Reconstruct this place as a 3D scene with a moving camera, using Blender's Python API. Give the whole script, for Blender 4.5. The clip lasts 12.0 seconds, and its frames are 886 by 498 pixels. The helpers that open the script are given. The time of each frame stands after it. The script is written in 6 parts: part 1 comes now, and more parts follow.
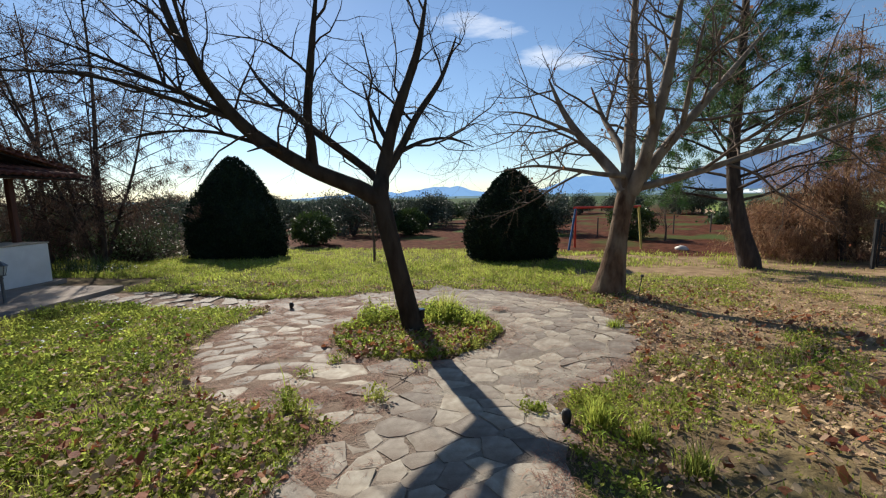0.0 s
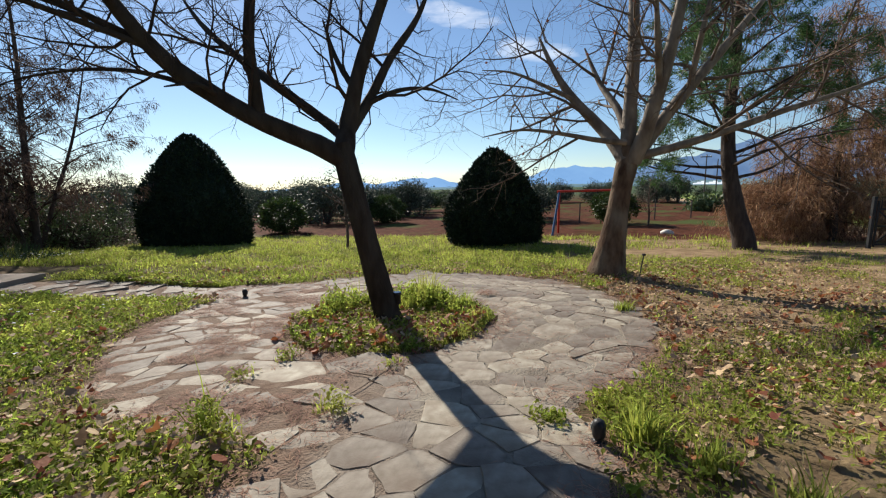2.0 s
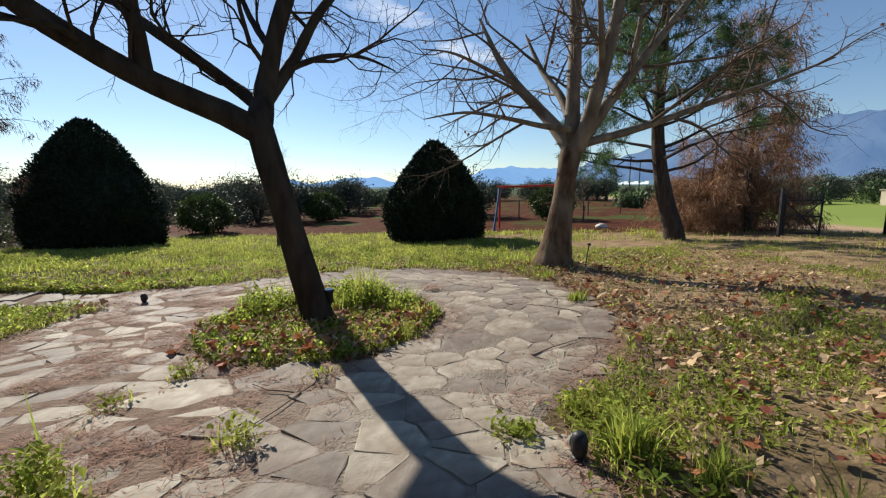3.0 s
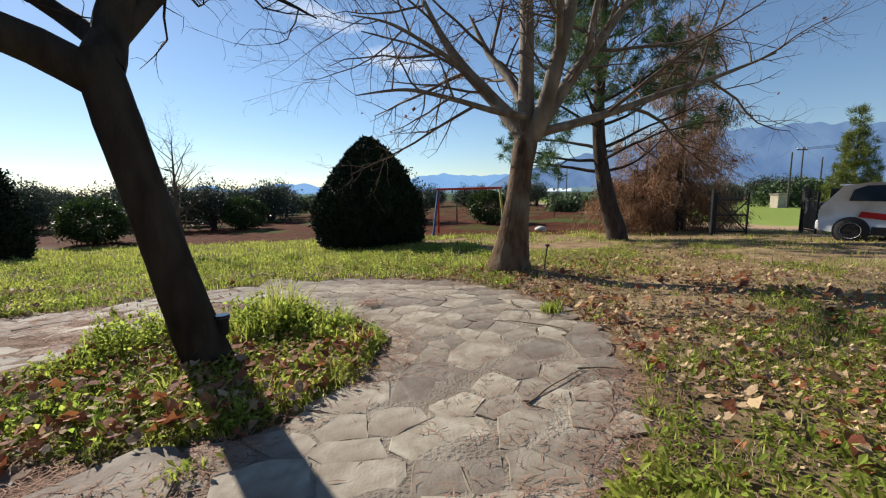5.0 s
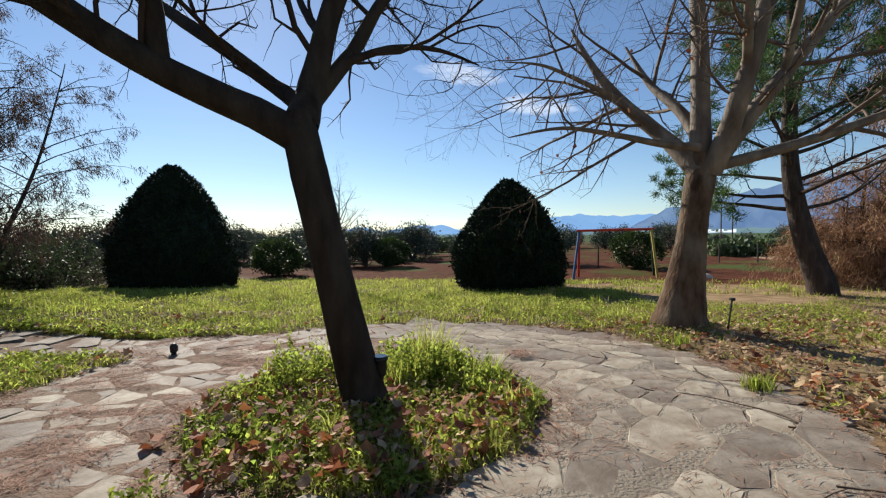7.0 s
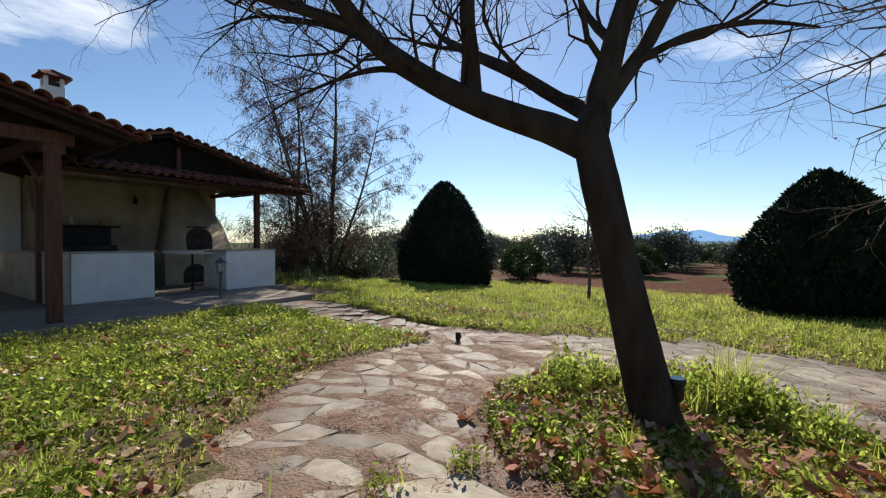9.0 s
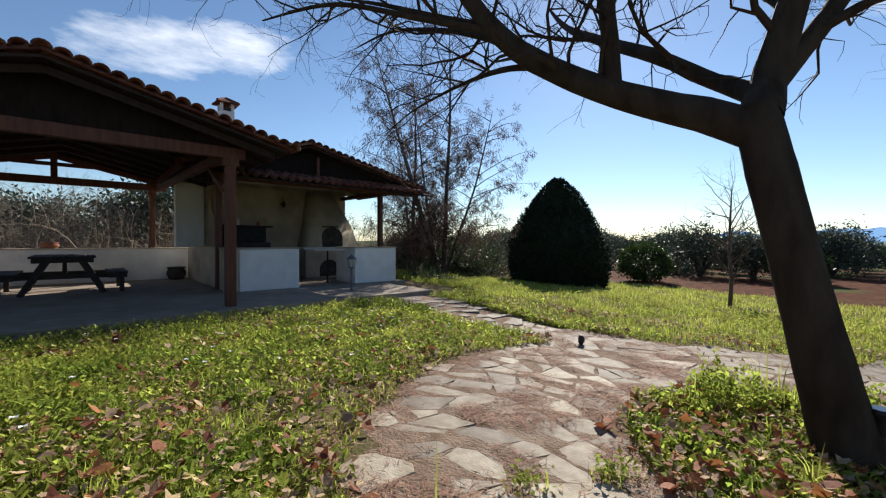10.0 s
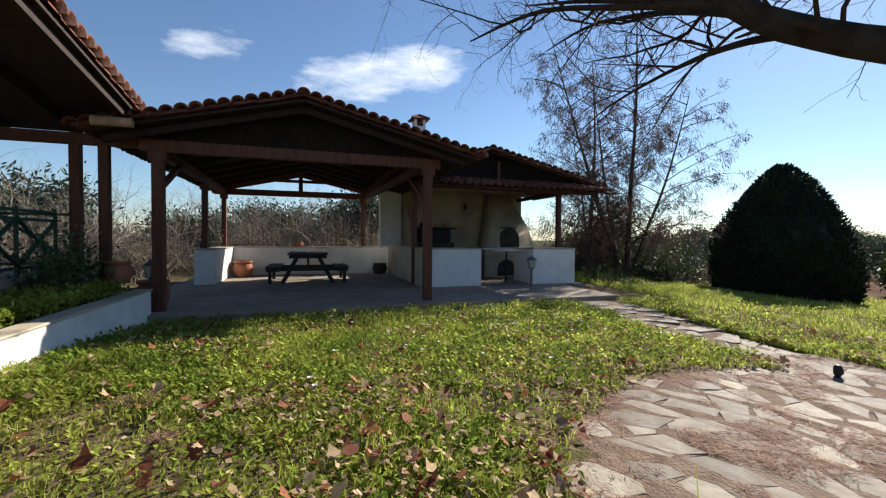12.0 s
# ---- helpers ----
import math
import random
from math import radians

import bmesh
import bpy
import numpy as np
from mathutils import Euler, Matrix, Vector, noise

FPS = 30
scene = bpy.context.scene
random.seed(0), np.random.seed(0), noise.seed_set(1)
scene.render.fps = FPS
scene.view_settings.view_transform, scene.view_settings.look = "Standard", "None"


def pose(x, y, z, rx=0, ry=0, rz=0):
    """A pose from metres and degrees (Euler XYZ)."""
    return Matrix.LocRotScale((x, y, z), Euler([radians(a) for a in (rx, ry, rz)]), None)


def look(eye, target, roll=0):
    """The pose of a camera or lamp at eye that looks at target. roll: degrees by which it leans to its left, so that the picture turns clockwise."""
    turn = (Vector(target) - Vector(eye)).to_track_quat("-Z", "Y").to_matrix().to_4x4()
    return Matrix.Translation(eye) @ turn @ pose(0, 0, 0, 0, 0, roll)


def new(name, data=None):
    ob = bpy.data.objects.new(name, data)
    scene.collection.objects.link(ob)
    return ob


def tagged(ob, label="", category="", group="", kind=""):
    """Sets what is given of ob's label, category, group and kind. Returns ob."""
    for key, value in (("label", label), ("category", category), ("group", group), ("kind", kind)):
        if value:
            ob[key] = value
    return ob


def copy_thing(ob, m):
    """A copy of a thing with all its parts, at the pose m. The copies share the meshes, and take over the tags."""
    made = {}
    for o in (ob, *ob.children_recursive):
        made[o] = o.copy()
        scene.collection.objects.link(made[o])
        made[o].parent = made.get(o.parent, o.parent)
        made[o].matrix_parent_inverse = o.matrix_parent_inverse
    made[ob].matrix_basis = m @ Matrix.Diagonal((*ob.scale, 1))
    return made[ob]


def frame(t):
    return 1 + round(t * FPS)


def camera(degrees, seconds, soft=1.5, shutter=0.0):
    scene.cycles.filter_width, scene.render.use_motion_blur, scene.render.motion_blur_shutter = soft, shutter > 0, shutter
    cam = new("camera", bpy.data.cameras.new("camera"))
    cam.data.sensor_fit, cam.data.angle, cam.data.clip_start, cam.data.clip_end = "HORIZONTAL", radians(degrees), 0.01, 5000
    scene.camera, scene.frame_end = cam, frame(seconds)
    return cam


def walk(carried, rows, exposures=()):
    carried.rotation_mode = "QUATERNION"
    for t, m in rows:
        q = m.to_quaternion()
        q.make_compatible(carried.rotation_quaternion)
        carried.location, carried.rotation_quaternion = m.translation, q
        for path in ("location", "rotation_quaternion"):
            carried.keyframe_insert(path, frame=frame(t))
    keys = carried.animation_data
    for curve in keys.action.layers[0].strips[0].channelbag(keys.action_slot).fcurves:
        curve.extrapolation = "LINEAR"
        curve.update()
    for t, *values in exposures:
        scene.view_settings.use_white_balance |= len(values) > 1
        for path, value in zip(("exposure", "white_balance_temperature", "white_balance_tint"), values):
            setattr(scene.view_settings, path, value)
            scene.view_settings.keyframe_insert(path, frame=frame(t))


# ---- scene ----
cam = camera(95.2, 12.0, soft=1.2)
PATH = [
    (0, (1.459, -6.002, 2.144), (1.147, -4.043, 1.89), -1.0),
    (0.5, (1.407, -5.765, 2.119), (1.096, -3.806, 1.864), -1.1),
    (1, (1.332, -5.505, 2.045), (1.062, -3.545, 1.751), -1.0),
    (1.5, (1.291, -5.243, 1.914), (1.083, -3.276, 1.616), -1.0),
    (2, (1.278, -4.987, 1.738), (1.072, -3.02, 1.441), -1.0),
    (2.5, (1.242, -4.708, 1.621), (1.177, -2.732, 1.321), -1.0),
    (3, (1.239, -4.411, 1.523), (1.322, -2.436, 1.22), -0.9),
    (3.2, (1.251, -4.29, 1.501), (1.358, -2.316, 1.194), -1.1),
    (4.8, (1.203, -3.365, 1.341), (1.602, -1.427, 1.047), -0.9),
    (5, (1.211, -3.269, 1.32), (1.612, -1.329, 1.045), -0.9),
    (5.5, (1.235, -3.132, 1.289), (1.636, -1.184, 1.074), -0.9),
    (6, (1.203, -3.041, 1.307), (1.459, -1.063, 1.155), -0.9),
    (6.5, (1.113, -2.999, 1.326), (1.145, -1.001, 1.229), -0.8),
    (7, (0.996, -2.987, 1.341), (0.763, -1.002, 1.275), -0.7),
    (7.5, (0.901, -2.997, 1.351), (0.383, -1.066, 1.29), -0.7),
    (7.7, (0.867, -3.036, 1.357), (0.239, -1.138, 1.3), -0.7),
    (9.3, (0.602, -3.206, 1.363), (-0.783, -1.763, 1.326), 0.1),
    (9.5, (0.575, -3.244, 1.37), (-0.883, -1.876, 1.328), 0.1),
    (10, (0.518, -3.338, 1.361), (-1.103, -2.166, 1.321), 0.3),
    (10.5, (0.46, -3.406, 1.354), (-1.293, -2.445, 1.312), 0.3),
    (11, (0.434, -3.478, 1.357), (-1.396, -2.671, 1.315), 0.3),
    (11.5, (0.422, -3.562, 1.371), (-1.476, -2.932, 1.33), 0.3),
    (12, (0.431, -3.653, 1.395), (-1.52, -3.218, 1.348), 0.4),
]
walk(cam, [(t, look(eye, target, roll)) for t, eye, target, roll in PATH],
     exposures=[(0, 0.6), (4, 0.6), (9.3, 0.68), (12, 0.86)])

# ---- sky, sun ----
SUN = Vector((-0.484, 0.714, 0.507)).normalized()
world = bpy.data.worlds.new("sky")
scene.world = world
world.use_nodes = True
wn, wl = world.node_tree.nodes, world.node_tree.links
wn.clear()
sky = wn.new("ShaderNodeTexSky")
sky.sky_type, sky.sun_disc = "NISHITA", False
sky.sun_elevation, sky.sun_rotation = radians(30.5), radians(-34.1)
sky.air_density, sky.dust_density, sky.ozone_density = 1.0, 0.08, 4.0
w_out, w_bg = wn.new("ShaderNodeOutputWorld"), wn.new("ShaderNodeBackground")
w_bg.inputs["Strength"].default_value = 0.077
# thin fair-weather clouds: stretched noise, kept to a few low banks
w_co = wn.new("ShaderNodeTexCoord")
w_map = wn.new("ShaderNodeMapping")
w_map.inputs["Scale"].default_value = (4.0, 4.0, 15.0)
w_noise = wn.new("ShaderNodeTexNoise")
w_noise.inputs["Scale"].default_value = 1.6
w_noise.inputs["Detail"].default_value = 9
w_noise.inputs["Roughness"].default_value = 0.62
w_mix = wn.new("ShaderNodeMixRGB")
w_mix.inputs[2].default_value = (10.0, 10.3, 10.8, 1)
wl.new(w_co.outputs["Generated"], w_map.inputs["Vector"])
wl.new(w_map.outputs[0], w_noise.inputs["Vector"])


def cloud_bank(direction, along, half_long, half_high, most=1.0):
    """A soft oval of the sky, long along one way, in which the cloud noise shows."""
    d = Vector(direction).normalized()
    a = Vector(along)
    a = (a - d * a.dot(d)).normalized()
    b = d.cross(a)
    total = None
    for axis, half in ((a, half_long), (b, half_high)):
        dot = wn.new("ShaderNodeVectorMath")
        dot.operation = "DOT_PRODUCT"
        dot.inputs[1].default_value = axis
        wl.new(w_co.outputs["Generated"], dot.inputs[0])
        sq = wn.new("ShaderNodeMath")
        sq.operation = "MULTIPLY"
        sc = wn.new("ShaderNodeMath")
        sc.operation = "MULTIPLY"
        sc.inputs[1].default_value = 1 / half
        wl.new(dot.outputs["Value"], sc.inputs[0])
        wl.new(sc.outputs[0], sq.inputs[0])
        wl.new(sc.outputs[0], sq.inputs[1])
        if total is None:
            total = sq.outputs[0]
        else:
            add = wn.new("ShaderNodeMath")
            wl.new(total, add.inputs[0])
            wl.new(sq.outputs[0], add.inputs[1])
            total = add.outputs[0]
    front = wn.new("ShaderNodeVectorMath")
    front.operation = "DOT_PRODUCT"
    front.inputs[1].default_value = d
    wl.new(w_co.outputs["Generated"], front.inputs[0])
    ahead = wn.new("ShaderNodeMath")
    ahead.operation = "GREATER_THAN"
    ahead.inputs[1].default_value = 0.2
    wl.new(front.outputs["Value"], ahead.inputs[0])
    fade = wn.new("ShaderNodeMapRange")
    fade.inputs[1].default_value, fade.inputs[2].default_value = 1.0, 0.1
    fade.inputs[3].default_value, fade.inputs[4].default_value = 0.0, most
    wl.new(total, fade.inputs[0])
    both = wn.new("ShaderNodeMath")
    both.operation = "MULTIPLY"
    wl.new(fade.outputs[0], both.inputs[0])
    wl.new(ahead.outputs[0], both.inputs[1])
    return both.outputs[0]


banks = [cloud_bank((-0.93, 0.075, 0.375), (0, 1, 0.22), 0.26, 0.075),
         cloud_bank((-0.87, -0.27, 0.37), (0, 1, 0.1), 0.13, 0.06, 0.72),
         cloud_bank((-0.08, 0.926, 0.37), (1, 0, -0.25), 0.16, 0.04, 0.8),
         cloud_bank((0.11, 0.948, 0.297), (1, 0, -0.15), 0.14, 0.04, 0.8)]
cover = banks[0]
for bank in banks[1:]:
    most = wn.new("ShaderNodeMath")
    most.operation = "MAXIMUM"
    wl.new(cover, most.inputs[0])
    wl.new(bank, most.inputs[1])
    cover = most.outputs[0]
w_less = wn.new("ShaderNodeMath")
w_less.operation = "MULTIPLY_ADD"
w_less.inputs[1].default_value, w_less.inputs[2].default_value = 0.55, -0.55
wl.new(cover, w_less.inputs[0])
w_sum = wn.new("ShaderNodeMath")
wl.new(w_less.outputs[0], w_sum.inputs[0])
wl.new(w_noise.outputs["Fac"], w_sum.inputs[1])
w_fac = wn.new("ShaderNodeMapRange")
w_fac.inputs[1].default_value, w_fac.inputs[2].default_value = 0.24, 0.66
w_fac.inputs[4].default_value = 0.8
wl.new(w_sum.outputs[0], w_fac.inputs[0])
wl.new(w_fac.outputs[0], w_mix.inputs[0])
wl.new(sky.outputs[0], w_mix.inputs[1])
wl.new(w_mix.outputs[0], w_bg.inputs["Color"])
wl.new(w_bg.outputs[0], w_out.inputs["Surface"])

sun_data = bpy.data.lights.new("sun", "SUN")
sun_data.energy, sun_data.angle, sun_data.color = 5.0, radians(0.6), (1.0, 0.93, 0.82)
sun = new("sun", sun_data)
sun.matrix_world = look(SUN * 60, (0, 0, 0))

# ---- materials ----


def mat(name, base, other, scale=6.0, rough=0.8, bump=0.2, bump_scale=30.0, metal=0.0, spread=0.0, island=0.0,
        stretch=(1, 1, 1), stain=None, stain_scale=1.5, stain_amount=0.5, spec=0.3, through_light=0.0):
    """A two-scale surface: base and other mixed by noise, larger stains over it, fine relief.
    spread: brightness differences between objects; island: between loose pieces of a mesh."""
    m = bpy.data.materials.new(name)
    m.use_nodes = True
    n, l = m.node_tree.nodes, m.node_tree.links
    b = n["Principled BSDF"]
    co = n.new("ShaderNodeTexCoord")
    mp = n.new("ShaderNodeMapping")
    mp.inputs["Scale"].default_value = stretch
    l.new(co.outputs["Object"], mp.inputs["Vector"])
    t1 = n.new("ShaderNodeTexNoise")
    t1.inputs["Scale"].default_value, t1.inputs["Detail"].default_value = scale, 6
    l.new(mp.outputs[0], t1.inputs["Vector"])
    r1 = n.new("ShaderNodeValToRGB")
    r1.color_ramp.elements[0].position, r1.color_ramp.elements[1].position = 0.32, 0.68
    r1.color_ramp.elements[0].color, r1.color_ramp.elements[1].color = (*base, 1), (*other, 1)
    l.new(t1.outputs["Fac"], r1.inputs[0])
    colour = r1.outputs[0]
    if stain:
        t2 = n.new("ShaderNodeTexNoise")
        t2.inputs["Scale"].default_value, t2.inputs["Detail"].default_value = stain_scale, 5
        l.new(mp.outputs[0], t2.inputs["Vector"])
        r2 = n.new("ShaderNodeMapRange")
        r2.inputs[1].default_value, r2.inputs[2].default_value = 0.45, 0.68
        r2.inputs[3].default_value, r2.inputs[4].default_value = 0.0, stain_amount
        l.new(t2.outputs["Fac"], r2.inputs[0])
        mx = n.new("ShaderNodeMixRGB")
        mx.inputs[2].default_value = (*stain, 1)
        l.new(r2.outputs[0], mx.inputs[0])
        l.new(colour, mx.inputs[1])
        colour = mx.outputs[0]
    for amount, node, out in ((spread, "ShaderNodeObjectInfo", "Random"), (island, "ShaderNodeNewGeometry", "Random Per Island")):
        if amount:
            src = n.new(node)
            mr = n.new("ShaderNodeMapRange")
            mr.inputs[3].default_value, mr.inputs[4].default_value = 1 - amount, 1 + amount
            l.new(src.outputs[out], mr.inputs[0])
            hv = n.new("ShaderNodeHueSaturation")
            l.new(mr.outputs[0], hv.inputs["Value"])
            ms = n.new("ShaderNodeMapRange")
            ms.inputs[3].default_value, ms.inputs[4].default_value = 0.5 - 0.03 * amount, 0.5 + 0.03 * amount
            l.new(src.outputs[out], ms.inputs[0])
            l.new(ms.outputs[0], hv.inputs["Hue"])
            l.new(colour, hv.inputs["Color"])
            colour = hv.outputs[0]
    l.new(colour, b.inputs["Base Color"])
    b.inputs["Roughness"].default_value, b.inputs["Metallic"].default_value = rough, metal
    b.inputs["Specular IOR Level"].default_value = spec
    if bump:
        t3 = n.new("ShaderNodeTexNoise")
        t3.inputs["Scale"].default_value, t3.inputs["Detail"].default_value = bump_scale, 5
        l.new(mp.outputs[0], t3.inputs["Vector"])
        bp = n.new("ShaderNodeBump")
        bp.inputs["Strength"].default_value, bp.inputs["Distance"].default_value = bump, 0.02
        l.new(t3.outputs["Fac"], bp.inputs["Height"])
        l.new(bp.outputs[0], b.inputs["Normal"])
    if through_light:
        tr = n.new("ShaderNodeBsdfTranslucent")
        l.new(colour, tr.inputs["Color"])
        mix = n.new("ShaderNodeMixShader")
        mix.inputs[0].default_value = through_light
        l.new(b.outputs[0], mix.inputs[1])
        l.new(tr.outputs[0], mix.inputs[2])
        l.new(mix.outputs[0], n["Material Output"].inputs["Surface"])
    return m


BARK_DARK = mat("bark_smooth", (0.024, 0.017, 0.012), (0.050, 0.037, 0.027), 9, 0.9, 0.7, 40, stretch=(1, 1, 0.35), stain=(0.066, 0.055, 0.040), stain_scale=5, spec=0.15)
BARK_PLANE = mat("bark_plane", (0.050, 0.028, 0.016), (0.15, 0.092, 0.056), 9, 0.9, 1.0, 28, stretch=(1, 1, 0.4), stain=(0.21, 0.165, 0.115), stain_scale=4.0, stain_amount=0.75, spec=0.12)
BARK_PALE = mat("bark_plane_limb", (0.10, 0.072, 0.05), (0.24, 0.19, 0.14), 5, 0.8, 0.6, 30, stretch=(1, 1, 0.4), stain=(0.09, 0.058, 0.036), stain_scale=3.5, stain_amount=0.7)
BARK_PINE = mat("bark_pine", (0.032, 0.022, 0.017), (0.075, 0.053, 0.042), 10, 0.95, 1.0, 22, stretch=(1, 1, 0.25))
BARK_OLD = mat("bark_old", (0.045, 0.033, 0.025), (0.085, 0.063, 0.05), 9, 0.9, 0.5, 30, stretch=(1, 1, 0.4))
TWIG = mat("twig", (0.032, 0.022, 0.017), (0.058, 0.040, 0.030), 6, 0.85, 0, spec=0.15)
TWIG_PALE = mat("twig_pale", (0.085, 0.058, 0.04), (0.15, 0.105, 0.075), 6, 0.85, 0)
TWIG_GREY = mat("twig_grey", (0.16, 0.125, 0.097), (0.25, 0.205, 0.16), 6, 0.85, 0, island=0.3)
NEEDLE = mat("pine_needle", (0.045, 0.10, 0.03), (0.10, 0.16, 0.05), 2, 0.6, 0, island=0.4, through_light=0.3)
NEEDLE_DEAD = mat("dead_needle", (0.23, 0.125, 0.072), (0.36, 0.21, 0.125), 2, 0.85, 0, island=0.5, through_light=0.25)
NEEDLE_DRY = mat("dry_frond", (0.085, 0.052, 0.038), (0.14, 0.085, 0.06), 2, 0.85, 0, island=0.4, through_light=0.2)
CYPRESS = mat("cypress_leaf", (0.010, 0.020, 0.008), (0.020, 0.036, 0.013), 3, 0.7, 0, island=0.4)
CITRUS = mat("citrus_leaf", (0.025, 0.050, 0.012), (0.065, 0.095, 0.02), 3, 0.5, 0, island=0.5, through_light=0.2)
OLIVE = mat("olive_leaf", (0.040, 0.056, 0.032), (0.085, 0.102, 0.068), 1, 0.6, 0, island=0.5, through_light=0.12)
SHRUB = mat("shrub_leaf", (0.05, 0.085, 0.03), (0.09, 0.12, 0.05), 1, 0.6, 0, island=0.4, through_light=0.2)
CONIFER = mat("young_conifer", (0.10, 0.13, 0.02), (0.17, 0.19, 0.04), 2, 0.6, 0, island=0.4, through_light=0.3)
GRASS = mat("grass_blade", (0.20, 0.265, 0.034), (0.46, 0.485, 0.10), 1.3, 0.7, 0, spec=0.15, island=0.5, stain=(0.30, 0.29, 0.10), stain_scale=0.8, stain_amount=0.4, through_light=0.62)
WEED = mat("weed_leaf", (0.18, 0.255, 0.036), (0.46, 0.48, 0.10), 1.5, 0.75, 0, spec=0.12, island=0.55, through_light=0.66)
STRAW = mat("dry_grass", (0.38, 0.29, 0.15), (0.50, 0.41, 0.25), 2, 0.8, 0, island=0.3, through_light=0.3)
LEAF_DRY = mat("fallen_leaf", (0.33, 0.205, 0.115), (0.50, 0.36, 0.22), 9, 0.75, 0.2, 60, island=0.45, through_light=0.2)
LEAF_RED = mat("fallen_leaf_red", (0.22, 0.07, 0.03), (0.34, 0.13, 0.06), 9, 0.75, 0.2, 60, island=0.4, through_light=0.25)
LITTER = mat("needle_litter", (0.19, 0.095, 0.065), (0.36, 0.215, 0.15), 5, 0.9, 0, island=0.35)
FLOWER = mat("white_petal", (0.80, 0.80, 0.76), (0.85, 0.85, 0.82), 3, 0.6, 0)
FLOWER_Y = mat("yellow_petal", (0.75, 0.60, 0.04), (0.80, 0.66, 0.06), 3, 0.6, 0)
STONE = mat("flagstone", (0.22, 0.18, 0.135), (0.37, 0.325, 0.26), 9, 0.75, 0.2, 60, spread=0.34, stain=(0.17, 0.125, 0.09), stain_scale=3.2, stain_amount=0.85, spec=0.2)
EARTH_BED = mat("mortar_bed", (0.13, 0.086, 0.062), (0.25, 0.18, 0.135), 7, 0.95, 0.9, 45, stain=(0.26, 0.205, 0.16), stain_scale=2.0, stain_amount=0.7, spec=0.05)
SOIL = mat("ground_soil", (0.085, 0.060, 0.037), (0.17, 0.122, 0.075), 3.5, 0.95, 0.7, 30, stain=(0.075, 0.10, 0.028), stain_scale=0.7, stain_amount=0.75, spec=0.03)
PLASTER = mat("whitewash", (0.74, 0.73, 0.70), (0.82, 0.81, 0.78), 4, 0.85, 0.25, 30, stain=(0.50, 0.47, 0.41), stain_scale=1.3, stain_amount=0.35)
CREAM = mat("cream_plaster", (0.42, 0.355, 0.26), (0.52, 0.445, 0.335), 3, 0.85, 0.3, 25, stain=(0.22, 0.175, 0.13), stain_scale=1.1, stain_amount=0.6)
# black of sooty things, also used as painted shade of the oven's hollows
SOOT_AND_SHADE = mat("soot_and_shade_black", (0.03, 0.025, 0.022), (0.075, 0.06, 0.05), 6, 0.95, 0.4, 30)
TILE = mat("roof_tile", (0.11, 0.036, 0.022), (0.20, 0.070, 0.043), 6, 0.85, 0.3, 40, spread=0.3, stain=(0.14, 0.095, 0.07), stain_scale=2.5, stain_amount=0.7)
WOOD_RED = mat("stained_post", (0.085, 0.030, 0.018), (0.14, 0.054, 0.032), 5, 0.6, 0.25, 40, stretch=(4, 4, 0.5))
WOOD_DARK = mat("dark_board", (0.022, 0.013, 0.009), (0.040, 0.024, 0.016), 4, 0.75, 0.3, 30, stretch=(3, 3, 1))
WOOD_TABLE = mat("picnic_wood", (0.030, 0.022, 0.018), (0.06, 0.045, 0.036), 5, 0.75, 0.3, 40, stretch=(1, 5, 5))
LOG_END = mat("pale_log", (0.34, 0.23, 0.14), (0.46, 0.33, 0.22), 8, 0.8, 0.3, 40)
CONCRETE = mat("concrete_slab", (0.25, 0.195, 0.15), (0.35, 0.285, 0.225), 2.5, 0.85, 0.25, 40, stain=(0.17, 0.13, 0.10), stain_scale=0.7)
IRON = mat("black_iron", (0.014, 0.015, 0.017), (0.028, 0.029, 0.031), 8, 0.6, 0.1, 60, spec=0.2)
IRON_GREEN = mat("green_rail_paint", (0.015, 0.05, 0.035), (0.03, 0.075, 0.055), 5, 0.5, 0.1, 40)
GREY_METAL = mat("lamp_grey", (0.10, 0.105, 0.11), (0.16, 0.165, 0.17), 8, 0.5, 0.1, 60, metal=0.3)
PAINT_RED = mat("swing_red", (0.55, 0.045, 0.028), (0.65, 0.075, 0.05), 5, 0.5, 0.1, 50, stain=(0.25, 0.07, 0.04), stain_scale=4)
PAINT_BLUE = mat("swing_blue", (0.03, 0.10, 0.22), (0.05, 0.14, 0.28), 5, 0.5, 0.1, 50)
PAINT_YELLOW = mat("swing_yellow", (0.42, 0.32, 0.05), (0.50, 0.40, 0.09), 5, 0.5, 0.1, 50)
PAINT_GREEN = mat("swing_green", (0.02, 0.06, 0.045), (0.035, 0.085, 0.06), 5, 0.5, 0.1, 50)
TERRACOTTA = mat("terracotta", (0.30, 0.105, 0.055), (0.40, 0.16, 0.09), 6, 0.8, 0.2, 30, stain=(0.22, 0.12, 0.08), stain_scale=5)
CAR_SILVER = mat("car_silver", (0.66, 0.67, 0.67), (0.72, 0.73, 0.73), 3, 0.35, 0, metal=0.05, stain=(0.38, 0.36, 0.32), stain_scale=2.0, stain_amount=0.5, spec=0.5)
CAR_RED = mat("car_red", (0.42, 0.012, 0.02), (0.5, 0.02, 0.03), 3, 0.3, 0, spec=0.5)
TYRE = mat("tyre_rubber", (0.018, 0.018, 0.018), (0.03, 0.03, 0.03), 8, 0.85, 0.2, 60)
RIM = mat("rim_alloy", (0.62, 0.62, 0.63), (0.68, 0.68, 0.69), 8, 0.35, 0, metal=0.15)
BLACK_GLOSS = mat("dark_glass", (0.015, 0.018, 0.02), (0.02, 0.024, 0.026), 4, 0.08, 0, spec=0.6)
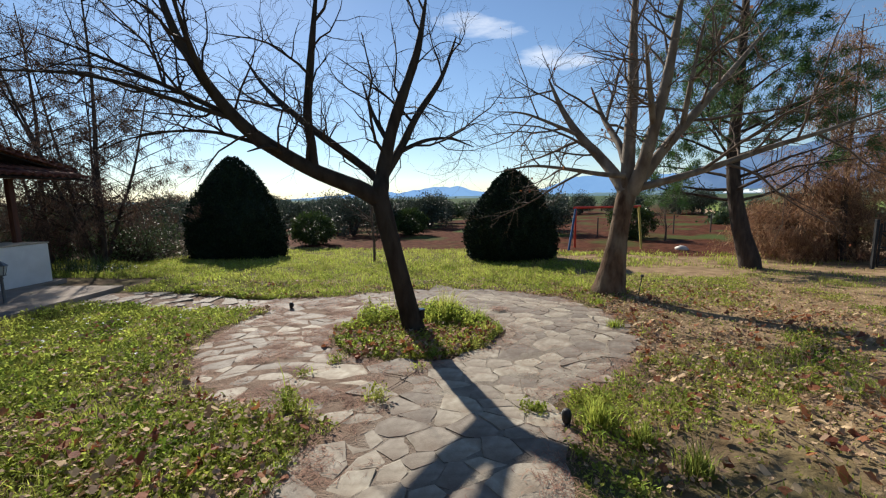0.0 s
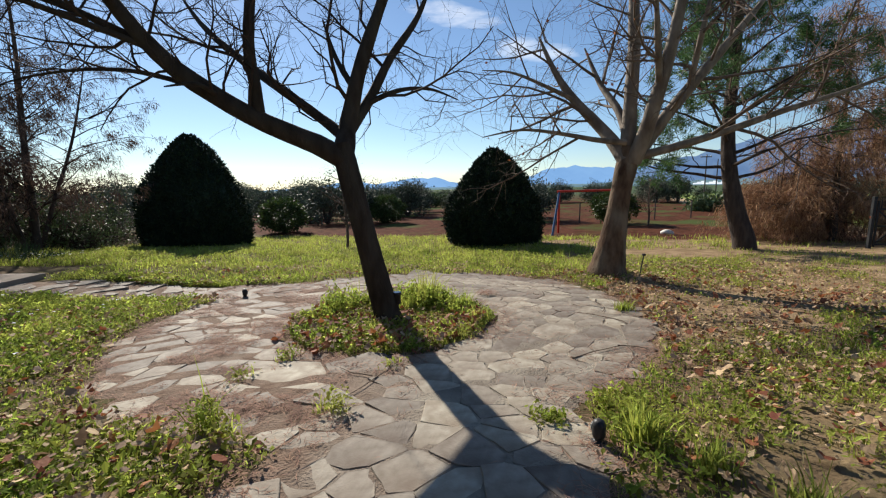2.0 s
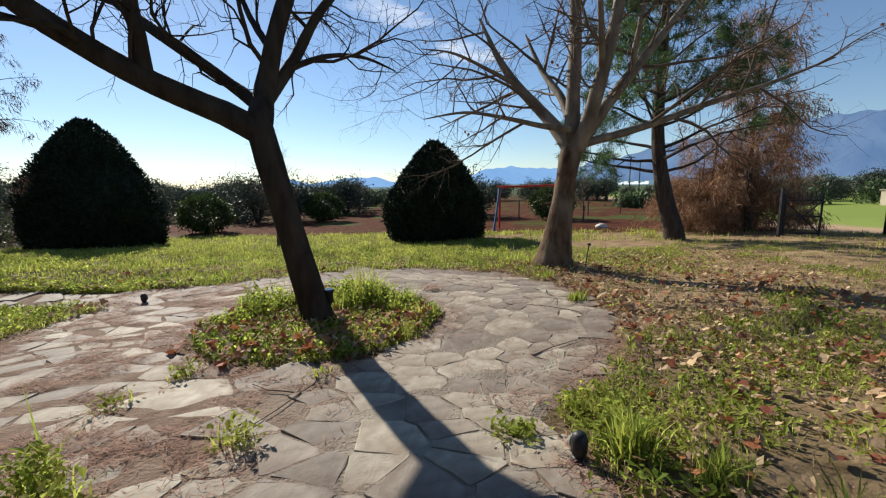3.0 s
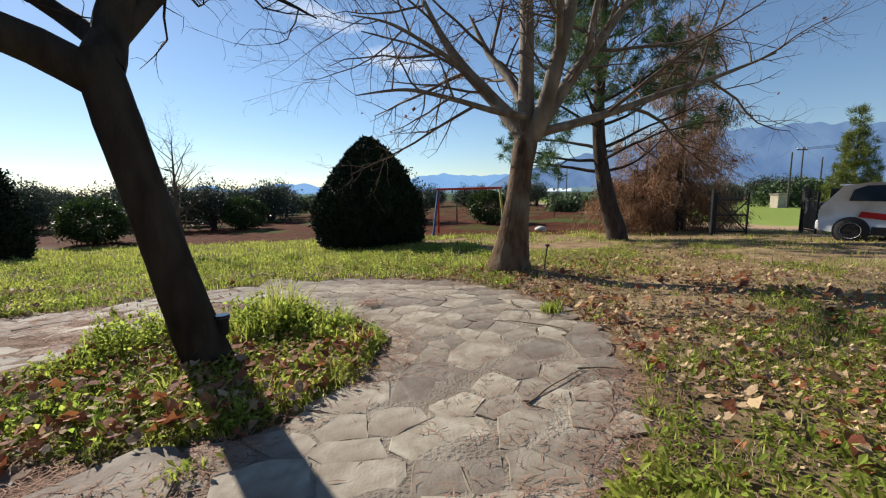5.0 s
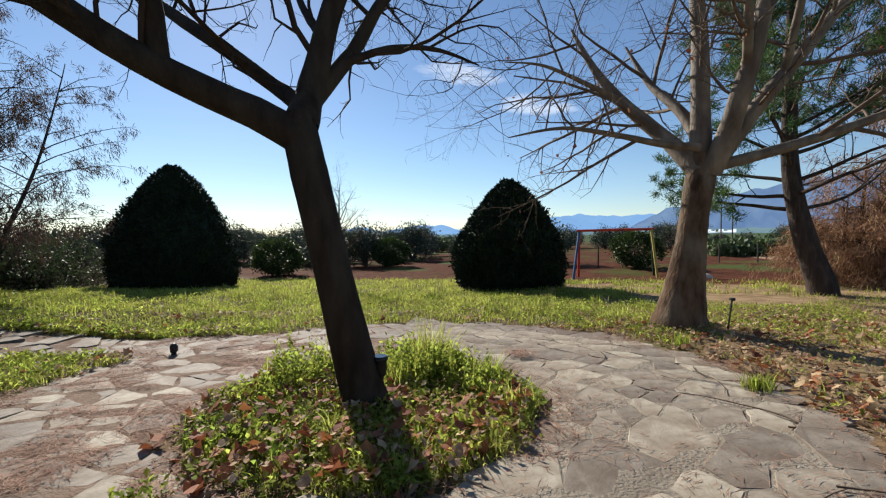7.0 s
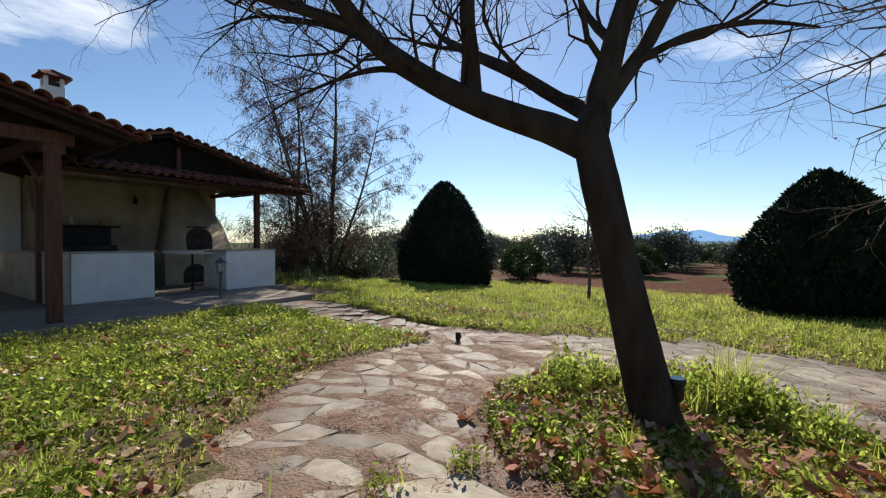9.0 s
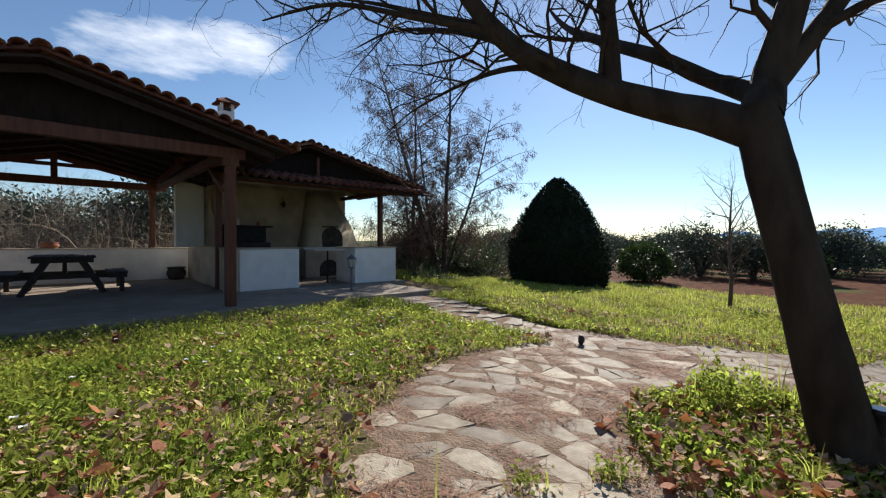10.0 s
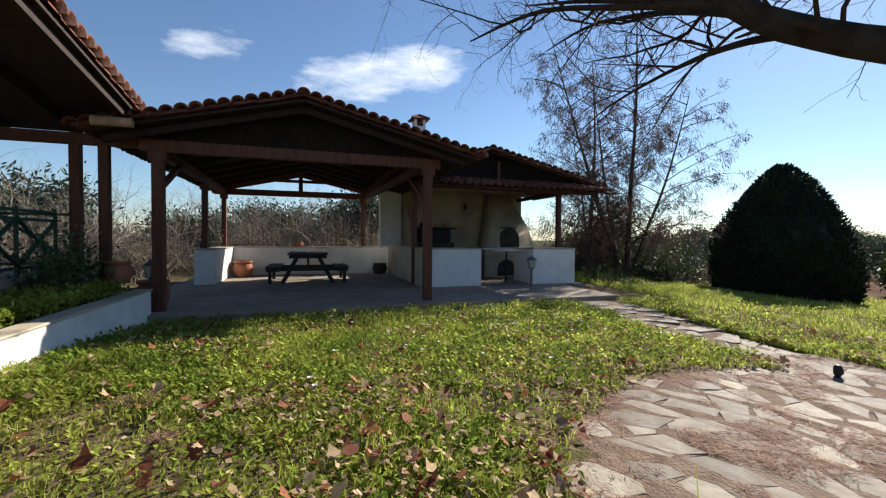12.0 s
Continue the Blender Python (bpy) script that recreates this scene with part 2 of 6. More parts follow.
BLACK_PLASTIC = mat("black_plastic", (0.02, 0.02, 0.022), (0.03, 0.03, 0.032), 8, 0.5, 0.1, 60)
LAMP_GLASS = mat("lamp_glass", (0.45, 0.46, 0.44), (0.52, 0.53, 0.5), 6, 0.15, 0, spec=0.6)
WHITE_PLASTIC = mat("white_enamel", (0.72, 0.72, 0.70), (0.78, 0.78, 0.76), 6, 0.4, 0.05, 40)
PALE_STONE = mat("pale_slab", (0.55, 0.52, 0.46), (0.64, 0.61, 0.55), 5, 0.7, 0.2, 30)
POLE_WOOD = mat("pole_wood", (0.06, 0.05, 0.045), (0.10, 0.085, 0.075), 5, 0.9, 0.2, 30, stretch=(3, 3, 0.4))


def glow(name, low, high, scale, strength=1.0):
    """A far backdrop that emits its colour: daylight and haze are put into it."""
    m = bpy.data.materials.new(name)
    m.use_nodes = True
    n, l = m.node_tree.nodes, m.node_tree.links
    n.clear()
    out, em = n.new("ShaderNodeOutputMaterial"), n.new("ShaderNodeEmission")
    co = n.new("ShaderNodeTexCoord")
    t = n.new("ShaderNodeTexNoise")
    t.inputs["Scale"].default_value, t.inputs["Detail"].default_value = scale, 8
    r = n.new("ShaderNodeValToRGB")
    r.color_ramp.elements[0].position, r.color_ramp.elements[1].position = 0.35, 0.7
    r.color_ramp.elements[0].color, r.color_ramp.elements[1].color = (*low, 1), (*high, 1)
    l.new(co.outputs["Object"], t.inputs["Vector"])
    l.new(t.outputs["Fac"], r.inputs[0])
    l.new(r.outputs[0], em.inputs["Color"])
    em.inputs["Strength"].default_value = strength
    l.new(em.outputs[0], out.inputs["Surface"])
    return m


# haze and daylight of the distance, painted into the emitted colours
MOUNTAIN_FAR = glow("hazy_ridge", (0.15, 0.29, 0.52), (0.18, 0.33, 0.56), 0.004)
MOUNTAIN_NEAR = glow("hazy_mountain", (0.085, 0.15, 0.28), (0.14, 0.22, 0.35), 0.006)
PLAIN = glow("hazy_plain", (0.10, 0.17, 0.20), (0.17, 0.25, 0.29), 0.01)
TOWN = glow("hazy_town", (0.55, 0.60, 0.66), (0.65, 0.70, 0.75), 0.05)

# ---- builders ----


def finish(ob, smooth=False):
    if smooth:
        ob.data.polygons.foreach_set("use_smooth", np.ones(len(ob.data.polygons), dtype=bool))
    return ob


def part(name, bm, material, parent=None, label="", smooth=False):
    me = bpy.data.meshes.new(name)
    bm.to_mesh(me)
    bm.free()
    me.materials.append(material)
    ob = finish(new(name, me), smooth)
    ob.parent = parent
    return tagged(ob, label=label)


def raw(name, verts, faces, material, parent=None, label="", smooth=False):
    me = bpy.data.meshes.new(name)
    me.from_pydata(verts, [], faces)
    me.materials.append(material)
    ob = finish(new(name, me), smooth)
    ob.parent = parent
    return tagged(ob, label=label)


def thing(name, m, label, category, group="", kind=""):
    ob = new(name)
    ob.matrix_basis = m if isinstance(m, Matrix) else pose(*m)
    ob.empty_display_size = 0.1
    return tagged(ob, label, category, group, kind)


def box(bm, x0, x1, y0, y1, z0, z1, bevel=0.0, m=None):
    g = bmesh.ops.create_cube(bm, size=1)
    mm = Matrix.Translation(((x0 + x1) / 2, (y0 + y1) / 2, (z0 + z1) / 2)) @ Matrix.Diagonal((x1 - x0, y1 - y0, z1 - z0, 1))
    bmesh.ops.transform(bm, matrix=(m @ mm) if m else mm, verts=g["verts"])
    if bevel:
        edges = list({e for v in g["verts"] for e in v.link_edges})
        bmesh.ops.bevel(bm, geom=edges, offset=bevel, segments=2, affect="EDGES", profile=0.6)
    return bm


def boxed(x0, x1, y0, y1, z0, z1, bevel=0.01, m=None):
    return box(bmesh.new(), x0, x1, y0, y1, z0, z1, bevel, m)


def beam(a, b, wide, high, bevel=0.01):
    """A timber from a to b."""
    a, b = Vector(a), Vector(b)
    m = Matrix.Translation((a + b) / 2) @ (b - a).to_track_quat("X", "Z").to_matrix().to_4x4()
    d = (b - a).length
    return boxed(-d / 2, d / 2, -wide / 2, wide / 2, -high / 2, high / 2, bevel, m)


def lathe(profile, segments=24):
    """A turned shape from (radius, height) pairs."""
    bm = bmesh.new()
    rings = []
    for r, z in profile:
        rings.append([bm.verts.new((r * math.cos(2 * math.pi * i / segments), r * math.sin(2 * math.pi * i / segments), z)) for i in range(segments)])
    for a, b in zip(rings, rings[1:]):
        for i in range(segments):
            bm.faces.new((a[i], a[(i + 1) % segments], b[(i + 1) % segments], b[i]))
    bm.faces.new(list(reversed(rings[0])))
    bm.faces.new(rings[-1])
    return bm


class Tubes:
    """Gathers tapered tubes into one mesh."""

    def __init__(self):
        self.v, self.f, self.count = [], [], 0

    def add(self, pts, radii, sides=5):
        pts = np.asarray(pts, float)
        n = len(pts)
        tan = np.gradient(pts, axis=0)
        tan /= np.linalg.norm(tan, axis=1)[:, None] + 1e-9
        up = np.array((0.31, 0.17, 0.93)) if abs(tan[0, 2]) < 0.8 else np.array((0.97, 0.2, 0.1))
        a = np.cross(tan, up)
        a /= np.linalg.norm(a, axis=1)[:, None] + 1e-9
        b = np.cross(tan, a)
        ang = np.arange(sides) * 2 * math.pi / sides
        r = np.asarray(radii, float)[:, None, None]
        ring = pts[:, None, :] + r * (np.cos(ang)[None, :, None] * a[:, None, :] + np.sin(ang)[None, :, None] * b[:, None, :])
        base = self.count
        self.v.append(ring.reshape(-1, 3))
        i = np.arange(n - 1)[:, None] * sides
        j = np.arange(sides)[None, :]
        k = (j + 1) % sides
        self.f.append((base + np.stack([i + j, i + k, i + sides + k, i + sides + j], axis=-1)).reshape(-1, 4))
        self.count += n * sides

    def make(self, name, material, parent=None, label="", smooth=True):
        return raw(name, np.concatenate(self.v).tolist(), np.concatenate(self.f).tolist(), material, parent, label, smooth)


def bend(pts, n):
    """A smooth line of n points through a few given ones, with its running share."""
    p = np.asarray(pts, float)
    s = np.r_[0, np.cumsum(np.linalg.norm(np.diff(p, axis=0), axis=1))]
    s /= s[-1]
    out = []
    for t in np.linspace(0, 1, n):
        i = min(max(int(np.searchsorted(s, t, side="right")) - 1, 0), len(p) - 2)
        u = (t - s[i]) / (s[i + 1] - s[i] + 1e-9)
        p0, p1, p2, p3 = p[max(i - 1, 0)], p[i], p[i + 1], p[min(i + 2, len(p) - 1)]
        out.append(0.5 * (2 * p1 + (p2 - p0) * u + (2 * p0 - 5 * p1 + 4 * p2 - p3) * u * u + (3 * p1 - p0 - 3 * p2 + p3) * u ** 3))
    return np.array(out)


def unit(v):
    return v / (np.linalg.norm(v) + 1e-9)


def wander(rng, start, way, length, n, wobble, lift):
    """A crooked line from start; lift bends it up (or down) on its way."""
    pts, d = [np.asarray(start, float)], unit(np.asarray(way, float))
    for _ in range(n - 1):
        d = unit(d + rng.normal(0, wobble, 3) + np.array((0, 0, lift)))
        pts.append(pts[-1] + d * length / (n - 1))
    return np.array(pts)


def sprout(rng, tubes, line, radii, level, spec, tips=None):
    """Side branches along a line, and theirs in turn. spec: for each level (per metre, length, share of it, wobble, lift, sides, start)."""
    if level >= len(spec):
        if tips is not None:
            tips.append((line[-1], unit(line[-1] - line[-2])))
        return
    per, length, vary, wobble, lift, sides, begin = spec[level]
    total = np.linalg.norm(np.diff(line, axis=0), axis=1).sum()
    count = max(1, int(per * total * (1 - begin) + rng.random()))
    for c in range(count):
        s = begin + (1 - begin) * (c + rng.random()) / count
        k = min(int(s * (len(line) - 1)), len(line) - 2)
        u = s * (len(line) - 1) - k
        p = line[k] * (1 - u) + line[k + 1] * u
        along = unit(line[k + 1] - line[k])
        side = rng.normal(0, 1, 3)
        side = unit(side - along * side.dot(along))
        way = unit(along * rng.uniform(0.35, 0.9) + side * rng.uniform(0.7, 1.1))
        ln = length * rng.uniform(1 - vary, 1 + vary) * (1.15 - 0.45 * s)
        r0 = min(float(np.interp(s, np.linspace(0, 1, len(radii)), radii)) * 0.62, ln * 0.015 + 0.0015)
        n = 7 if level == 0 else 5
        kid = wander(rng, p, way, ln, n, wobble, lift)
        rr = np.linspace(r0, max(r0 * 0.25, 0.0014), n)
        tubes.add(kid, rr, sides)
        sprout(rng, tubes, kid, rr, level + 1, spec, tips)


def leaf_cloud(rng, centres, ways, size, count, spread, narrow=0.35):
    """Many small leaf faces strewn round the given places: vertices and faces."""
    centres = np.asarray(centres, float)
    n = len(centres) * count
    c = np.repeat(centres, count, axis=0) + rng.normal(0, spread, (n, 3))
    w = np.repeat(np.asarray(ways, float), count, axis=0) + rng.normal(0, 0.7, (n, 3))
    w /= np.linalg.norm(w, axis=1)[:, None] + 1e-9
    s = np.cross(w, rng.normal(0, 1, (n, 3)))
    s /= np.linalg.norm(s, axis=1)[:, None] + 1e-9
    ln = (size * rng.uniform(0.6, 1.3, n))[:, None]
    v = np.stack([c, c + w * ln * 0.5 + s * ln * narrow, c + w * ln, c + w * ln * 0.5 - s * ln * narrow], axis=1).reshape(-1, 3)
    f = np.arange(n * 4).reshape(-1, 4)
    return v.tolist(), f.tolist()


def smooth01(a, b, x):
    t = np.clip((x - a) / (b - a), 0, 1)
    return t * t * (3 - 2 * t)

# ---- the ground ----


def lie(x, y):
    """The height of the land: falling gently to the orchard, a little higher by the pavilion and the gate."""
    x, y = np.asarray(x, float), np.asarray(y, float)
    z = 0.021 * np.clip(x, -4, 12) - 0.048 * np.clip(y, -5, 17) - 0.4 * smooth01(17, 60, y)
    z = z + 0.048 * np.clip(y, -5, 4) * smooth01(-4, -7, x) * smooth01(11, 5, y)
    z = z + 0.11 * smooth01(-4.5, -7.5, x) * smooth01(14, 6, y) + 0.09 * np.exp(-((x - 3.7) ** 2 + (y - 3.1) ** 2) / 0.5)
    r = np.hypot(x, y - 0.6)
    path = np.maximum(np.abs(y - (2.75 + 0.16 * x)) - 0.75, 0)
    off = np.minimum(smooth01(3.2, 4.2, r), np.where(x < 0, smooth01(0, 0.8, path), 1.0))
    return z + off * (0.025 * np.sin(1.3 * x + 0.4) * np.cos(1.1 * y) + 0.012 * np.sin(3.1 * x) * np.sin(2.7 * y + 1))


def lie1(x, y):
    return float(lie(np.array([x]), np.array([y]))[0])


def axis_steps(lo, hi, step):
    inner = np.arange(lo, hi + step / 2, step)
    grow_out = []
    d, at = step, hi
    while at < 2600:
        d *= 1.25
        at += d
        grow_out.append(at)
    left = [lo - (g - hi) for g in grow_out][::-1]
    return np.array(left + inner.tolist() + grow_out)


def ground_material():
    m = SOIL.copy()
    m.name = "ground"
    n, l = m.node_tree.nodes, m.node_tree.links
    b = n["Principled BSDF"]
    old = b.inputs["Base Color"].links[0].from_socket
    co = next(k for k in n if k.type == "TEX_COORD")
    sep = n.new("ShaderNodeSeparateXYZ")
    l.new(co.outputs["Object"], sep.inputs[0])

    def math_node(op, a, bb):
        k = n.new("ShaderNodeMath")
        k.operation = op
        for i, v in enumerate((a, bb)):
            if isinstance(v, (int, float)):
                k.inputs[i].default_value = v
            else:
                l.new(v, k.inputs[i])
        return k.outputs[0]

    def noise_at(scale):
        t = n.new("ShaderNodeTexNoise")
        t.inputs["Scale"].default_value, t.inputs["Detail"].default_value = scale, 6
        l.new(co.outputs["Object"], t.inputs["Vector"])
        return t.outputs["Fac"]

    def blend(fac, a, rgb_or_socket):
        k = n.new("ShaderNodeMixRGB")
        l.new(fac, k.inputs[0])
        l.new(a, k.inputs[1])
        if isinstance(rgb_or_socket, tuple):
            k.inputs[2].default_value = (*rgb_or_socket, 1)
        else:
            l.new(rgb_or_socket, k.inputs[2])
        return k.outputs[0]

    def step_up(v, lo, hi):
        k = n.new("ShaderNodeMapRange")
        k.inputs[1].default_value, k.inputs[2].default_value = lo, hi
        l.new(v, k.inputs[0])
        return k.outputs[0]

    x, y = sep.outputs["X"], sep.outputs["Y"]
    # dry bare lawn on the gate side
    dry = step_up(math_node("ADD", x, math_node("MULTIPLY", noise_at(0.5), 3.0)), 3.6, 6.2)
    tan = n.new("ShaderNodeValToRGB")
    tan.color_ramp.elements[0].color, tan.color_ramp.elements[1].color = (0.20, 0.13, 0.075, 1), (0.36, 0.255, 0.15, 1)
    tan.color_ramp.elements[0].position, tan.color_ramp.elements[1].position = 0.35, 0.65
    l.new(noise_at(3.0), tan.inputs[0])
    c = blend(math_node("MULTIPLY", dry, 0.85), old, tan.outputs[0])
    # red tilled field
    red = n.new("ShaderNodeValToRGB")
    red.color_ramp.elements[0].color, red.color_ramp.elements[1].color = (0.055, 0.020, 0.011, 1), (0.125, 0.048, 0.027, 1)
    red.color_ramp.elements[0].position, red.color_ramp.elements[1].position = 0.35, 0.7
    l.new(noise_at(2.2), red.inputs[0])
    edge = math_node("ADD", math_node("ADD", y, math_node("MULTIPLY", x, 0.36)), math_node("MULTIPLY", noise_at(0.35), 3.0))
    c = blend(step_up(edge, 15.4, 16.4), c, red.outputs[0])
    weeds = math_node("MULTIPLY", step_up(noise_at(0.22), 0.5, 0.62), step_up(edge, 18, 22))
    c = blend(weeds, c, (0.065, 0.085, 0.025))
    # green meadow past the gate
    far = step_up(math_node("SUBTRACT", math_node("MULTIPLY", x, 0.8), math_node("MULTIPLY", y, 0.25)), 11.4, 12.4)
    track = step_up(math_node("SUBTRACT", math_node("MULTIPLY", x, 0.8), math_node("MULTIPLY", y, 0.25)), 9.2, 9.8)
    c = blend(track, c, (0.40, 0.28, 0.18))
    c = blend(far, c, (0.21, 0.27, 0.065))
    deep = step_up(y, 70, 150)
    c = blend(deep, c, (0.07, 0.10, 0.05))
    l.new(c, b.inputs["Base Color"])
    return m


gx, gy = axis_steps(-22, 22, 0.4), axis_steps(-16, 24, 0.4)
GX, GY = np.meshgrid(gx, gy)
GZ = lie(GX, GY)
till = smooth01(14.5, 16.5, GY + 0.36 * GX) * (np.abs(GX) < 30) * (GY < 40)
GZ = GZ + till * 0.035 * np.sin(GX * 5.3 + 2 * np.sin(GY * 3.1)) * np.sin(GY * 6.1 + GX)
nx, ny = len(gx), len(gy)
idx = np.arange(nx * ny).reshape(ny, nx)
quads = np.stack([idx[:-1, :-1], idx[:-1, 1:], idx[1:, 1:], idx[1:, :-1]], axis=-1).reshape(-1, 4)
ground = raw("ground", np.stack([GX, GY, GZ], axis=-1).reshape(-1, 3).tolist(), quads.tolist(), ground_material(), smooth=True)
tagged(ground, "garden soil with thin grass, red tilled earth beyond", "ground", kind="structure")

# ---- the paved circle ----
CIRCLE = (0.0, 0.6, 3.4)
ISLAND = (0.04, 0.12, 1.32)


def on_paving(x, y, grow=0.0):
    """How far inside the paving a point lies (negative: outside)."""
    d = CIRCLE[2] - math.hypot(x - CIRCLE[0], y - CIRCLE[1])
    island = math.hypot((x - ISLAND[0]) / 1.0, y - ISLAND[1]) - ISLAND[2]
    walkway = -9
    if -9.6 < x < 0:
        walkway = 0.62 - abs(y - (2.68 + 0.155 * x))
    entry = -9
    if -7.5 < y < -2:
        mid = 0.92 + 0.05 * (y + 3.3)
        entry = 1.02 - abs(x - mid)
    return min(max(d, walkway, entry), island) + grow


def bed_sheet():
    vs, fs, at = [], [], {}
    step = 0.14

    def vert(i, j):
        if (i, j) not in at:
            x, y = i * step, j * step
            at[(i, j)] = len(vs)
            vs.append((x, y, lie1(x, y) + (0.012 if on_paving(x, y) > 0.06 else -0.012) + 0.004 * math.sin(9 * x) * math.sin(8 * y)))
        return at[(i, j)]
    for i in range(-70, 28):
        for j in range(-54, 30):
            x, y = (i + 0.5) * step, (j + 0.5) * step
            if on_paving(x, y, 0.03 + 0.05 * math.sin(5 * x + 3 * y)) > 0:
                fs.append((vert(i, j), vert(i + 1, j), vert(i + 1, j + 1), vert(i, j + 1)))
    return vs, fs


def bed_material():
    """Grey mortar on the gate side of the circle, earth and needles on the other; an uneven line between them."""
    m = EARTH_BED.copy()
    m.name = "paving_bed"
    n, l = m.node_tree.nodes, m.node_tree.links
    b = n["Principled BSDF"]
    old = b.inputs["Base Color"].links[0].from_socket
    co = next(k for k in n if k.type == "TEX_COORD")
    sep, t, ramp, add, fac, mix = (n.new("ShaderNode" + k) for k in ("SeparateXYZ", "TexNoise", "ValToRGB", "Math", "MapRange", "MixRGB"))
    l.new(co.outputs["Object"], sep.inputs[0])
    l.new(co.outputs["Object"], t.inputs["Vector"])
    t.inputs["Scale"].default_value, t.inputs["Detail"].default_value = 2.5, 6
    l.new(t.outputs["Fac"], ramp.inputs[0])
    ramp.color_ramp.elements[0].position, ramp.color_ramp.elements[1].position = 0.35, 0.65
    ramp.color_ramp.elements[0].color, ramp.color_ramp.elements[1].color = (0.18, 0.15, 0.12, 1), (0.31, 0.275, 0.22, 1)
    l.new(sep.outputs["X"], add.inputs[0])
    l.new(t.outputs["Fac"], add.inputs[1])
    fac.inputs[1].default_value, fac.inputs[2].default_value = 0.6, 1.5
    l.new(add.outputs[0], fac.inputs[0])
    l.new(fac.outputs[0], mix.inputs[0])
    l.new(old, mix.inputs[1])
    l.new(ramp.outputs[0], mix.inputs[2])
    l.new(mix.outputs[0], b.inputs["Base Color"])
    return m


paving = raw("pavement", *bed_sheet(), bed_material(), smooth=True)
tagged(paving, "round crazy paving of grey-beige flagstones with needle litter in its joints", "paving", kind="structure")


def stone_cells():
    """Uneven polygons that fill the paving: cells round scattered seeds of very unequal room, clipped by half planes."""
    rng = np.random.default_rng(11)
    seeds = []
    for tries in range(16000):
        x, y = rng.uniform(-9.8, 3.9), rng.uniform(-6.9, 4.1)
        if on_paving(x, y) < -0.45:
            continue
        gap = (0.13 + 0.42 * rng.random() ** 1.7) * (1.3 if x < 0.4 else 1.0)
        if all((x - a) ** 2 + (y - b) ** 2 > (0.5 * (gap + g)) ** 2 for a, b, g in seeds):
            seeds.append((x, y, gap))
    p = np.array(seeds)
    cells = []
    for i in range(len(p)):
        if on_paving(p[i, 0], p[i, 1]) < 0.02:
            continue
        # each stone has its own grain, so that long and short shapes lie side by side
        a = 0.4 + 0.9 * math.sin(0.9 * p[i, 0] + 1.3 * p[i, 1])
        turn = np.array([[math.cos(a), math.sin(a)], [-math.sin(a), math.cos(a)]])
        skew = np.diag([0.80, 1.2]) @ turn
        q = (p[:, :2] - p[i, :2]) @ skew.T
        near = np.argsort(np.hypot(q[:, 0], q[:, 1]))[1:18]
        poly = [np.array(c) * 0.5 for c in ((-1, -1), (1, -1), (1, 1), (-1, 1))]
        for j in near:
            wgt = p[i, 2] / (p[i, 2] + p[j, 2])
            wgt = 0.5 + 0.55 * (wgt - 0.5)
            mid, nrm = q[j] * wgt, q[j]
            out = []
            for c, d in zip(poly, poly[1:] + poly[:1]):
                dc, dd = (c - mid).dot(nrm), (d - mid).dot(nrm)
                if dc <= 0:
                    out.append(c)
                if dc * dd < 0:
                    out.append(c + (d - c) * dc / (dc - dd))
            poly = out
            if len(poly) < 3:
                break
        if len(poly) >= 3:
            inv = np.linalg.inv(skew)
            cells.append((p[i, :2], [inv @ c + p[i, :2] for c in poly]))
    return cells


def flagstone_mesh(centre, poly, rng, sunk):
    """A slab with broken edges, its top a little uneven; centred on its middle."""
    c = np.mean(poly, axis=0)
    pts = []
    for a, b in zip(poly, poly[1:] + poly[:1]):
        a, b = np.asarray(a), np.asarray(b)
        ln = np.hypot(*(b - a))
        if ln < 0.015:
            continue
        for t in ((0.03, 0.3, 0.65, 0.97) if ln > 0.22 else (0.06, 0.94)):
            m = a + (b - a) * t
            pts.append(m + unit(c - m) * (0.003 + 0.014 * rng.random() + 0.012 * sunk))
    pts = [(u[0] - c[0], u[1] - c[1]) for u in pts]
    n = len(pts)
    if n < 3:
        return None
    tilt = rng.normal(0, 0.010, 2)
    top = 0.015 + 0.008 * rng.random() - 0.006 * sunk
    vs = []
    for f, z in ((1.0, -0.02), (1.0, top - 0.004), (0.98, top)):
        vs += [(x * f, y * f, z + (tilt[0] * x + tilt[1] * y + 0.0015 * rng.normal() if z > 0 else 0)) for x, y in pts]
    fs = []
    for k in (0, n):
        fs += [(k + i, k + (i + 1) % n, k + n + (i + 1) % n, k + n + i) for i in range(n)]
    fs.append(tuple(range(2 * n, 3 * n)))
    return c, vs, fs


# ---- pavilion frame of reference: u along the front, w to the back ----
FLOOR_Z = 0.14
PAV = pose(-7.80, -2.15, FLOOR_Z, 0, 0, 95.7)


def at_pav(u, w, z=0.0, turn=0.0):
    return PAV @ pose(u, w, z, 0, 0, turn)


slab = part("floor", box(boxed(-5.75, 4.5, -0.45, 1.95, -0.6, 0.0, 0.02), -5.75, 5.4, 1.952, 7.4, -0.6, 0.0, 0.02), CONCRETE)
slab.matrix_basis = PAV
tagged(slab, "worn grey-brown concrete floor of the pavilion", "floor", kind="structure")


def post_thing(u, w, z0, z1, size=0.16):
    t = thing("wooden_post", at_pav(u, w, 0), "red-brown stained square wooden post of the pavilion", "post", group="pavilion posts")
    part("shaft", boxed(-size / 2, size / 2, -size / 2, size / 2, z0, z1, 0.012), WOOD_RED, t)
    part("cap_block", boxed(-size * 0.8, size * 0.8, -size * 0.55, size * 0.55, z1 - 0.14, z1 - 0.004, 0.01), WOOD_RED, t)
    return t


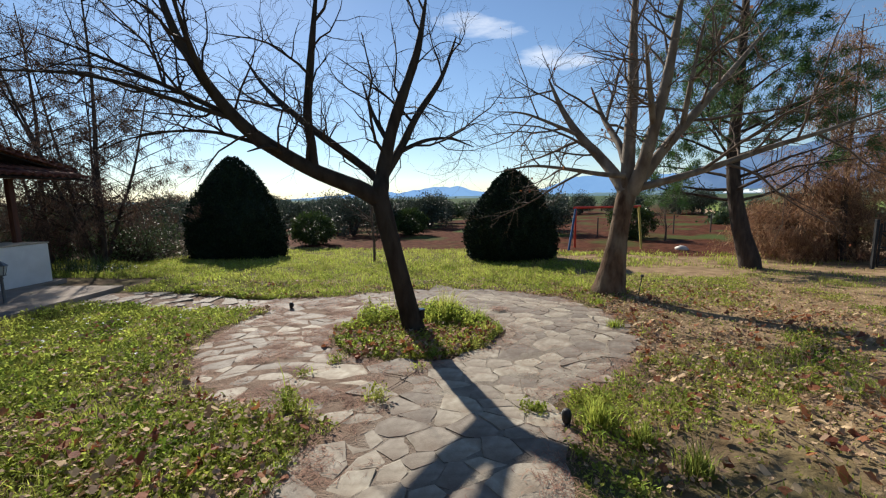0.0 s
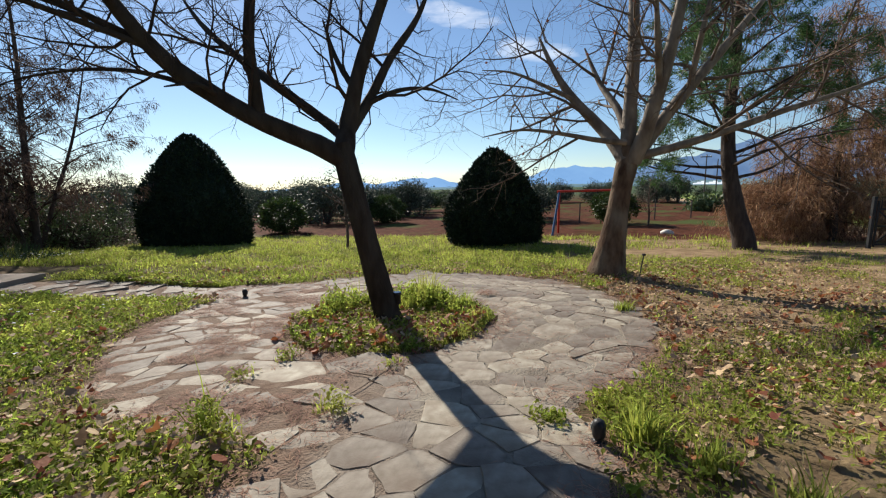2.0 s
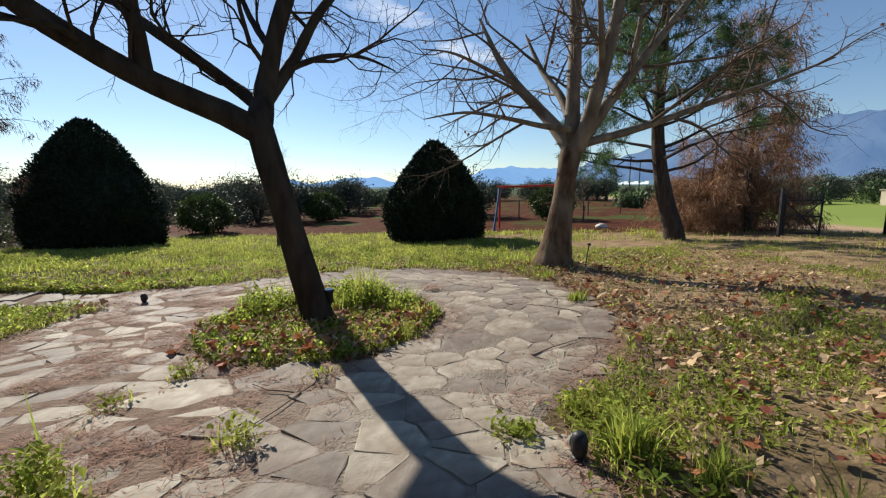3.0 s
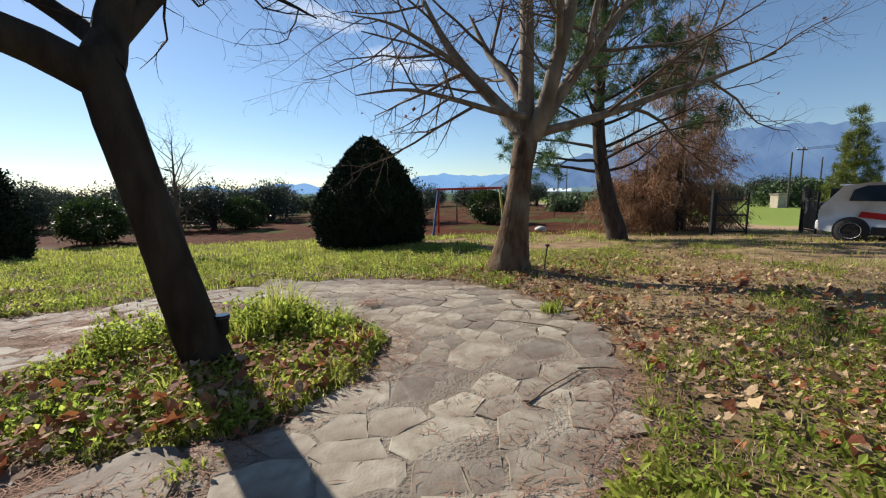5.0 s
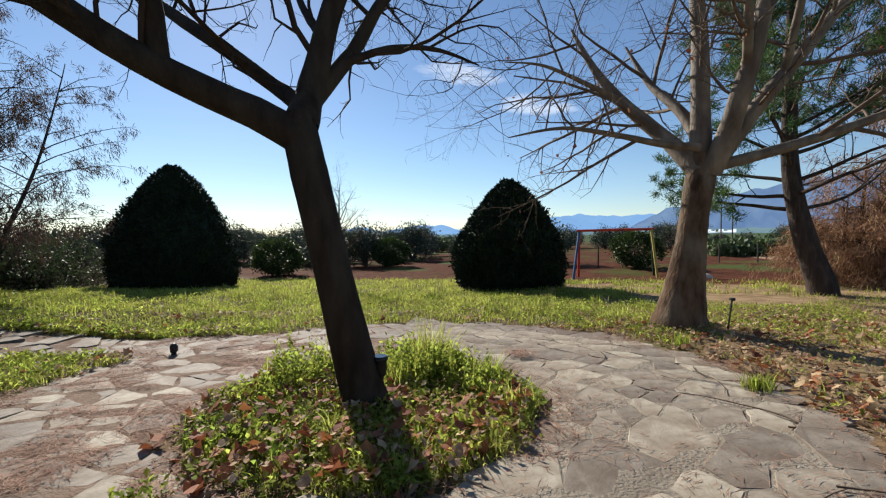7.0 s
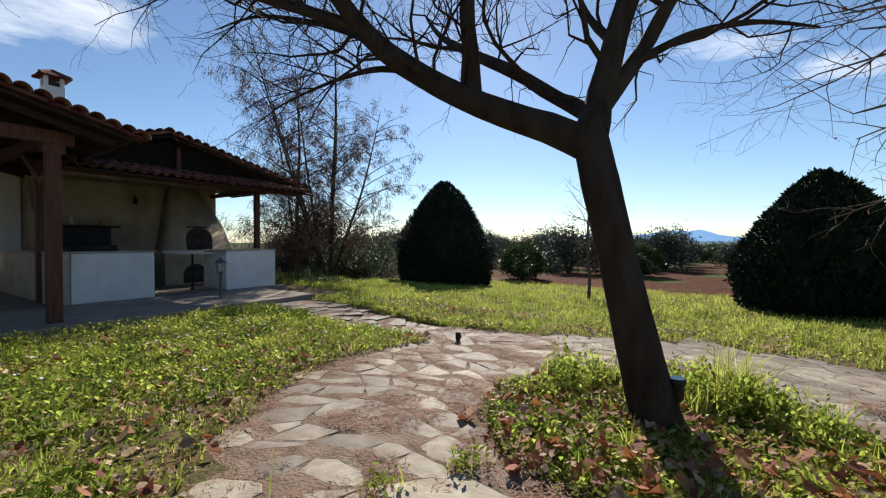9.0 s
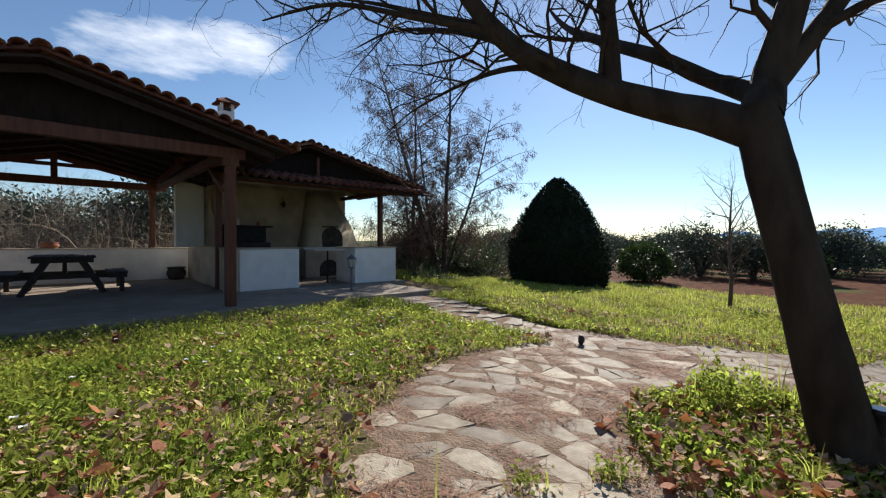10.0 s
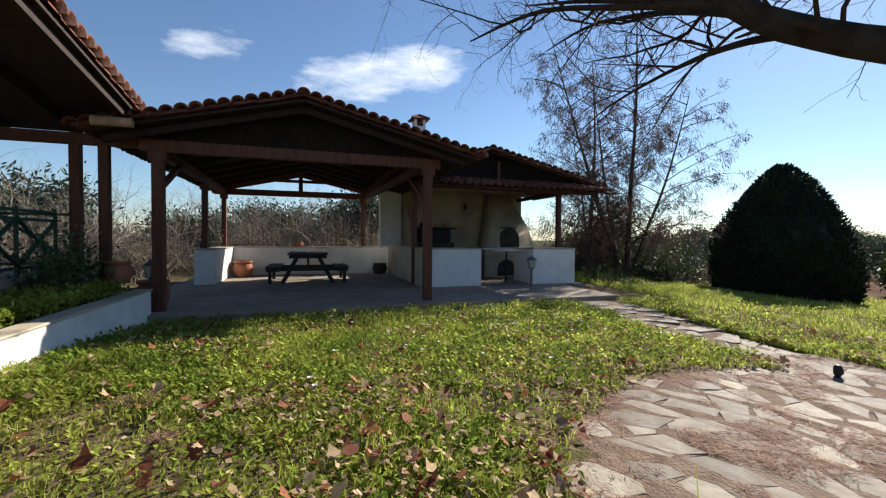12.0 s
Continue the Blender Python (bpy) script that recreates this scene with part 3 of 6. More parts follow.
for u, w, z0 in ((-4.74, 0.0, 0.0), (0.0, 0.0, 0.0), (-5.0, 4.4, 0.98), (-5.0, 7.0, 0.98), (-0.45, 7.0, 0.98), (0.45, 2.9, 0.0)):
    post_thing(u, w, z0, 2.70, 0.17 if w == 0 else 0.14)

RIDGE_U, RIDGE_Z, EAVE_Z, EAVE_L, EAVE_R, FRONT_W, BACK_W = -2.4, 3.66, 2.86, -5.55, 0.85, -0.55, 7.5

roof = thing("pavilion_roof", PAV, "low gabled roof of red barrel tiles on dark boards", "roof", kind="structure")
for nm, a, b, wd, hg in (
        ("front_beam", (-5.0, 0, 2.80), (0.25, 0, 2.80), 0.14, 0.20), ("rear_beam", (-5.3, 7.0, 2.80), (-0.1, 7.0, 2.80), 0.14, 0.20),
        ("side_beam", (-4.86, 0.1, 2.80), (-5.0, 6.9, 2.80), 0.14, 0.18), ("side_beam", (0, 0.1, 2.80), (-0.3, 6.9, 2.80), 0.14, 0.18),
        ("king_post", (-2.6, 7.0, 2.9), (-2.6, 7.0, 3.55), 0.12, 0.14), ("truss_rafter", (-4.9, 7.0, 2.93), (-2.6, 7.0, 3.46), 0.1, 0.14),
        ("truss_rafter", (-0.3, 7.0, 2.93), (-2.6, 7.0, 3.46), 0.1, 0.14), ("collar", (-3.4, 7.0, 3.24), (-1.8, 7.0, 3.24), 0.08, 0.10),
        ("knee_brace", (-0.06, 0.2, 2.15), (-0.02, 1.5, 2.72), 0.09, 0.10), ("knee_brace", (-4.75, 0.2, 2.15), (-4.8, 1.5, 2.72), 0.09, 0.10)):
    part(nm, beam(a, b, wd, hg), WOOD_RED, roof)
for k in range(9):
    w = -0.3 + k * 0.93
    for e in (EAVE_L, EAVE_R):
        part("rafter", beam((RIDGE_U, w, RIDGE_Z - 0.10), (e + 0.05 * (RIDGE_U - e), w, EAVE_Z - 0.06), 0.07, 0.11, 0.006), WOOD_DARK, roof)
for e in (EAVE_L, EAVE_R):
    d = Vector((e - RIDGE_U, 0, EAVE_Z - RIDGE_Z))
    m = Matrix.Translation(((e + RIDGE_U) / 2, (FRONT_W + BACK_W) / 2, (EAVE_Z + RIDGE_Z) / 2)) @ d.to_track_quat("X", "Z").to_matrix().to_4x4()
    part("boarding", boxed(-d.length / 2, d.length / 2, -(BACK_W - FRONT_W) / 2, (BACK_W - FRONT_W) / 2, -0.02, 0.02, 0.004, m), WOOD_DARK, roof)
# closed gable boards over the front beam
bm = bmesh.new()
gable = [bm.verts.new(p) for p in ((-5.3, -0.03, 2.90), (0.55, -0.03, 2.90), (RIDGE_U, -0.03, 3.60))]
bm.faces.new(gable)
bmesh.ops.solidify(bm, geom=bm.faces[:], thickness=0.03)
part("gable_boards", bm, WOOD_DARK, roof)
log = Tubes()
log.add([(-5.36, -0.72, 2.98), (-5.1, -0.70, 2.985), (-4.86, -0.68, 2.99)], [0.075, 0.072, 0.07], 12)
log.make("eave_log", LOG_END, roof, "pale debarked log end")
part("log_face", lathe([(0.001, -0.005), (0.074, -0.004), (0.074, 0.004), (0.001, 0.005)], 12), LOG_END, roof).matrix_basis = Matrix.Translation((-5.362, -0.7205, 2.98)) @ Vector((-0.5, -0.04, 0)).to_track_quat("Z", "Y").to_matrix().to_4x4()


def tile_mesh(length=0.42, r0=0.10, r1=0.08):
    """A tapered barrel tile along x, its hollow side down; a real shell."""
    vs, fs, n = [], [], 7
    for x, r in ((0, r0), (length, r1)):
        for k in (0, 0.016):
            vs += [(x, (r - k) * math.cos(math.pi * i / (n - 1)), (r - k) * math.sin(math.pi * i / (n - 1)) * 0.8) for i in range(n)]
    for i in range(n - 1):
        fs += [(i, i + 1, 2 * n + i + 1, 2 * n + i), (n + i + 1, n + i, 3 * n + i, 3 * n + i + 1), (i + 1, i, n + i, n + i + 1), (2 * n + i, 2 * n + i + 1, 3 * n + i + 1, 3 * n + i)]
    me = bpy.data.meshes.new("tile")
    me.from_pydata(vs, [], fs)
    me.materials.append(TILE)
    me.polygons.foreach_set("use_smooth", np.ones(len(me.polygons), dtype=bool))
    return me, np.array(vs), fs


TILE_ME, TILE_V, TILE_F = tile_mesh()
LATER = []          # pieces that are laid at the end of the file


def tiled_slope(parent, low, high, along, columns, rows, single_columns, seed):
    """Barrel tiles on a slope: low and high are the ends of its first column, along the step from column to column."""
    low, high, along = Vector(low), Vector(high), Vector(along)
    rng = random.Random(seed)
    up = (high - low) / rows
    x, y = up.normalized(), along.normalized()
    z = x.cross(y)
    if z.z < 0:
        z = -z
    y = z.cross(x)
    turn = Matrix((x, y, z)).transposed().to_4x4()
    bulk_v, bulk_f = [], []
    for c in range(columns):
        for r in range(rows):
            base = low + along * c + up * r
            for hollow in (0, 1):
                p = base + along * (0.5 * hollow) + z * (0.035 if not hollow else 0.045) + Vector([rng.uniform(-0.008, 0.008) for _ in range(3)])
                m = Matrix.Translation(p) @ turn @ pose(0, 0, 0, 180 if hollow else 0, rng.uniform(-2.5, 0.5), rng.uniform(-2, 2))
                if hollow:
                    m = m @ Matrix.Translation((0, 0, -0.05))
                if c in single_columns and not hollow:
                    LATER.append((parent, m))
                else:
                    k = len(bulk_v)
                    mm = np.array(m)
                    bulk_v += (TILE_V @ mm[:3, :3].T + mm[:3, 3]).tolist()
                    bulk_f += [tuple(i + k for i in f) for f in TILE_F]
    ob = raw("tile_field", bulk_v, bulk_f, TILE, parent, smooth=True)
    ob["kind"] = "stuff"


def ridge_caps(parent, a, b, n):
    a, b = Vector(a), Vector(b)
    step = (b - a) / n
    turn = step.to_track_quat("X", "Z").to_matrix().to_4x4()
    for i in range(n):
        LATER.append((parent, Matrix.Translation(a + step * i) @ turn @ Matrix.Diagonal((1.0, 1.35, 1.25, 1))))


def rake_caps(parent, low, high, along, out=0.10):
    """The row of short cover tiles laid across a gable's edge, their round ends showing. along: the way from the edge onto the roof."""
    low, high, along = Vector(low), Vector(high), Vector(along).normalized()
    n = round((high - low).length / 0.205)
    step = (high - low) / n
    z = along.cross(step.normalized())
    if z.z < 0:
        z = -z
    turn = Matrix((along, z.cross(along), z)).transposed().to_4x4()
    rng = random.Random(n)
    for i in range(n + 1):
        p = low + step * i - along * out + z * (0.02 + rng.uniform(-0.006, 0.006))
        LATER.append((parent, Matrix.Translation(p) @ turn @ pose(0, 0, 0, rng.uniform(-4, 4), rng.uniform(-2, 2), rng.uniform(-3, 3)) @ Matrix.Diagonal((1.0, 1.08, 1.25, 1))))


for e, s in ((EAVE_L, 1), (EAVE_R, 2)):
    out = 0.10 if e > RIDGE_U else -0.10
    tiled_slope(roof, (e + out, FRONT_W + 0.05, EAVE_Z), (RIDGE_U, FRONT_W + 0.05, RIDGE_Z + 0.02), (0, 0.215, 0), 37, 9, range(0, 6), s)
for e in (EAVE_L - 0.10, EAVE_R + 0.10):
    rake_caps(roof, (e, FRONT_W, EAVE_Z + 0.05), (RIDGE_U, FRONT_W, RIDGE_Z + 0.07), (0, 1, 0))
ridge_caps(roof, (RIDGE_U, FRONT_W - 0.02, RIDGE_Z + 0.06), (RIDGE_U, BACK_W, RIDGE_Z + 0.06), 20)

# ---- low white walls ----


def low_wall(name, u0, u1, w0, w1, high, label, top=True, mat_body=PLASTER):
    t = thing(name, at_pav((u0 + u1) / 2, (w0 + w1) / 2), label, "wall", kind="structure")
    a, b = (u1 - u0) / 2, (w1 - w0) / 2
    bm = boxed(-a, a, -b, b, 0.0, high, 0.025)
    part("masonry", bm, mat_body, t)
    if top:
        part("coping", boxed(-a - 0.02, a + 0.02, -b - 0.02, b + 0.02, high + 0.002, high + 0.035, 0.012), CREAM, t)
    return t


low_wall("wall_rear", -5.15, 0.5, 6.88, 7.12, 0.93, "whitewashed parapet at the back of the pavilion", mat_body=PLASTER)
low_wall("wall_side", -5.2, -4.72, 4.1, 6.87, 0.93, "whitewashed thick side parapet of the pavilion")
low_wall("wall_bar_1", 0.7, 2.12, 2.05, 2.35, 1.0, "whitewashed low wall in front of the barbecue")
low_wall("wall_bar_2", 3.72, 5.12, 2.05, 3.2, 1.0, "whitewashed low wall beside the oven")
low_wall("wall_bar_3", 0.45, 0.69, 2.05, 6.87, 1.0, "cream low wall between pavilion and barbecue", mat_body=CREAM)

# ---- barbecue house ----
BBQ = PAV
B_U, B_RZ, B_EL, B_ER, B_EZ, B_W0, B_W1 = 2.55, 3.72, -0.35, 6.25, 2.86, 2.35, 6.3
bbq_wall = thing("wall_barbecue", BBQ, "cream plastered back wall of the barbecue shelter", "wall", kind="structure")
part("back_wall", boxed(0.7, 5.3, 5.6, 5.85, 0.0, 3.0, 0.02), CREAM, bbq_wall)
bm = bmesh.new()
bm.faces.new([bm.verts.new(p) for p in ((B_EL + 0.1, 5.56, 2.86), (B_ER - 0.1, 5.56, 2.86), (B_U, 5.56, B_RZ - 0.01))])
bmesh.ops.solidify(bm, geom=bm.faces[:], thickness=0.03)
part("gable_wall", bm, CREAM, bbq_wall)
bm = bmesh.new()
prof = [(4.15, 1.0), (5.6, 1.0), (5.6, 2.75), (5.15, 2.75), (4.95, 2.1), (4.45, 1.75), (4.15, 1.3)]
fr = [bm.verts.new((0.72, w, z)) for w, z in prof]
bm.faces.new(fr)
bmesh.ops.solidify(bm, geom=bm.faces[:], thickness=-0.24)
part("buttress", bm, CREAM, bbq_wall)
part("side_wall", boxed(-0.05, 0.68, 5.6, 5.85, 1.0, 3.0, 0.02), PLASTER, bbq_wall)

oven = thing("masonry_oven", BBQ, "plastered wood-fired oven with dark arch and tapering hood", "oven")
bm = boxed(3.25, 5.2, 4.35, 5.58, 0.0, 0.92, 0.03)
part("base", bm, CREAM, oven)
part("oven_shelf", boxed(3.15, 5.25, 4.22, 5.58, 0.924, 0.99, 0.015), PALE_STONE, oven)
bm = bmesh.new()
low = [bm.verts.new(p) for p in ((3.45, 4.5, 0.99), (5.25, 4.5, 0.99), (5.25, 5.58, 0.99), (3.45, 5.58, 0.99))]
mid = [bm.verts.new(p) for p in ((3.6, 4.62, 1.7), (5.05, 4.62, 1.7), (5.05, 5.58, 1.7), (3.6, 5.58, 1.7))]
hi = [bm.verts.new(p) for p in ((3.75, 4.95, 2.85), (4.45, 4.95, 2.85), (4.45, 5.58, 2.85), (3.75, 5.58, 2.85))]
for a, b in ((low, mid), (mid, hi)):
    for i in range(4):
        bm.faces.new((a[i], a[(i + 1) % 4], b[(i + 1) % 4], b[i]))
bm.faces.new(hi)
bmesh.ops.bevel(bm, geom=bm.edges[:], offset=0.05, segments=3, affect="EDGES")
part("hood", bm, CREAM, oven, smooth=True)


def shade_arch(u, w, z, half, straight, depth):
    """A solid dark vaulted arch with its rim, just proud of the face: a niche's shade as colour."""
    bm = bmesh.new()
    pts = [(u - half, z), (u + half, z)]
    pts += [(u + half * math.cos(a), z + straight + half * math.sin(a)) for a in np.linspace(0, math.pi, 13)]
    vs = [bm.verts.new((x, w, zz)) for x, zz in pts]
    f = bm.faces.new(vs)
    ex = bmesh.ops.extrude_face_region(bm, geom=[f])
    bmesh.ops.translate(bm, verts=[v for v in ex["geom"] if isinstance(v, bmesh.types.BMVert)], vec=(0, -depth, 0))
    return bm


# thin dark strip across the hood front, above the mouth
part("hood_dark_strip", boxed(3.92, 4.5, 4.56, 4.6, 1.66, 1.70, 0.01), SOOT_AND_SHADE, oven)
# both openings are black solids; the shade inside is only their colour
part("oven_mouth", shade_arch(4.25, 4.62, 1.0, 0.36, 0.30, 0.13), SOOT_AND_SHADE, oven, "black arch for the unlit hollow of the oven mouth")
part("wood_store", shade_arch(4.05, 4.36, 0.04, 0.33, 0.22, 0.012), SOOT_AND_SHADE, oven, "dark arch for the shade inside the firewood niche")
bbq_top = thing("stone_shelf", at_pav(3.3, 2.9), "pale stone shelf on a thin leg by the oven", "shelf")
part("slab_top", boxed(-0.5, 0.42, -0.25, 0.25, 0.92, 0.965, 0.012), PALE_STONE, bbq_top)
part("leg", lathe([(0.05, 0), (0.05, 0.02), (0.025, 0.03), (0.025, 0.915)], 12), IRON, bbq_top)

grill = thing("barbecue_grill", at_pav(1.7, 5.0), "black soot-stained iron barbecue against the back wall", "barbecue")
part("fire_box", boxed(-0.75, 0.55, -0.42, 0.55, 0.0, 1.15, 0.02), SOOT_AND_SHADE, grill)
part("hood_plate", boxed(-0.6, 0.45, -0.36, 0.5, 1.155, 1.6, 0.04), IRON, grill)
part("shelf_board", boxed(-0.85, 0.62, -0.46, 0.4, 1.604, 1.65, 0.01), WOOD_DARK, grill)
part("door_plate", boxed(-0.5, 0.35, -0.445, -0.425, 0.3, 0.9, 0.006), IRON, grill)
for k, (du, h, r, mt) in enumerate(((-0.5, 0.16, 0.055, BLACK_PLASTIC), (-0.28, 0.22, 0.04, WHITE_PLASTIC), (0.3, 0.14, 0.06, TERRACOTTA))):
    jar = part("kitchen_jar", lathe([(r * 0.85, 0), (r, 0.02), (r, h * 0.75), (r * 0.6, h * 0.9), (r * 0.65, h)], 14), mt, None, smooth=True)
    jar.matrix_basis = at_pav(1.7 + du, 4.9, 1.651)
    tagged(jar, "small jar standing on the barbecue shelf", "jar")

# wall lantern under the tiled canopy
lantern = thing("wall_lantern", at_pav(2.95, 5.52, 2.42), "small black iron wall lantern", "lantern")
part("bracket", beam((0, 0.07, 0.16), (0, -0.10, 0.16), 0.02, 0.02, 0.003), IRON, lantern)
part("cage", lathe([(0.03, -0.12), (0.07, -0.02), (0.06, 0.0)], 6), IRON, lantern).location = (0, -0.1, 0)
part("roof_cap", lathe([(0.085, 0.004), (0.03, 0.07), (0.01, 0.12)], 6), IRON, lantern).location = (0, -0.1, 0)
part("glass", lathe([(0.02, -0.17), (0.028, -0.122)], 6), LAMP_GLASS, lantern).location = (0, -0.1, 0)

bbq_roof = thing("barbecue_roof", BBQ, "small tiled roof with a front canopy on dark timber", "roof", kind="structure")
for e in (B_EL, B_ER):
    d = Vector((e - B_U, 0, B_EZ - B_RZ))
    m = Matrix.Translation(((e + B_U) / 2, (B_W0 + B_W1) / 2, (B_EZ + B_RZ) / 2)) @ d.to_track_quat("X", "Z").to_matrix().to_4x4()
    part("boarding", boxed(-d.length / 2, d.length / 2, -(B_W1 - B_W0) / 2, (B_W1 - B_W0) / 2, -0.02, 0.02, 0.004, m), WOOD_DARK, bbq_roof)
bm = bmesh.new()
bm.faces.new([bm.verts.new(p) for p in ((B_EL + 0.5, 2.62, 2.9), (B_ER - 0.5, 2.62, 2.9), (B_U, 2.62, 3.62))])
bmesh.ops.solidify(bm, geom=bm.faces[:], thickness=0.03)
part("gable_boards", bm, WOOD_DARK, bbq_roof)
part("gable_stud", beam((2.85, 2.56, 2.9), (2.85, 2.56, 3.5), 0.08, 0.08), WOOD_RED, bbq_roof)
m0 = Vector((0, -0.85, -0.28))
mm = Matrix.Translation((3.35, 2.24, 2.79)) @ m0.to_track_quat("X", "Z").to_matrix().to_4x4()
part("canopy_boarding", boxed(-m0.length / 2, m0.length / 2, -2.95, 2.95, -0.02, 0.02, 0.004, mm), WOOD_DARK, bbq_roof)
part("canopy_beam", beam((0.3, 2.45, 2.72), (6.2, 2.45, 2.72), 0.12, 0.14), WOOD_RED, bbq_roof)
part("side_beam", beam((5.15, 2.3, 2.74), (5.15, 6.2, 2.74), 0.10, 0.12), WOOD_RED, bbq_roof)
p2 = thing("wooden_post", at_pav(5.0, 2.75), "red-brown stained square wooden post on the low wall", "post", group="pavilion posts")
part("shaft", boxed(-0.065, 0.065, -0.065, 0.065, 1.037, 2.66, 0.01), WOOD_RED, p2)
tiled_slope(bbq_roof, (0.45, 1.80, 2.67), (0.45, 2.68, 2.95), (0.215, 0, 0), 27, 2, range(0, 27), 3)
tiled_slope(bbq_roof, (B_EL - 0.05, B_W0, B_EZ), (B_U, B_W0, B_RZ + 0.02), (0, 0.215, 0), 18, 8, range(0, 2), 4)
tiled_slope(bbq_roof, (B_ER + 0.05, B_W0, B_EZ), (B_U, B_W0, B_RZ + 0.02), (0, 0.215, 0), 18, 10, range(0, 2), 5)
for e in (B_EL - 0.05, B_ER + 0.05):
    rake_caps(bbq_roof, (e, B_W0, B_EZ + 0.05), (B_U, B_W0, B_RZ + 0.07), (0, 1, 0))
ridge_caps(bbq_roof, (B_U, B_W0 - 0.02, B_RZ + 0.06), (B_U, B_W1, B_RZ + 0.06), 10)

chimney = thing("chimney", at_pav(1.25, 5.5, 0.28), "small white chimney with a little tiled cap", "chimney")
part("stack", boxed(-0.2, 0.2, -0.2, 0.2, 2.9, 4.82, 0.03), PLASTER, chimney)
for a in (-1, 1):
    for b in (-1, 1):
        part("corner_pier", boxed(a * 0.15 - 0.04, a * 0.15 + 0.04, b * 0.15 - 0.04, b * 0.15 + 0.04, 4.822, 5.04, 0.01), PLASTER, chimney)
# black block stands in for the shade inside the open flue
part("flue_shade_block", boxed(-0.12, 0.12, -0.12, 0.12, 4.822, 4.95, 0.0), SOOT_AND_SHADE, chimney)
cap = bmesh.new()
bmesh.ops.create_cone(cap, segments=4, radius1=0.46, radius2=0.05, depth=0.2, cap_ends=True, matrix=Matrix.Translation((0, 0, 5.145)) @ pose(0, 0, 0, 0, 0, 45))
part("cap", cap, TILE, chimney)
for k in range(4):
    part("cap_hip", beam((0.30 * (1 if k % 2 else -1), 0.30 * (1 if k // 2 else -1), 5.07), (0, 0, 5.25), 0.07, 0.05), TILE, chimney)
chimney2 = thing("chimney", at_pav(2.75, 4.9), "low tiled vent on the barbecue roof", "chimney")
part("stack", boxed(-0.16, 0.16, -0.16, 0.16, 3.4, 3.92, 0.02), SOOT_AND_SHADE, chimney2)
part("cap", boxed(-0.26, 0.26, -0.26, 0.26, 3.924, 3.98, 0.01), TILE, chimney2)

# ---- the house side: verandah roof, terrace, planter wall ----
TERR = 0.80
terrace = part("terrace", boxed(-13.0, -6.0, -14.0, 0.35, -0.3, TERR - 0.1, 0.02), CONCRETE)
terrace.matrix_basis = PAV
tagged(terrace, "raised concrete terrace of the house", "terrace", kind="structure")
house_wall = part("wall_house", boxed(-13.2, -9.6, -14.0, -3.0, -0.3, 3.6, 0.02), PLASTER)
house_wall.matrix_basis = PAV
tagged(house_wall, "white plastered house wall behind the terrace", "wall", kind="structure")

planter = thing("planter_wall", PAV, "whitewashed retaining wall of a flower bed", "wall", kind="structure")
part("masonry", boxed(-4.98, -4.78, -4.6, -0.25, -0.15, 0.38, 0.02), PLASTER, planter)
part("coping", boxed(-5.0, -4.76, -4.62, -0.23, 0.382, 0.41, 0.01), CREAM, planter)
part("end_wall", boxed(-5.99, -4.99, -0.45, -0.25, -0.15, 0.38, 0.02), PLASTER, planter)
part("near_wall", boxed(-5.99, -4.99, -4.6, -4.4, -0.15, 0.38, 0.02), PLASTER, planter)
bed = part("planter_soil", boxed(-5.99, -4.99, -4.39, -0.46, -0.1, 0.33, 0.02), SOIL)
bed.matrix_basis = PAV
tagged(bed, "dark soil filling the raised flower bed", "soil", kind="structure")

verandah = thing("verandah_roof", PAV, "tiled verandah roof on dark timber at the house", "roof", kind="structure")
V_U0, V_U1, V_W, V_Z, V_RISE = -12.5, -4.88, 0.42, 3.04, 0.17
v_far = -9.5
d = Vector((0, v_far - V_W, (V_W - v_far) * V_RISE))
m = Matrix.Translation(((V_U0 + V_U1) / 2, (V_W + v_far) / 2, V_Z + (V_W - v_far) * V_RISE / 2)) @ d.to_track_quat("X", "Z").to_matrix().to_4x4()
part("boarding", boxed(-d.length / 2, d.length / 2, -(V_U1 - V_U0) / 2, (V_U1 - V_U0) / 2, -0.02, 0.02, 0.004, m), WOOD_DARK, verandah)
for k in range(8):
    u = V_U1 - 0.12 - k * 0.95
    part("rafter", beam((u, V_W - 0.1, V_Z - 0.07), (u, v_far, V_Z + (V_W - v_far) * V_RISE - 0.09), 0.08, 0.12, 0.006), WOOD_DARK, verandah)
part("eave_beam", beam((V_U0, 0.15, V_Z - 0.18), (V_U1 - 0.05, 0.15, V_Z - 0.18), 0.14, 0.18), WOOD_RED, verandah)
tiled_slope(verandah, (V_U1 - 0.06, V_W + 0.08, V_Z + 0.01), (V_U1 - 0.06, v_far, V_Z + (V_W - v_far) * V_RISE + 0.02), (-0.215, 0, 0), 30, 26, range(0, 2), 6)
rake_caps(verandah, (V_U1, V_W + 0.1, V_Z + 0.06), (V_U1, v_far, V_Z + (V_W - v_far) * V_RISE + 0.07), (-1, 0, 0))
for u, w in ((-5.55, 0.15), (-5.93, 0.13), (-8.6, 0.1), (-6.05, -4.2)):
    t = thing("wooden_post", at_pav(u, w), "red-brown stained wooden post of the verandah", "post", group="verandah posts")
    part("shaft", boxed(-0.07, 0.07, -0.07, 0.07, -0.1 if w > 0.12 else TERR - 0.1, V_Z - 0.27 + (0.15 - w) * V_RISE, 0.01), WOOD_RED, t)

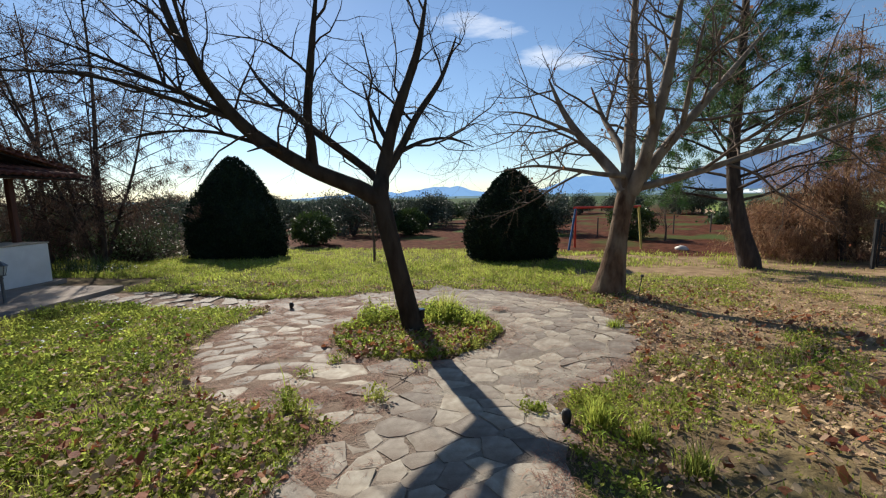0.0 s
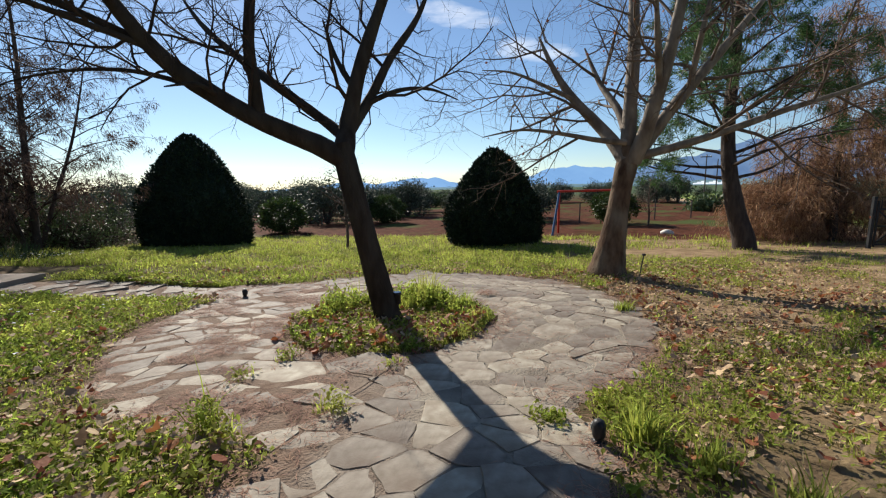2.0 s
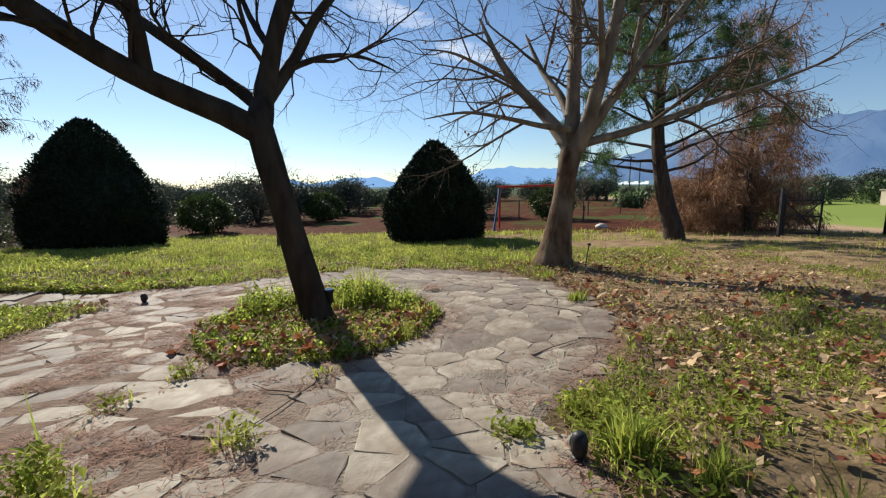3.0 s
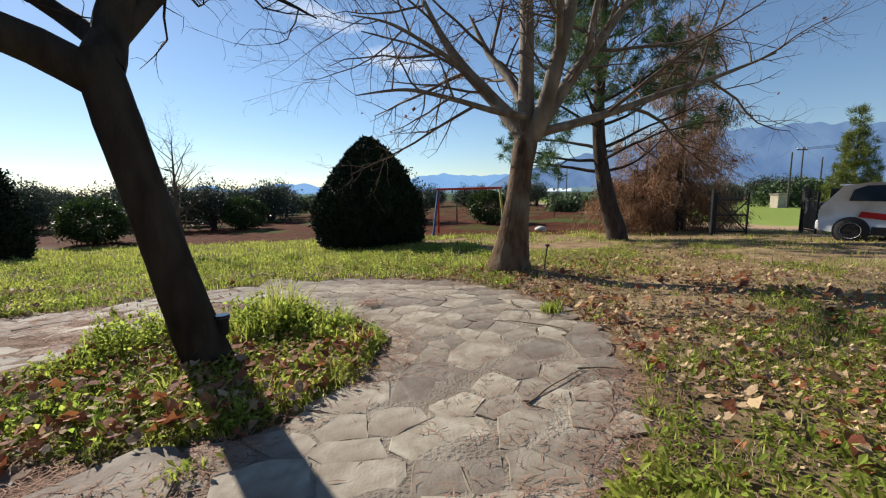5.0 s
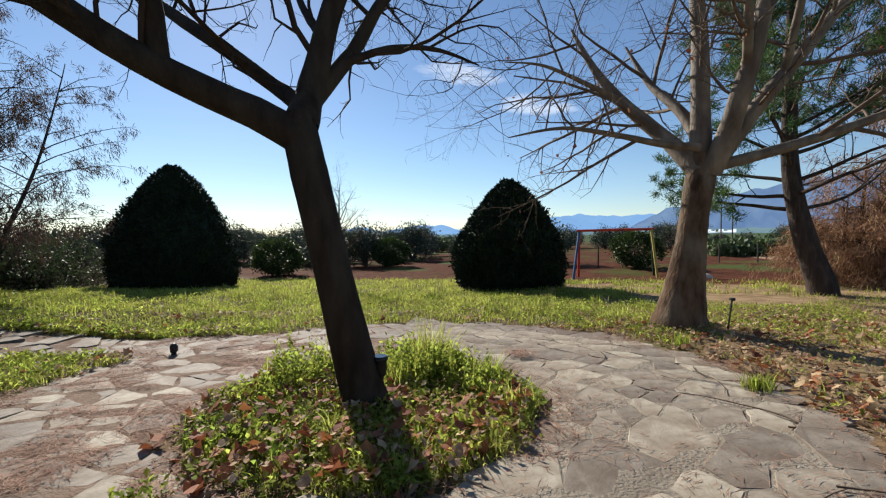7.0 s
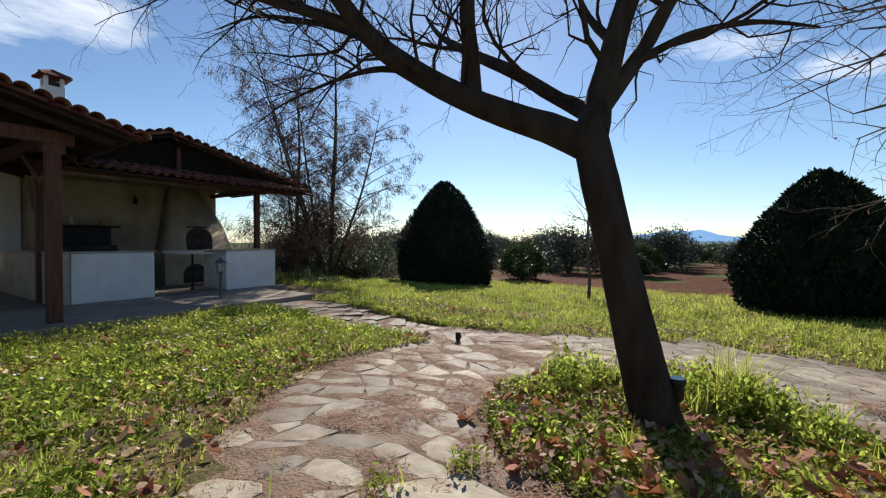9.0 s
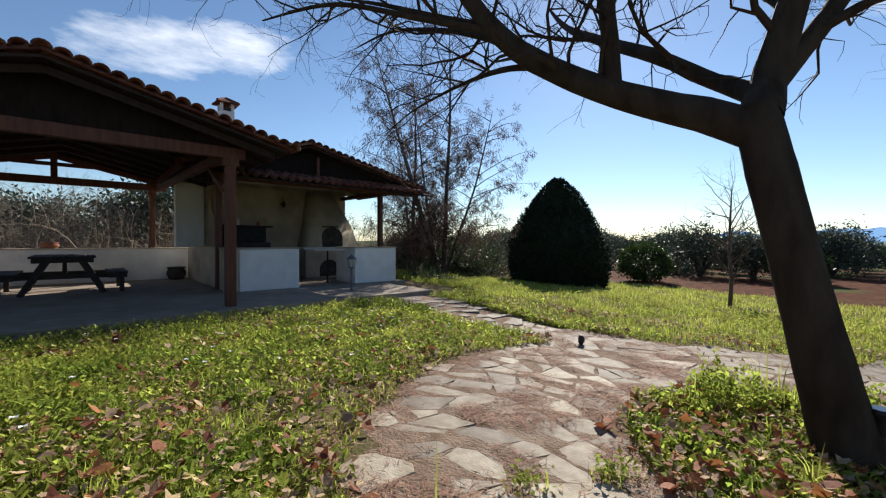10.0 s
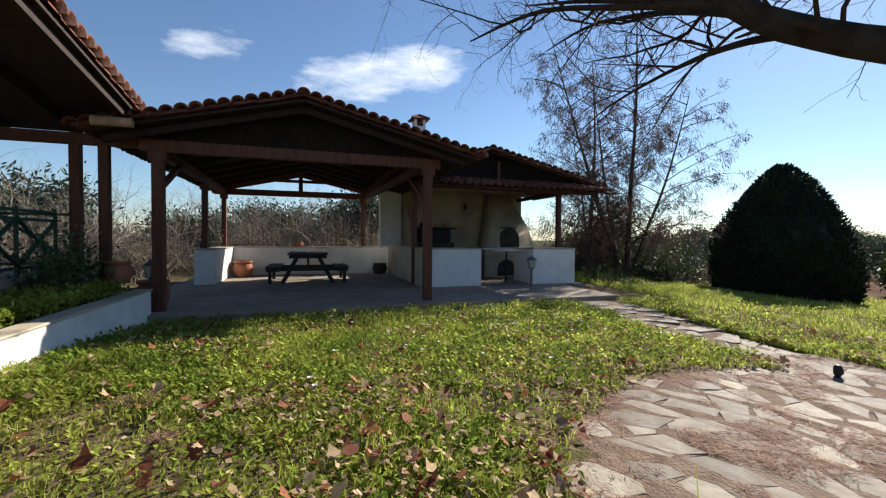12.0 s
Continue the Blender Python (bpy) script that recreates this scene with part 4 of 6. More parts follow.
railing = thing("terrace_railing", at_pav(-6.1, 0), "dark green iron railing with crossed bars", "railing")
for z in (1.62, 1.5, 0.82):
    part("rail", beam((0, -4.6, z), (0, -0.12, z), 0.04, 0.045, 0.006), IRON_GREEN, railing)
for k in range(6):
    w0 = -4.6 + k * 0.9
    if k < 5:
        part("cross_bar", beam((0, w0, 0.84), (0, w0 + 0.88, 1.48), 0.05, 0.03, 0.004), IRON_GREEN, railing)
        part("cross_bar", beam((0.035, w0, 1.48), (0.035, w0 + 0.88, 0.84), 0.05, 0.03, 0.004), IRON_GREEN, railing)
    part("baluster", beam((0, w0, TERR - 0.1), (0, w0, 1.66), 0.04, 0.04, 0.006), IRON_GREEN, railing)
railing2 = thing("terrace_railing", at_pav(-6.1, 0.2), "dark green iron railing with crossed bars", "railing")
for z in (1.62, 0.82):
    part("rail", beam((-3.0, 0, z), (0.1, 0, z), 0.04, 0.045, 0.006), IRON_GREEN, railing2)
for k in range(4):
    part("baluster", beam((0.08 - k * 0.95, 0, TERR - 0.1), (0.08 - k * 0.95, 0, 1.66), 0.04, 0.04, 0.006), IRON_GREEN, railing2)
    if k < 3:
        part("cross_bar", beam((0.08 - k * 0.95, 0, 0.84), (-0.87 - k * 0.95, 0, 1.6), 0.03, 0.05, 0.004), IRON_GREEN, railing2)

# ---- pavilion furniture ----
table = thing("picnic_table", at_pav(-2.35, 4.6), "dark weathered wooden picnic table with two fixed benches", "table")
for k in range(6):
    part("top_board", boxed(-0.54 + k * 0.182, -0.372 + k * 0.182, -0.85, 0.85, 0.80, 0.845, 0.008), WOOD_TABLE, table)
for s in (-1, 1):
    seat = s * 0.92
    for k in (-1, 1):
        part("bench_board", boxed(seat + k * 0.095 - 0.09, seat + k * 0.095 + 0.09, -0.85, 0.85, 0.44, 0.48, 0.008), WOOD_TABLE, table)
    part("bench_board_edge", boxed(seat - 0.17, seat + 0.17, -0.80, -0.74, 0.34, 0.436, 0.006), WOOD_TABLE, table)
for w in (-0.66, 0.66):
    for s in (-1, 1):
        part("leg", beam((s * 0.26, w, 0.79), (s * 0.68, w, 0.0), 0.07, 0.11, 0.006), WOOD_TABLE, table)
        part("bench_foot", beam((s * 1.0, w + 0.08, 0.43), (s * 1.0, w + 0.08, 0.0), 0.06, 0.09, 0.006), WOOD_TABLE, table)
    part("cross_bearer", boxed(-1.08, 1.08, w + 0.04, w + 0.10, 0.34, 0.435, 0.006), WOOD_TABLE, table)
    part("top_bearer", boxed(-0.5, 0.5, w - 0.1, w - 0.04, 0.70, 0.796, 0.006), WOOD_TABLE, table)
part("brace", beam((0, -0.6, 0.42), (0, -0.1, 0.79), 0.06, 0.06, 0.005), WOOD_TABLE, table)
part("brace", beam((0, 0.6, 0.42), (0, 0.1, 0.79), 0.06, 0.06, 0.005), WOOD_TABLE, table)


def pot(u, w, z, r, h, material, label, name="flower_pot"):
    t = thing(name, at_pav(u, w, z), label, "pot")
    part("body", lathe([(r * 0.62, 0), (r * 0.75, h * 0.06), (r * 1.0, h * 0.45), (r * 0.95, h * 0.7), (r * 0.78, h * 0.86)], 22), material, t, smooth=True)
    part("rim", lathe([(r * 0.80, h * 0.862), (r * 0.96, h * 0.9), (r * 0.96, h), (r * 0.82, h), (r * 0.78, h * 0.93)], 22), material, t, smooth=True)
    return t


pot(-4.35, 6.35, 0, 0.30, 0.52, TERRACOTTA, "large terracotta jar in the corner of the pavilion")
pot(-5.1, 4.75, 0.966, 0.13, 0.2, BLACK_PLASTIC, "small dark flower pot on the parapet")
pot(-2.7, 7.0, 0.966, 0.19, 0.16, TERRACOTTA, "shallow terracotta bowl on the rear parapet")
pot(0.1, 6.55, 0, 0.26, 0.38, SOOT_AND_SHADE, "sooty iron pot beside the rear wall")
pot(-4.95, 0.38, 0, 0.26, 0.5, TERRACOTTA, "terracotta pot behind the pavilion post")
pot(-5.3, -0.05, 0.5, 0.2, 0.36, TERRACOTTA, "terracotta pot on the end of the planter")
plate = thing("clay_plate", at_pav(0.74, 4.3, 1.6), "round clay plate hanging on the cream wall", "plate")
part("disc", lathe([(0.001, 0), (0.16, 0.0), (0.19, 0.03), (0.18, 0.035), (0.15, 0.012), (0.001, 0.010)], 20), TERRACOTTA, plate).matrix_basis = pose(0, 0, 0, 0, -90, 0)


def garden_lantern(x, y, high, turn=0):
    t = thing("garden_lantern", pose(x, y, lie1(x, y), 0, 0, turn), "grey cast lantern on a short post in the grass", "garden lamp", group="garden lanterns")
    part("post", lathe([(0.08, 0), (0.08, 0.03), (0.04, 0.07), (0.026, 0.1), (0.026, high - 0.4), (0.04, high - 0.37), (0.02, high - 0.34)], 12), GREY_METAL, t, smooth=True)
    part("cage_base", lathe([(0.04, high - 0.336), (0.085, high - 0.32), (0.085, high - 0.305)], 6), GREY_METAL, t)
    for k in range(6):
        a = k * math.pi / 3
        part("cage_bar", beam((0.07 * math.cos(a), 0.07 * math.sin(a), high - 0.303), (0.11 * math.cos(a), 0.11 * math.sin(a), high - 0.12), 0.012, 0.012, 0.002), GREY_METAL, t)
    part("glass", lathe([(0.06, high - 0.302), (0.095, high - 0.122)], 6), LAMP_GLASS, t)
    part("cap", lathe([(0.135, high - 0.118), (0.06, high - 0.05), (0.02, high - 0.02), (0.015, high)], 6), GREY_METAL, t)


garden_lantern(-8.75, 0.62, 1.0)
garden_lantern(-7.35, -7.0, 1.0, 20)


def path_spot(x, y, turn=0):
    t = thing("path_spotlight", pose(x, y, lie1(x, y) - 0.02, 0, 0, turn) @ Matrix.Diagonal((0.62, 0.62, 0.85, 1)), "small black garden spotlight at the edge of the paving", "spotlight", group="path spotlights")
    part("base", lathe([(0.075, 0), (0.08, 0.02), (0.06, 0.05), (0.035, 0.07)], 14), BLACK_PLASTIC, t, smooth=True)
    head = part("head", lathe([(0.05, 0.072), (0.065, 0.10), (0.068, 0.17), (0.05, 0.205), (0.02, 0.215)], 14), BLACK_PLASTIC, t, smooth=True)
    part("lens", lathe([(0.048, -0.004), (0.048, 0.004)], 14), LAMP_GLASS, head).matrix_basis = pose(0, -0.066, 0.135, 90, 0, 0)


path_spot(-3.0, 1.66, 150)
path_spot(1.97, -2.62, 200)

solar = thing("solar_lamp", pose(0.13, 0.08, lie1(0.13, 0.08)), "black solar stake lamp beside the tree trunk", "garden lamp")
part("stake", lathe([(0.012, 0), (0.02, 0.04), (0.02, 0.24)], 10), BLACK_PLASTIC, solar)
part("body", lathe([(0.03, 0.242), (0.045, 0.26), (0.05, 0.37), (0.06, 0.375), (0.06, 0.40)], 16), BLACK_PLASTIC, solar, smooth=True)
part("panel", lathe([(0.052, 0.402), (0.052, 0.406)], 16), BLACK_GLOSS, solar)

# ---- swing frame ----
swing = thing("swing_frame", (4.95, 15.7, -0.3), "painted metal swing frame with a red top bar and no seats", "swing frame")
SX, SY = 3.0, -0.15
zl, zr = lie1(4.95, 15.7) + 0.3, lie1(7.9, 15.5) + 0.3
for nm, a, b, mt, lab in (("top_bar", (-0.12, 0, 1.78), (SX + 0.1, SY, 1.82), PAINT_RED, "red top bar"),
                          ("leg", (0, 0, 1.76), (-0.42, -0.75, zl), PAINT_BLUE, "blue leg"), ("leg", (0, 0, 1.76), (0.12, 0.75, zl), PAINT_RED, "red leg"),
                          ("leg", (SX, SY, 1.8), (SX - 0.02, SY - 0.75, zr), PAINT_YELLOW, "yellow leg"), ("leg", (SX, SY, 1.8), (SX + 0.4, SY + 0.75, zr), PAINT_GREEN, "dark green leg")):
    t = Tubes()
    t.add([a, ((np.array(a) + np.array(b)) / 2).tolist(), b], [0.055, 0.055, 0.055], 10)
    t.make(nm, mt, swing, lab)
for k in (0.22, 0.42, 0.6, 0.82):
    part("hanger", beam((SX * k, SY * k, 1.75), (SX * k, SY * k, 1.62), 0.05, 0.05, 0.006), IRON, swing)

# ---- trees ----


def trunk_line(tree, name, pts, radii, n, material, sides=14, wobble=0.02, seed=1):
    """A trunk or limb through a few places, its girth uneven."""
    rng = np.random.default_rng(seed)
    line = bend(pts, n)
    r = np.interp(np.linspace(0, 1, n), np.linspace(0, 1, len(radii)), radii) * (1 + rng.normal(0, wobble, n))
    t = Tubes()
    t.add(line, r, sides)
    t.make(name, material, tree)
    return line, r


def bare_tree_one():
    """The leaning tree on the island: a short trunk, one long limb, a stem with spreading arms."""
    rng = np.random.default_rng(5)
    tree = thing("bare_tree", (0, 0, 0), "leaning bare tree with smooth grey-brown bark on the paved circle's island", "tree")
    trunk_line(tree, "trunk", [(0.06, 0.04, -0.06), (0.0, 0.055, 0.1), (-0.12, 0.045, 0.6), (-0.28, 0.045, 1.3), (-0.43, 0.055, 1.95), (-0.505, 0.075, 2.3)], [0.185, 0.162, 0.146, 0.140, 0.145, 0.125], 26, BARK_DARK, 18, 0.012)

    def settle(pts):
        return [(x + 0.005, y - 0.23 - 0.20 * min(max((-x - 0.5) / 0.8, 0), 1), z + 0.02) for x, y, z in pts]
    limbs = [
        ([(-0.46, 0.28, 2.08), (-0.75, 0.30, 2.26), (-1.02, 0.28, 2.38), (-1.37, 0.13, 2.55), (-1.76, -0.05, 2.80), (-2.10, -0.30, 3.10), (-2.35, -0.6, 3.55), (-2.6, -0.85, 4.2), (-2.75, -1.0, 5.0)], [0.118, 0.108, 0.10, 0.094, 0.082, 0.068, 0.05, 0.038, 0.015]),
        ([(-0.49, 0.32, 2.2), (-0.50, 0.52, 2.5), (-0.44, 0.58, 2.82), (-0.36, 0.61, 3.16), (-0.22, 0.67, 3.6), (0.05, 0.8, 4.4), (0.2, 0.85, 5.2)], [0.12, 0.10, 0.085, 0.075, 0.06, 0.04, 0.015]),
        ([(-0.48, 0.55, 2.48), (-0.33, 0.72, 2.78), (-0.22, 0.90, 3.06), (0.0, 1.0, 3.5), (0.35, 1.25, 4.1), (0.6, 1.4, 4.8)], [0.075, 0.06, 0.052, 0.042, 0.03, 0.01]),
        ([(-0.49, 0.42, 2.36), (-0.75, 0.66, 2.56), (-0.99, 0.82, 2.73), (-1.33, 0.80, 3.0), (-1.98, 1.05, 3.45), (-2.9, 1.55, 4.15), (-3.5, 1.9, 4.8)], [0.07, 0.06, 0.055, 0.05, 0.042, 0.03, 0.01]),
        ([(-1.36, 0.14, 2.54), (-1.36, 0.10, 2.9), (-1.38, 0.06, 3.3), (-1.30, 0.02, 3.8), (-1.2, 0.0, 4.5), (-1.15, 0.1, 5.2)], [0.065, 0.06, 0.055, 0.045, 0.03, 0.01]),
        ([(-1.85, -0.12, 2.86), (-2.3, -0.1, 3.0), (-2.9, 0.05, 3.15), (-3.6, 0.1, 3.2), (-4.3, 0.0, 3.1), (-4.8, -0.1, 2.9)], [0.032, 0.026, 0.021, 0.016, 0.011, 0.004]),
        ([(-2.2, -0.4, 3.25), (-2.8, -0.6, 3.55), (-3.5, -0.9, 3.9), (-4.2, -1.2, 4.2)], [0.034, 0.026, 0.018, 0.006]),
        ([(-0.30, 0.75, 2.85), (0.1, 0.95, 3.05), (0.5, 1.15, 3.1), (0.9, 1.2, 2.95)], [0.036, 0.028, 0.02, 0.006]),
        ([(-2.35, -0.6, 3.5), (-2.2, -1.1, 3.9), (-2.0, -1.6, 4.4)], [0.045, 0.03, 0.01]),
        ([(-2.0, -0.2, 3.02), (-2.6, -0.15, 3.4), (-3.3, -0.2, 3.75), (-4.1, -0.4, 4.0), (-5.0, -0.5, 4.1)], [0.036, 0.03, 0.024, 0.016, 0.006]),
        ([(-2.15, -0.35, 3.2), (-2.7, -0.9, 3.4), (-3.2, -1.5, 3.55), (-3.8, -2.0, 3.5)], [0.032, 0.025, 0.018, 0.006]),
        ([(-1.7, -0.02, 2.76), (-1.75, -0.35, 2.85), (-1.85, -0.7, 2.75)], [0.028, 0.02, 0.006]),
        ([(-0.4, 0.6, 3.0), (-0.75, 1.0, 3.5), (-1.0, 1.3, 4.1)], [0.045, 0.03, 0.01]),
    ]
    twigs = Tubes()
    spec = [(3.4, 1.25, 0.45, 0.24, 0.04, 5, 0.2), (6.0, 0.62, 0.4, 0.32, 0.0, 4, 0.12), (8.0, 0.30, 0.5, 0.40, -0.05, 3, 0.1)]
    for k, (pts, radii) in enumerate(limbs):
        line, r = trunk_line(tree, "limb", settle(pts), [q * 1.12 for q in radii], 22, BARK_DARK, 12, 0.03, 20 + k)
        sprout(rng, twigs, line, r, 0, spec)
    twigs.make("twig", TWIG, tree)["kind"] = "stuff"
    return tree


def bare_tree_two():
    """The plane tree: pale patchy bark, a stout trunk and many rising limbs."""
    rng = np.random.default_rng(7)
    tree = thing("bare_tree", (-0.07, -0.17, 0.02), "bare plane tree with patchy pale brown bark in the dry lawn", "tree")

    def lean(pts):
        return [(x + 0.05 * min(max(z, 0), 2.2), y - 0.08 * min(max(z, 0), 2.2), z) for x, y, z in pts]
    trunk_line(tree, "trunk", lean([(3.72, 3.25, -0.1), (3.73, 3.26, 0.1), (3.75, 3.28, 0.35), (3.80, 3.33, 1.0), (3.86, 3.42, 1.7), (3.93, 3.5, 2.15), (3.95, 3.5, 2.45)]), [0.40, 0.30, 0.235, 0.195, 0.18, 0.20, 0.15], 26, BARK_PLANE, 18, 0.02)
    limbs = [
        ([(3.88, 3.45, 2.15), (3.7, 3.8, 2.6), (3.45, 4.1, 3.0), (3.05, 4.3, 3.5), (2.7, 4.5, 4.1), (2.4, 4.8, 4.9)], [0.13, 0.11, 0.095, 0.075, 0.05, 0.015]),
        ([(4.0, 3.42, 2.15), (4.12, 3.25, 2.6), (4.2, 3.1, 3.1), (4.32, 3.0, 3.7), (4.45, 2.95, 4.5), (4.6, 2.9, 5.8)], [0.14, 0.115, 0.10, 0.085, 0.065, 0.02]),
        ([(4.05, 3.5, 2.2), (4.4, 3.45, 2.75), (4.8, 3.4, 3.3), (5.3, 3.45, 3.9), (5.9, 3.6, 4.6), (6.6, 3.9, 5.4)], [0.12, 0.10, 0.085, 0.065, 0.045, 0.012]),
        ([(3.93, 3.52, 2.3), (3.96, 3.6, 2.9), (4.0, 3.7, 3.5), (4.08, 3.9, 4.3), (4.1, 4.1, 5.4), (4.15, 4.2, 7.0)], [0.135, 0.115, 0.105, 0.09, 0.065, 0.015]),
        ([(4.12, 3.4, 2.25), (4.8, 3.35, 2.42), (5.6, 3.4, 2.66), (6.6, 3.5, 3.0), (7.6, 3.5, 3.3), (8.8, 3.5, 3.75)], [0.075, 0.062, 0.055, 0.045, 0.03, 0.01]),
        ([(3.85, 3.4, 2.5), (3.3, 3.3, 2.55), (2.6, 3.1, 2.66), (1.9, 2.9, 2.72), (1.2, 2.8, 2.6)], [0.055, 0.042, 0.032, 0.022, 0.006]),
        ([(3.95, 3.6, 2.6), (3.9, 4.1, 3.2), (3.7, 4.8, 3.9), (3.5, 5.4, 4.8)], [0.085, 0.07, 0.05, 0.015]),
        ([(4.25, 3.05, 3.4), (4.0, 2.6, 4.1), (3.8, 2.3, 4.9)], [0.06, 0.045, 0.012]),
        ([(4.9, 3.4, 3.4), (4.9, 3.1, 4.2), (5.0, 2.9, 5.2)], [0.055, 0.04, 0.012]),
        ([(3.1, 4.28, 3.45), (2.5, 4.1, 3.7), (1.8, 3.9, 3.95), (1.2, 3.8, 4.0)], [0.045, 0.035, 0.022, 0.006]),
    ]
    twigs = Tubes()
    spec = [(3.0, 1.9, 0.4, 0.15, 0.04, 5, 0.22), (4.6, 0.9, 0.4, 0.20, 0.01, 4, 0.15), (6.0, 0.38, 0.5, 0.27, -0.02, 3, 0.12)]
    tips = []
    for k, (pts, radii) in enumerate(limbs):
        line, r = trunk_line(tree, "limb", lean(pts), [q * 1.1 for q in radii], 20, BARK_PALE, 12, 0.025, 40 + k)
        sprout(rng, twigs, line, r, 0, spec, tips)
    twigs.make("twig", TWIG_PALE, tree)["kind"] = "stuff"
    pick = [tips[i] for i in rng.choice(len(tips), min(150, len(tips)), replace=False)]
    v, f = leaf_cloud(rng, [p for p, _ in pick], [(0, 0, -1)] * len(pick), 0.06, 1, 0.01, 0.4)
    raw("withered_leaf", v, f, LEAF_RED, tree, "few withered red-brown leaves")["kind"] = "stuff"
    return tree


bare_tree_one()
bare_tree_two()


def needle_tufts(rng, tips, count, length, spread, droop=0.0):
    """Tufts of needles: thin faces that fan out from each place."""
    p = np.array([a for a, _ in tips])
    d = np.array([b for _, b in tips])
    n = len(p) * count
    c = np.repeat(p, count, axis=0) + rng.normal(0, spread, (n, 3))
    w = np.repeat(d, count, axis=0) * 0.8 + rng.normal(0, 0.6, (n, 3))
    w[:, 2] -= droop
    w /= np.linalg.norm(w, axis=1)[:, None] + 1e-9
    s = np.cross(w, rng.normal(0, 1, (n, 3)))
    s /= np.linalg.norm(s, axis=1)[:, None] + 1e-9
    ln = (length * rng.uniform(0.7, 1.2, n))[:, None]
    v = np.stack([c - s * ln * 0.055, c + s * ln * 0.055, c + w * ln], axis=1).reshape(-1, 3)
    return v.tolist(), np.arange(n * 3).reshape(-1, 3).tolist()


def pine():
    rng = np.random.default_rng(9)
    tree = thing("pine_tree", (0, 0, 0), "tall pine with a leaning dark trunk and open needle crown", "tree")
    line, r = trunk_line(tree, "trunk", [(8.84, 7.55, -0.2), (8.80, 7.57, 0.1), (8.62, 7.68, 0.8), (8.48, 7.85, 1.7), (8.41, 8.0, 2.6), (8.40, 8.1, 3.6), (8.45, 8.15, 5.0), (8.5, 8.2, 7.5), (8.5, 8.2, 10.0)], [0.30, 0.23, 0.185, 0.16, 0.145, 0.115, 0.07, 0.03], 30, BARK_PINE, 16, 0.03)
    wood, tips = Tubes(), []
    spec = [(3.0, 1.0, 0.35, 0.12, 0.05, 4, 0.25), (4.5, 0.4, 0.4, 0.15, 0.08, 3, 0.25)]
    for k in range(44):
        s = 0.20 + 0.78 * (k + rng.random()) / 44
        i = min(int(s * 29), 28)
        az = k * 2.4 + rng.normal(0, 0.3)
        ln = (3.9 - 2.6 * s) * rng.uniform(0.7, 1.15)
        p = wander(rng, line[i], (math.cos(az), math.sin(az), 0.12 + 0.5 * s), ln, 9, 0.09, 0.03)
        rr = np.linspace(0.030 + 0.035 * (1 - s), 0.008, 9)
        wood.add(p, rr, 6)
        mine = [] if s < 0.30 and math.cos(az) > -0.2 else tips
        sprout(rng, wood, p, rr, 0, spec, mine)
    wood.make("branch", BARK_PINE, tree)["kind"] = "stuff"
    raw("needles", *needle_tufts(rng, tips, 90, 0.19, 0.075), NEEDLE, tree)
    return tree


pine()


def dense_bush(x, y, radius, high, seed, name, label):
    """A clipped-looking conical evergreen: an uneven dark body under thousands of small sprays."""
    rng = np.random.default_rng(seed)
    z0 = lie1(x, y)
    tree = thing(name, (x, y, z0), label, "bush", group="conical bushes")

    def shape(h, az):
        prof = np.interp(h, [0, 0.06, 0.25, 0.5, 0.72, 0.88, 1.0], [0.90, 0.98, 1.0, 0.88, 0.62, 0.37, 0.07])
        lump = 1 + 0.06 * np.sin(3 * az + seed) * np.cos(7 * h + seed) + 0.05 * np.sin(7 * az + 9 * h) + 0.03 * np.sin(13 * az - 17 * h)
        return radius * prof * lump
    vs, fs = [], []
    R, A = 22, 36
    for i in range(R):
        h = i / (R - 1)
        for j in range(A):
            az = 2 * math.pi * j / A
            rr = float(shape(np.array(h), np.array(az))) * 0.93
            vs.append((rr * math.cos(az), rr * math.sin(az), h * high * 0.97))
    for i in range(R - 1):
        for j in range(A):
            fs.append((i * A + j, i * A + (j + 1) % A, (i + 1) * A + (j + 1) % A, (i + 1) * A + j))
    raw("inner_body", vs, fs, CYPRESS, tree, smooth=True)
    n = 34000
    h = 1 - np.sqrt(rng.uniform(0.0, 1, n))
    h = np.where(rng.random(n) < 0.12, rng.uniform(0.6, 1.0, n), h)
    az = rng.uniform(0, 2 * math.pi, n)
    rr = shape(h, az) * rng.uniform(0.90, 1.03, n)
    c = np.stack([rr * np.cos(az), rr * np.sin(az), h * high + rng.normal(0, 0.02, n)], axis=1)
    w = np.stack([np.cos(az) * 0.7, np.sin(az) * 0.7, np.full(n, 0.8)], axis=1)
    v, f = leaf_cloud(rng, c, w, 0.13, 1, 0.012, 0.2)
    raw("foliage", v, f, CYPRESS, tree)
    st = Tubes()
    st.add([(0, 0, -0.05), (0.02, 0, 0.3), (0, 0.02, 0.8)], [0.12, 0.1, 0.08], 10)
    st.make("trunk", BARK_OLD, tree)


dense_bush(-11.1, 11.3, 2.05, 4.72, 3, "cypress_bush", "large dense dark green conical evergreen on the lawn")
dense_bush(1.62, 11.2, 1.78, 3.66, 4, "cypress_bush", "dense dark green conical evergreen on the lawn")


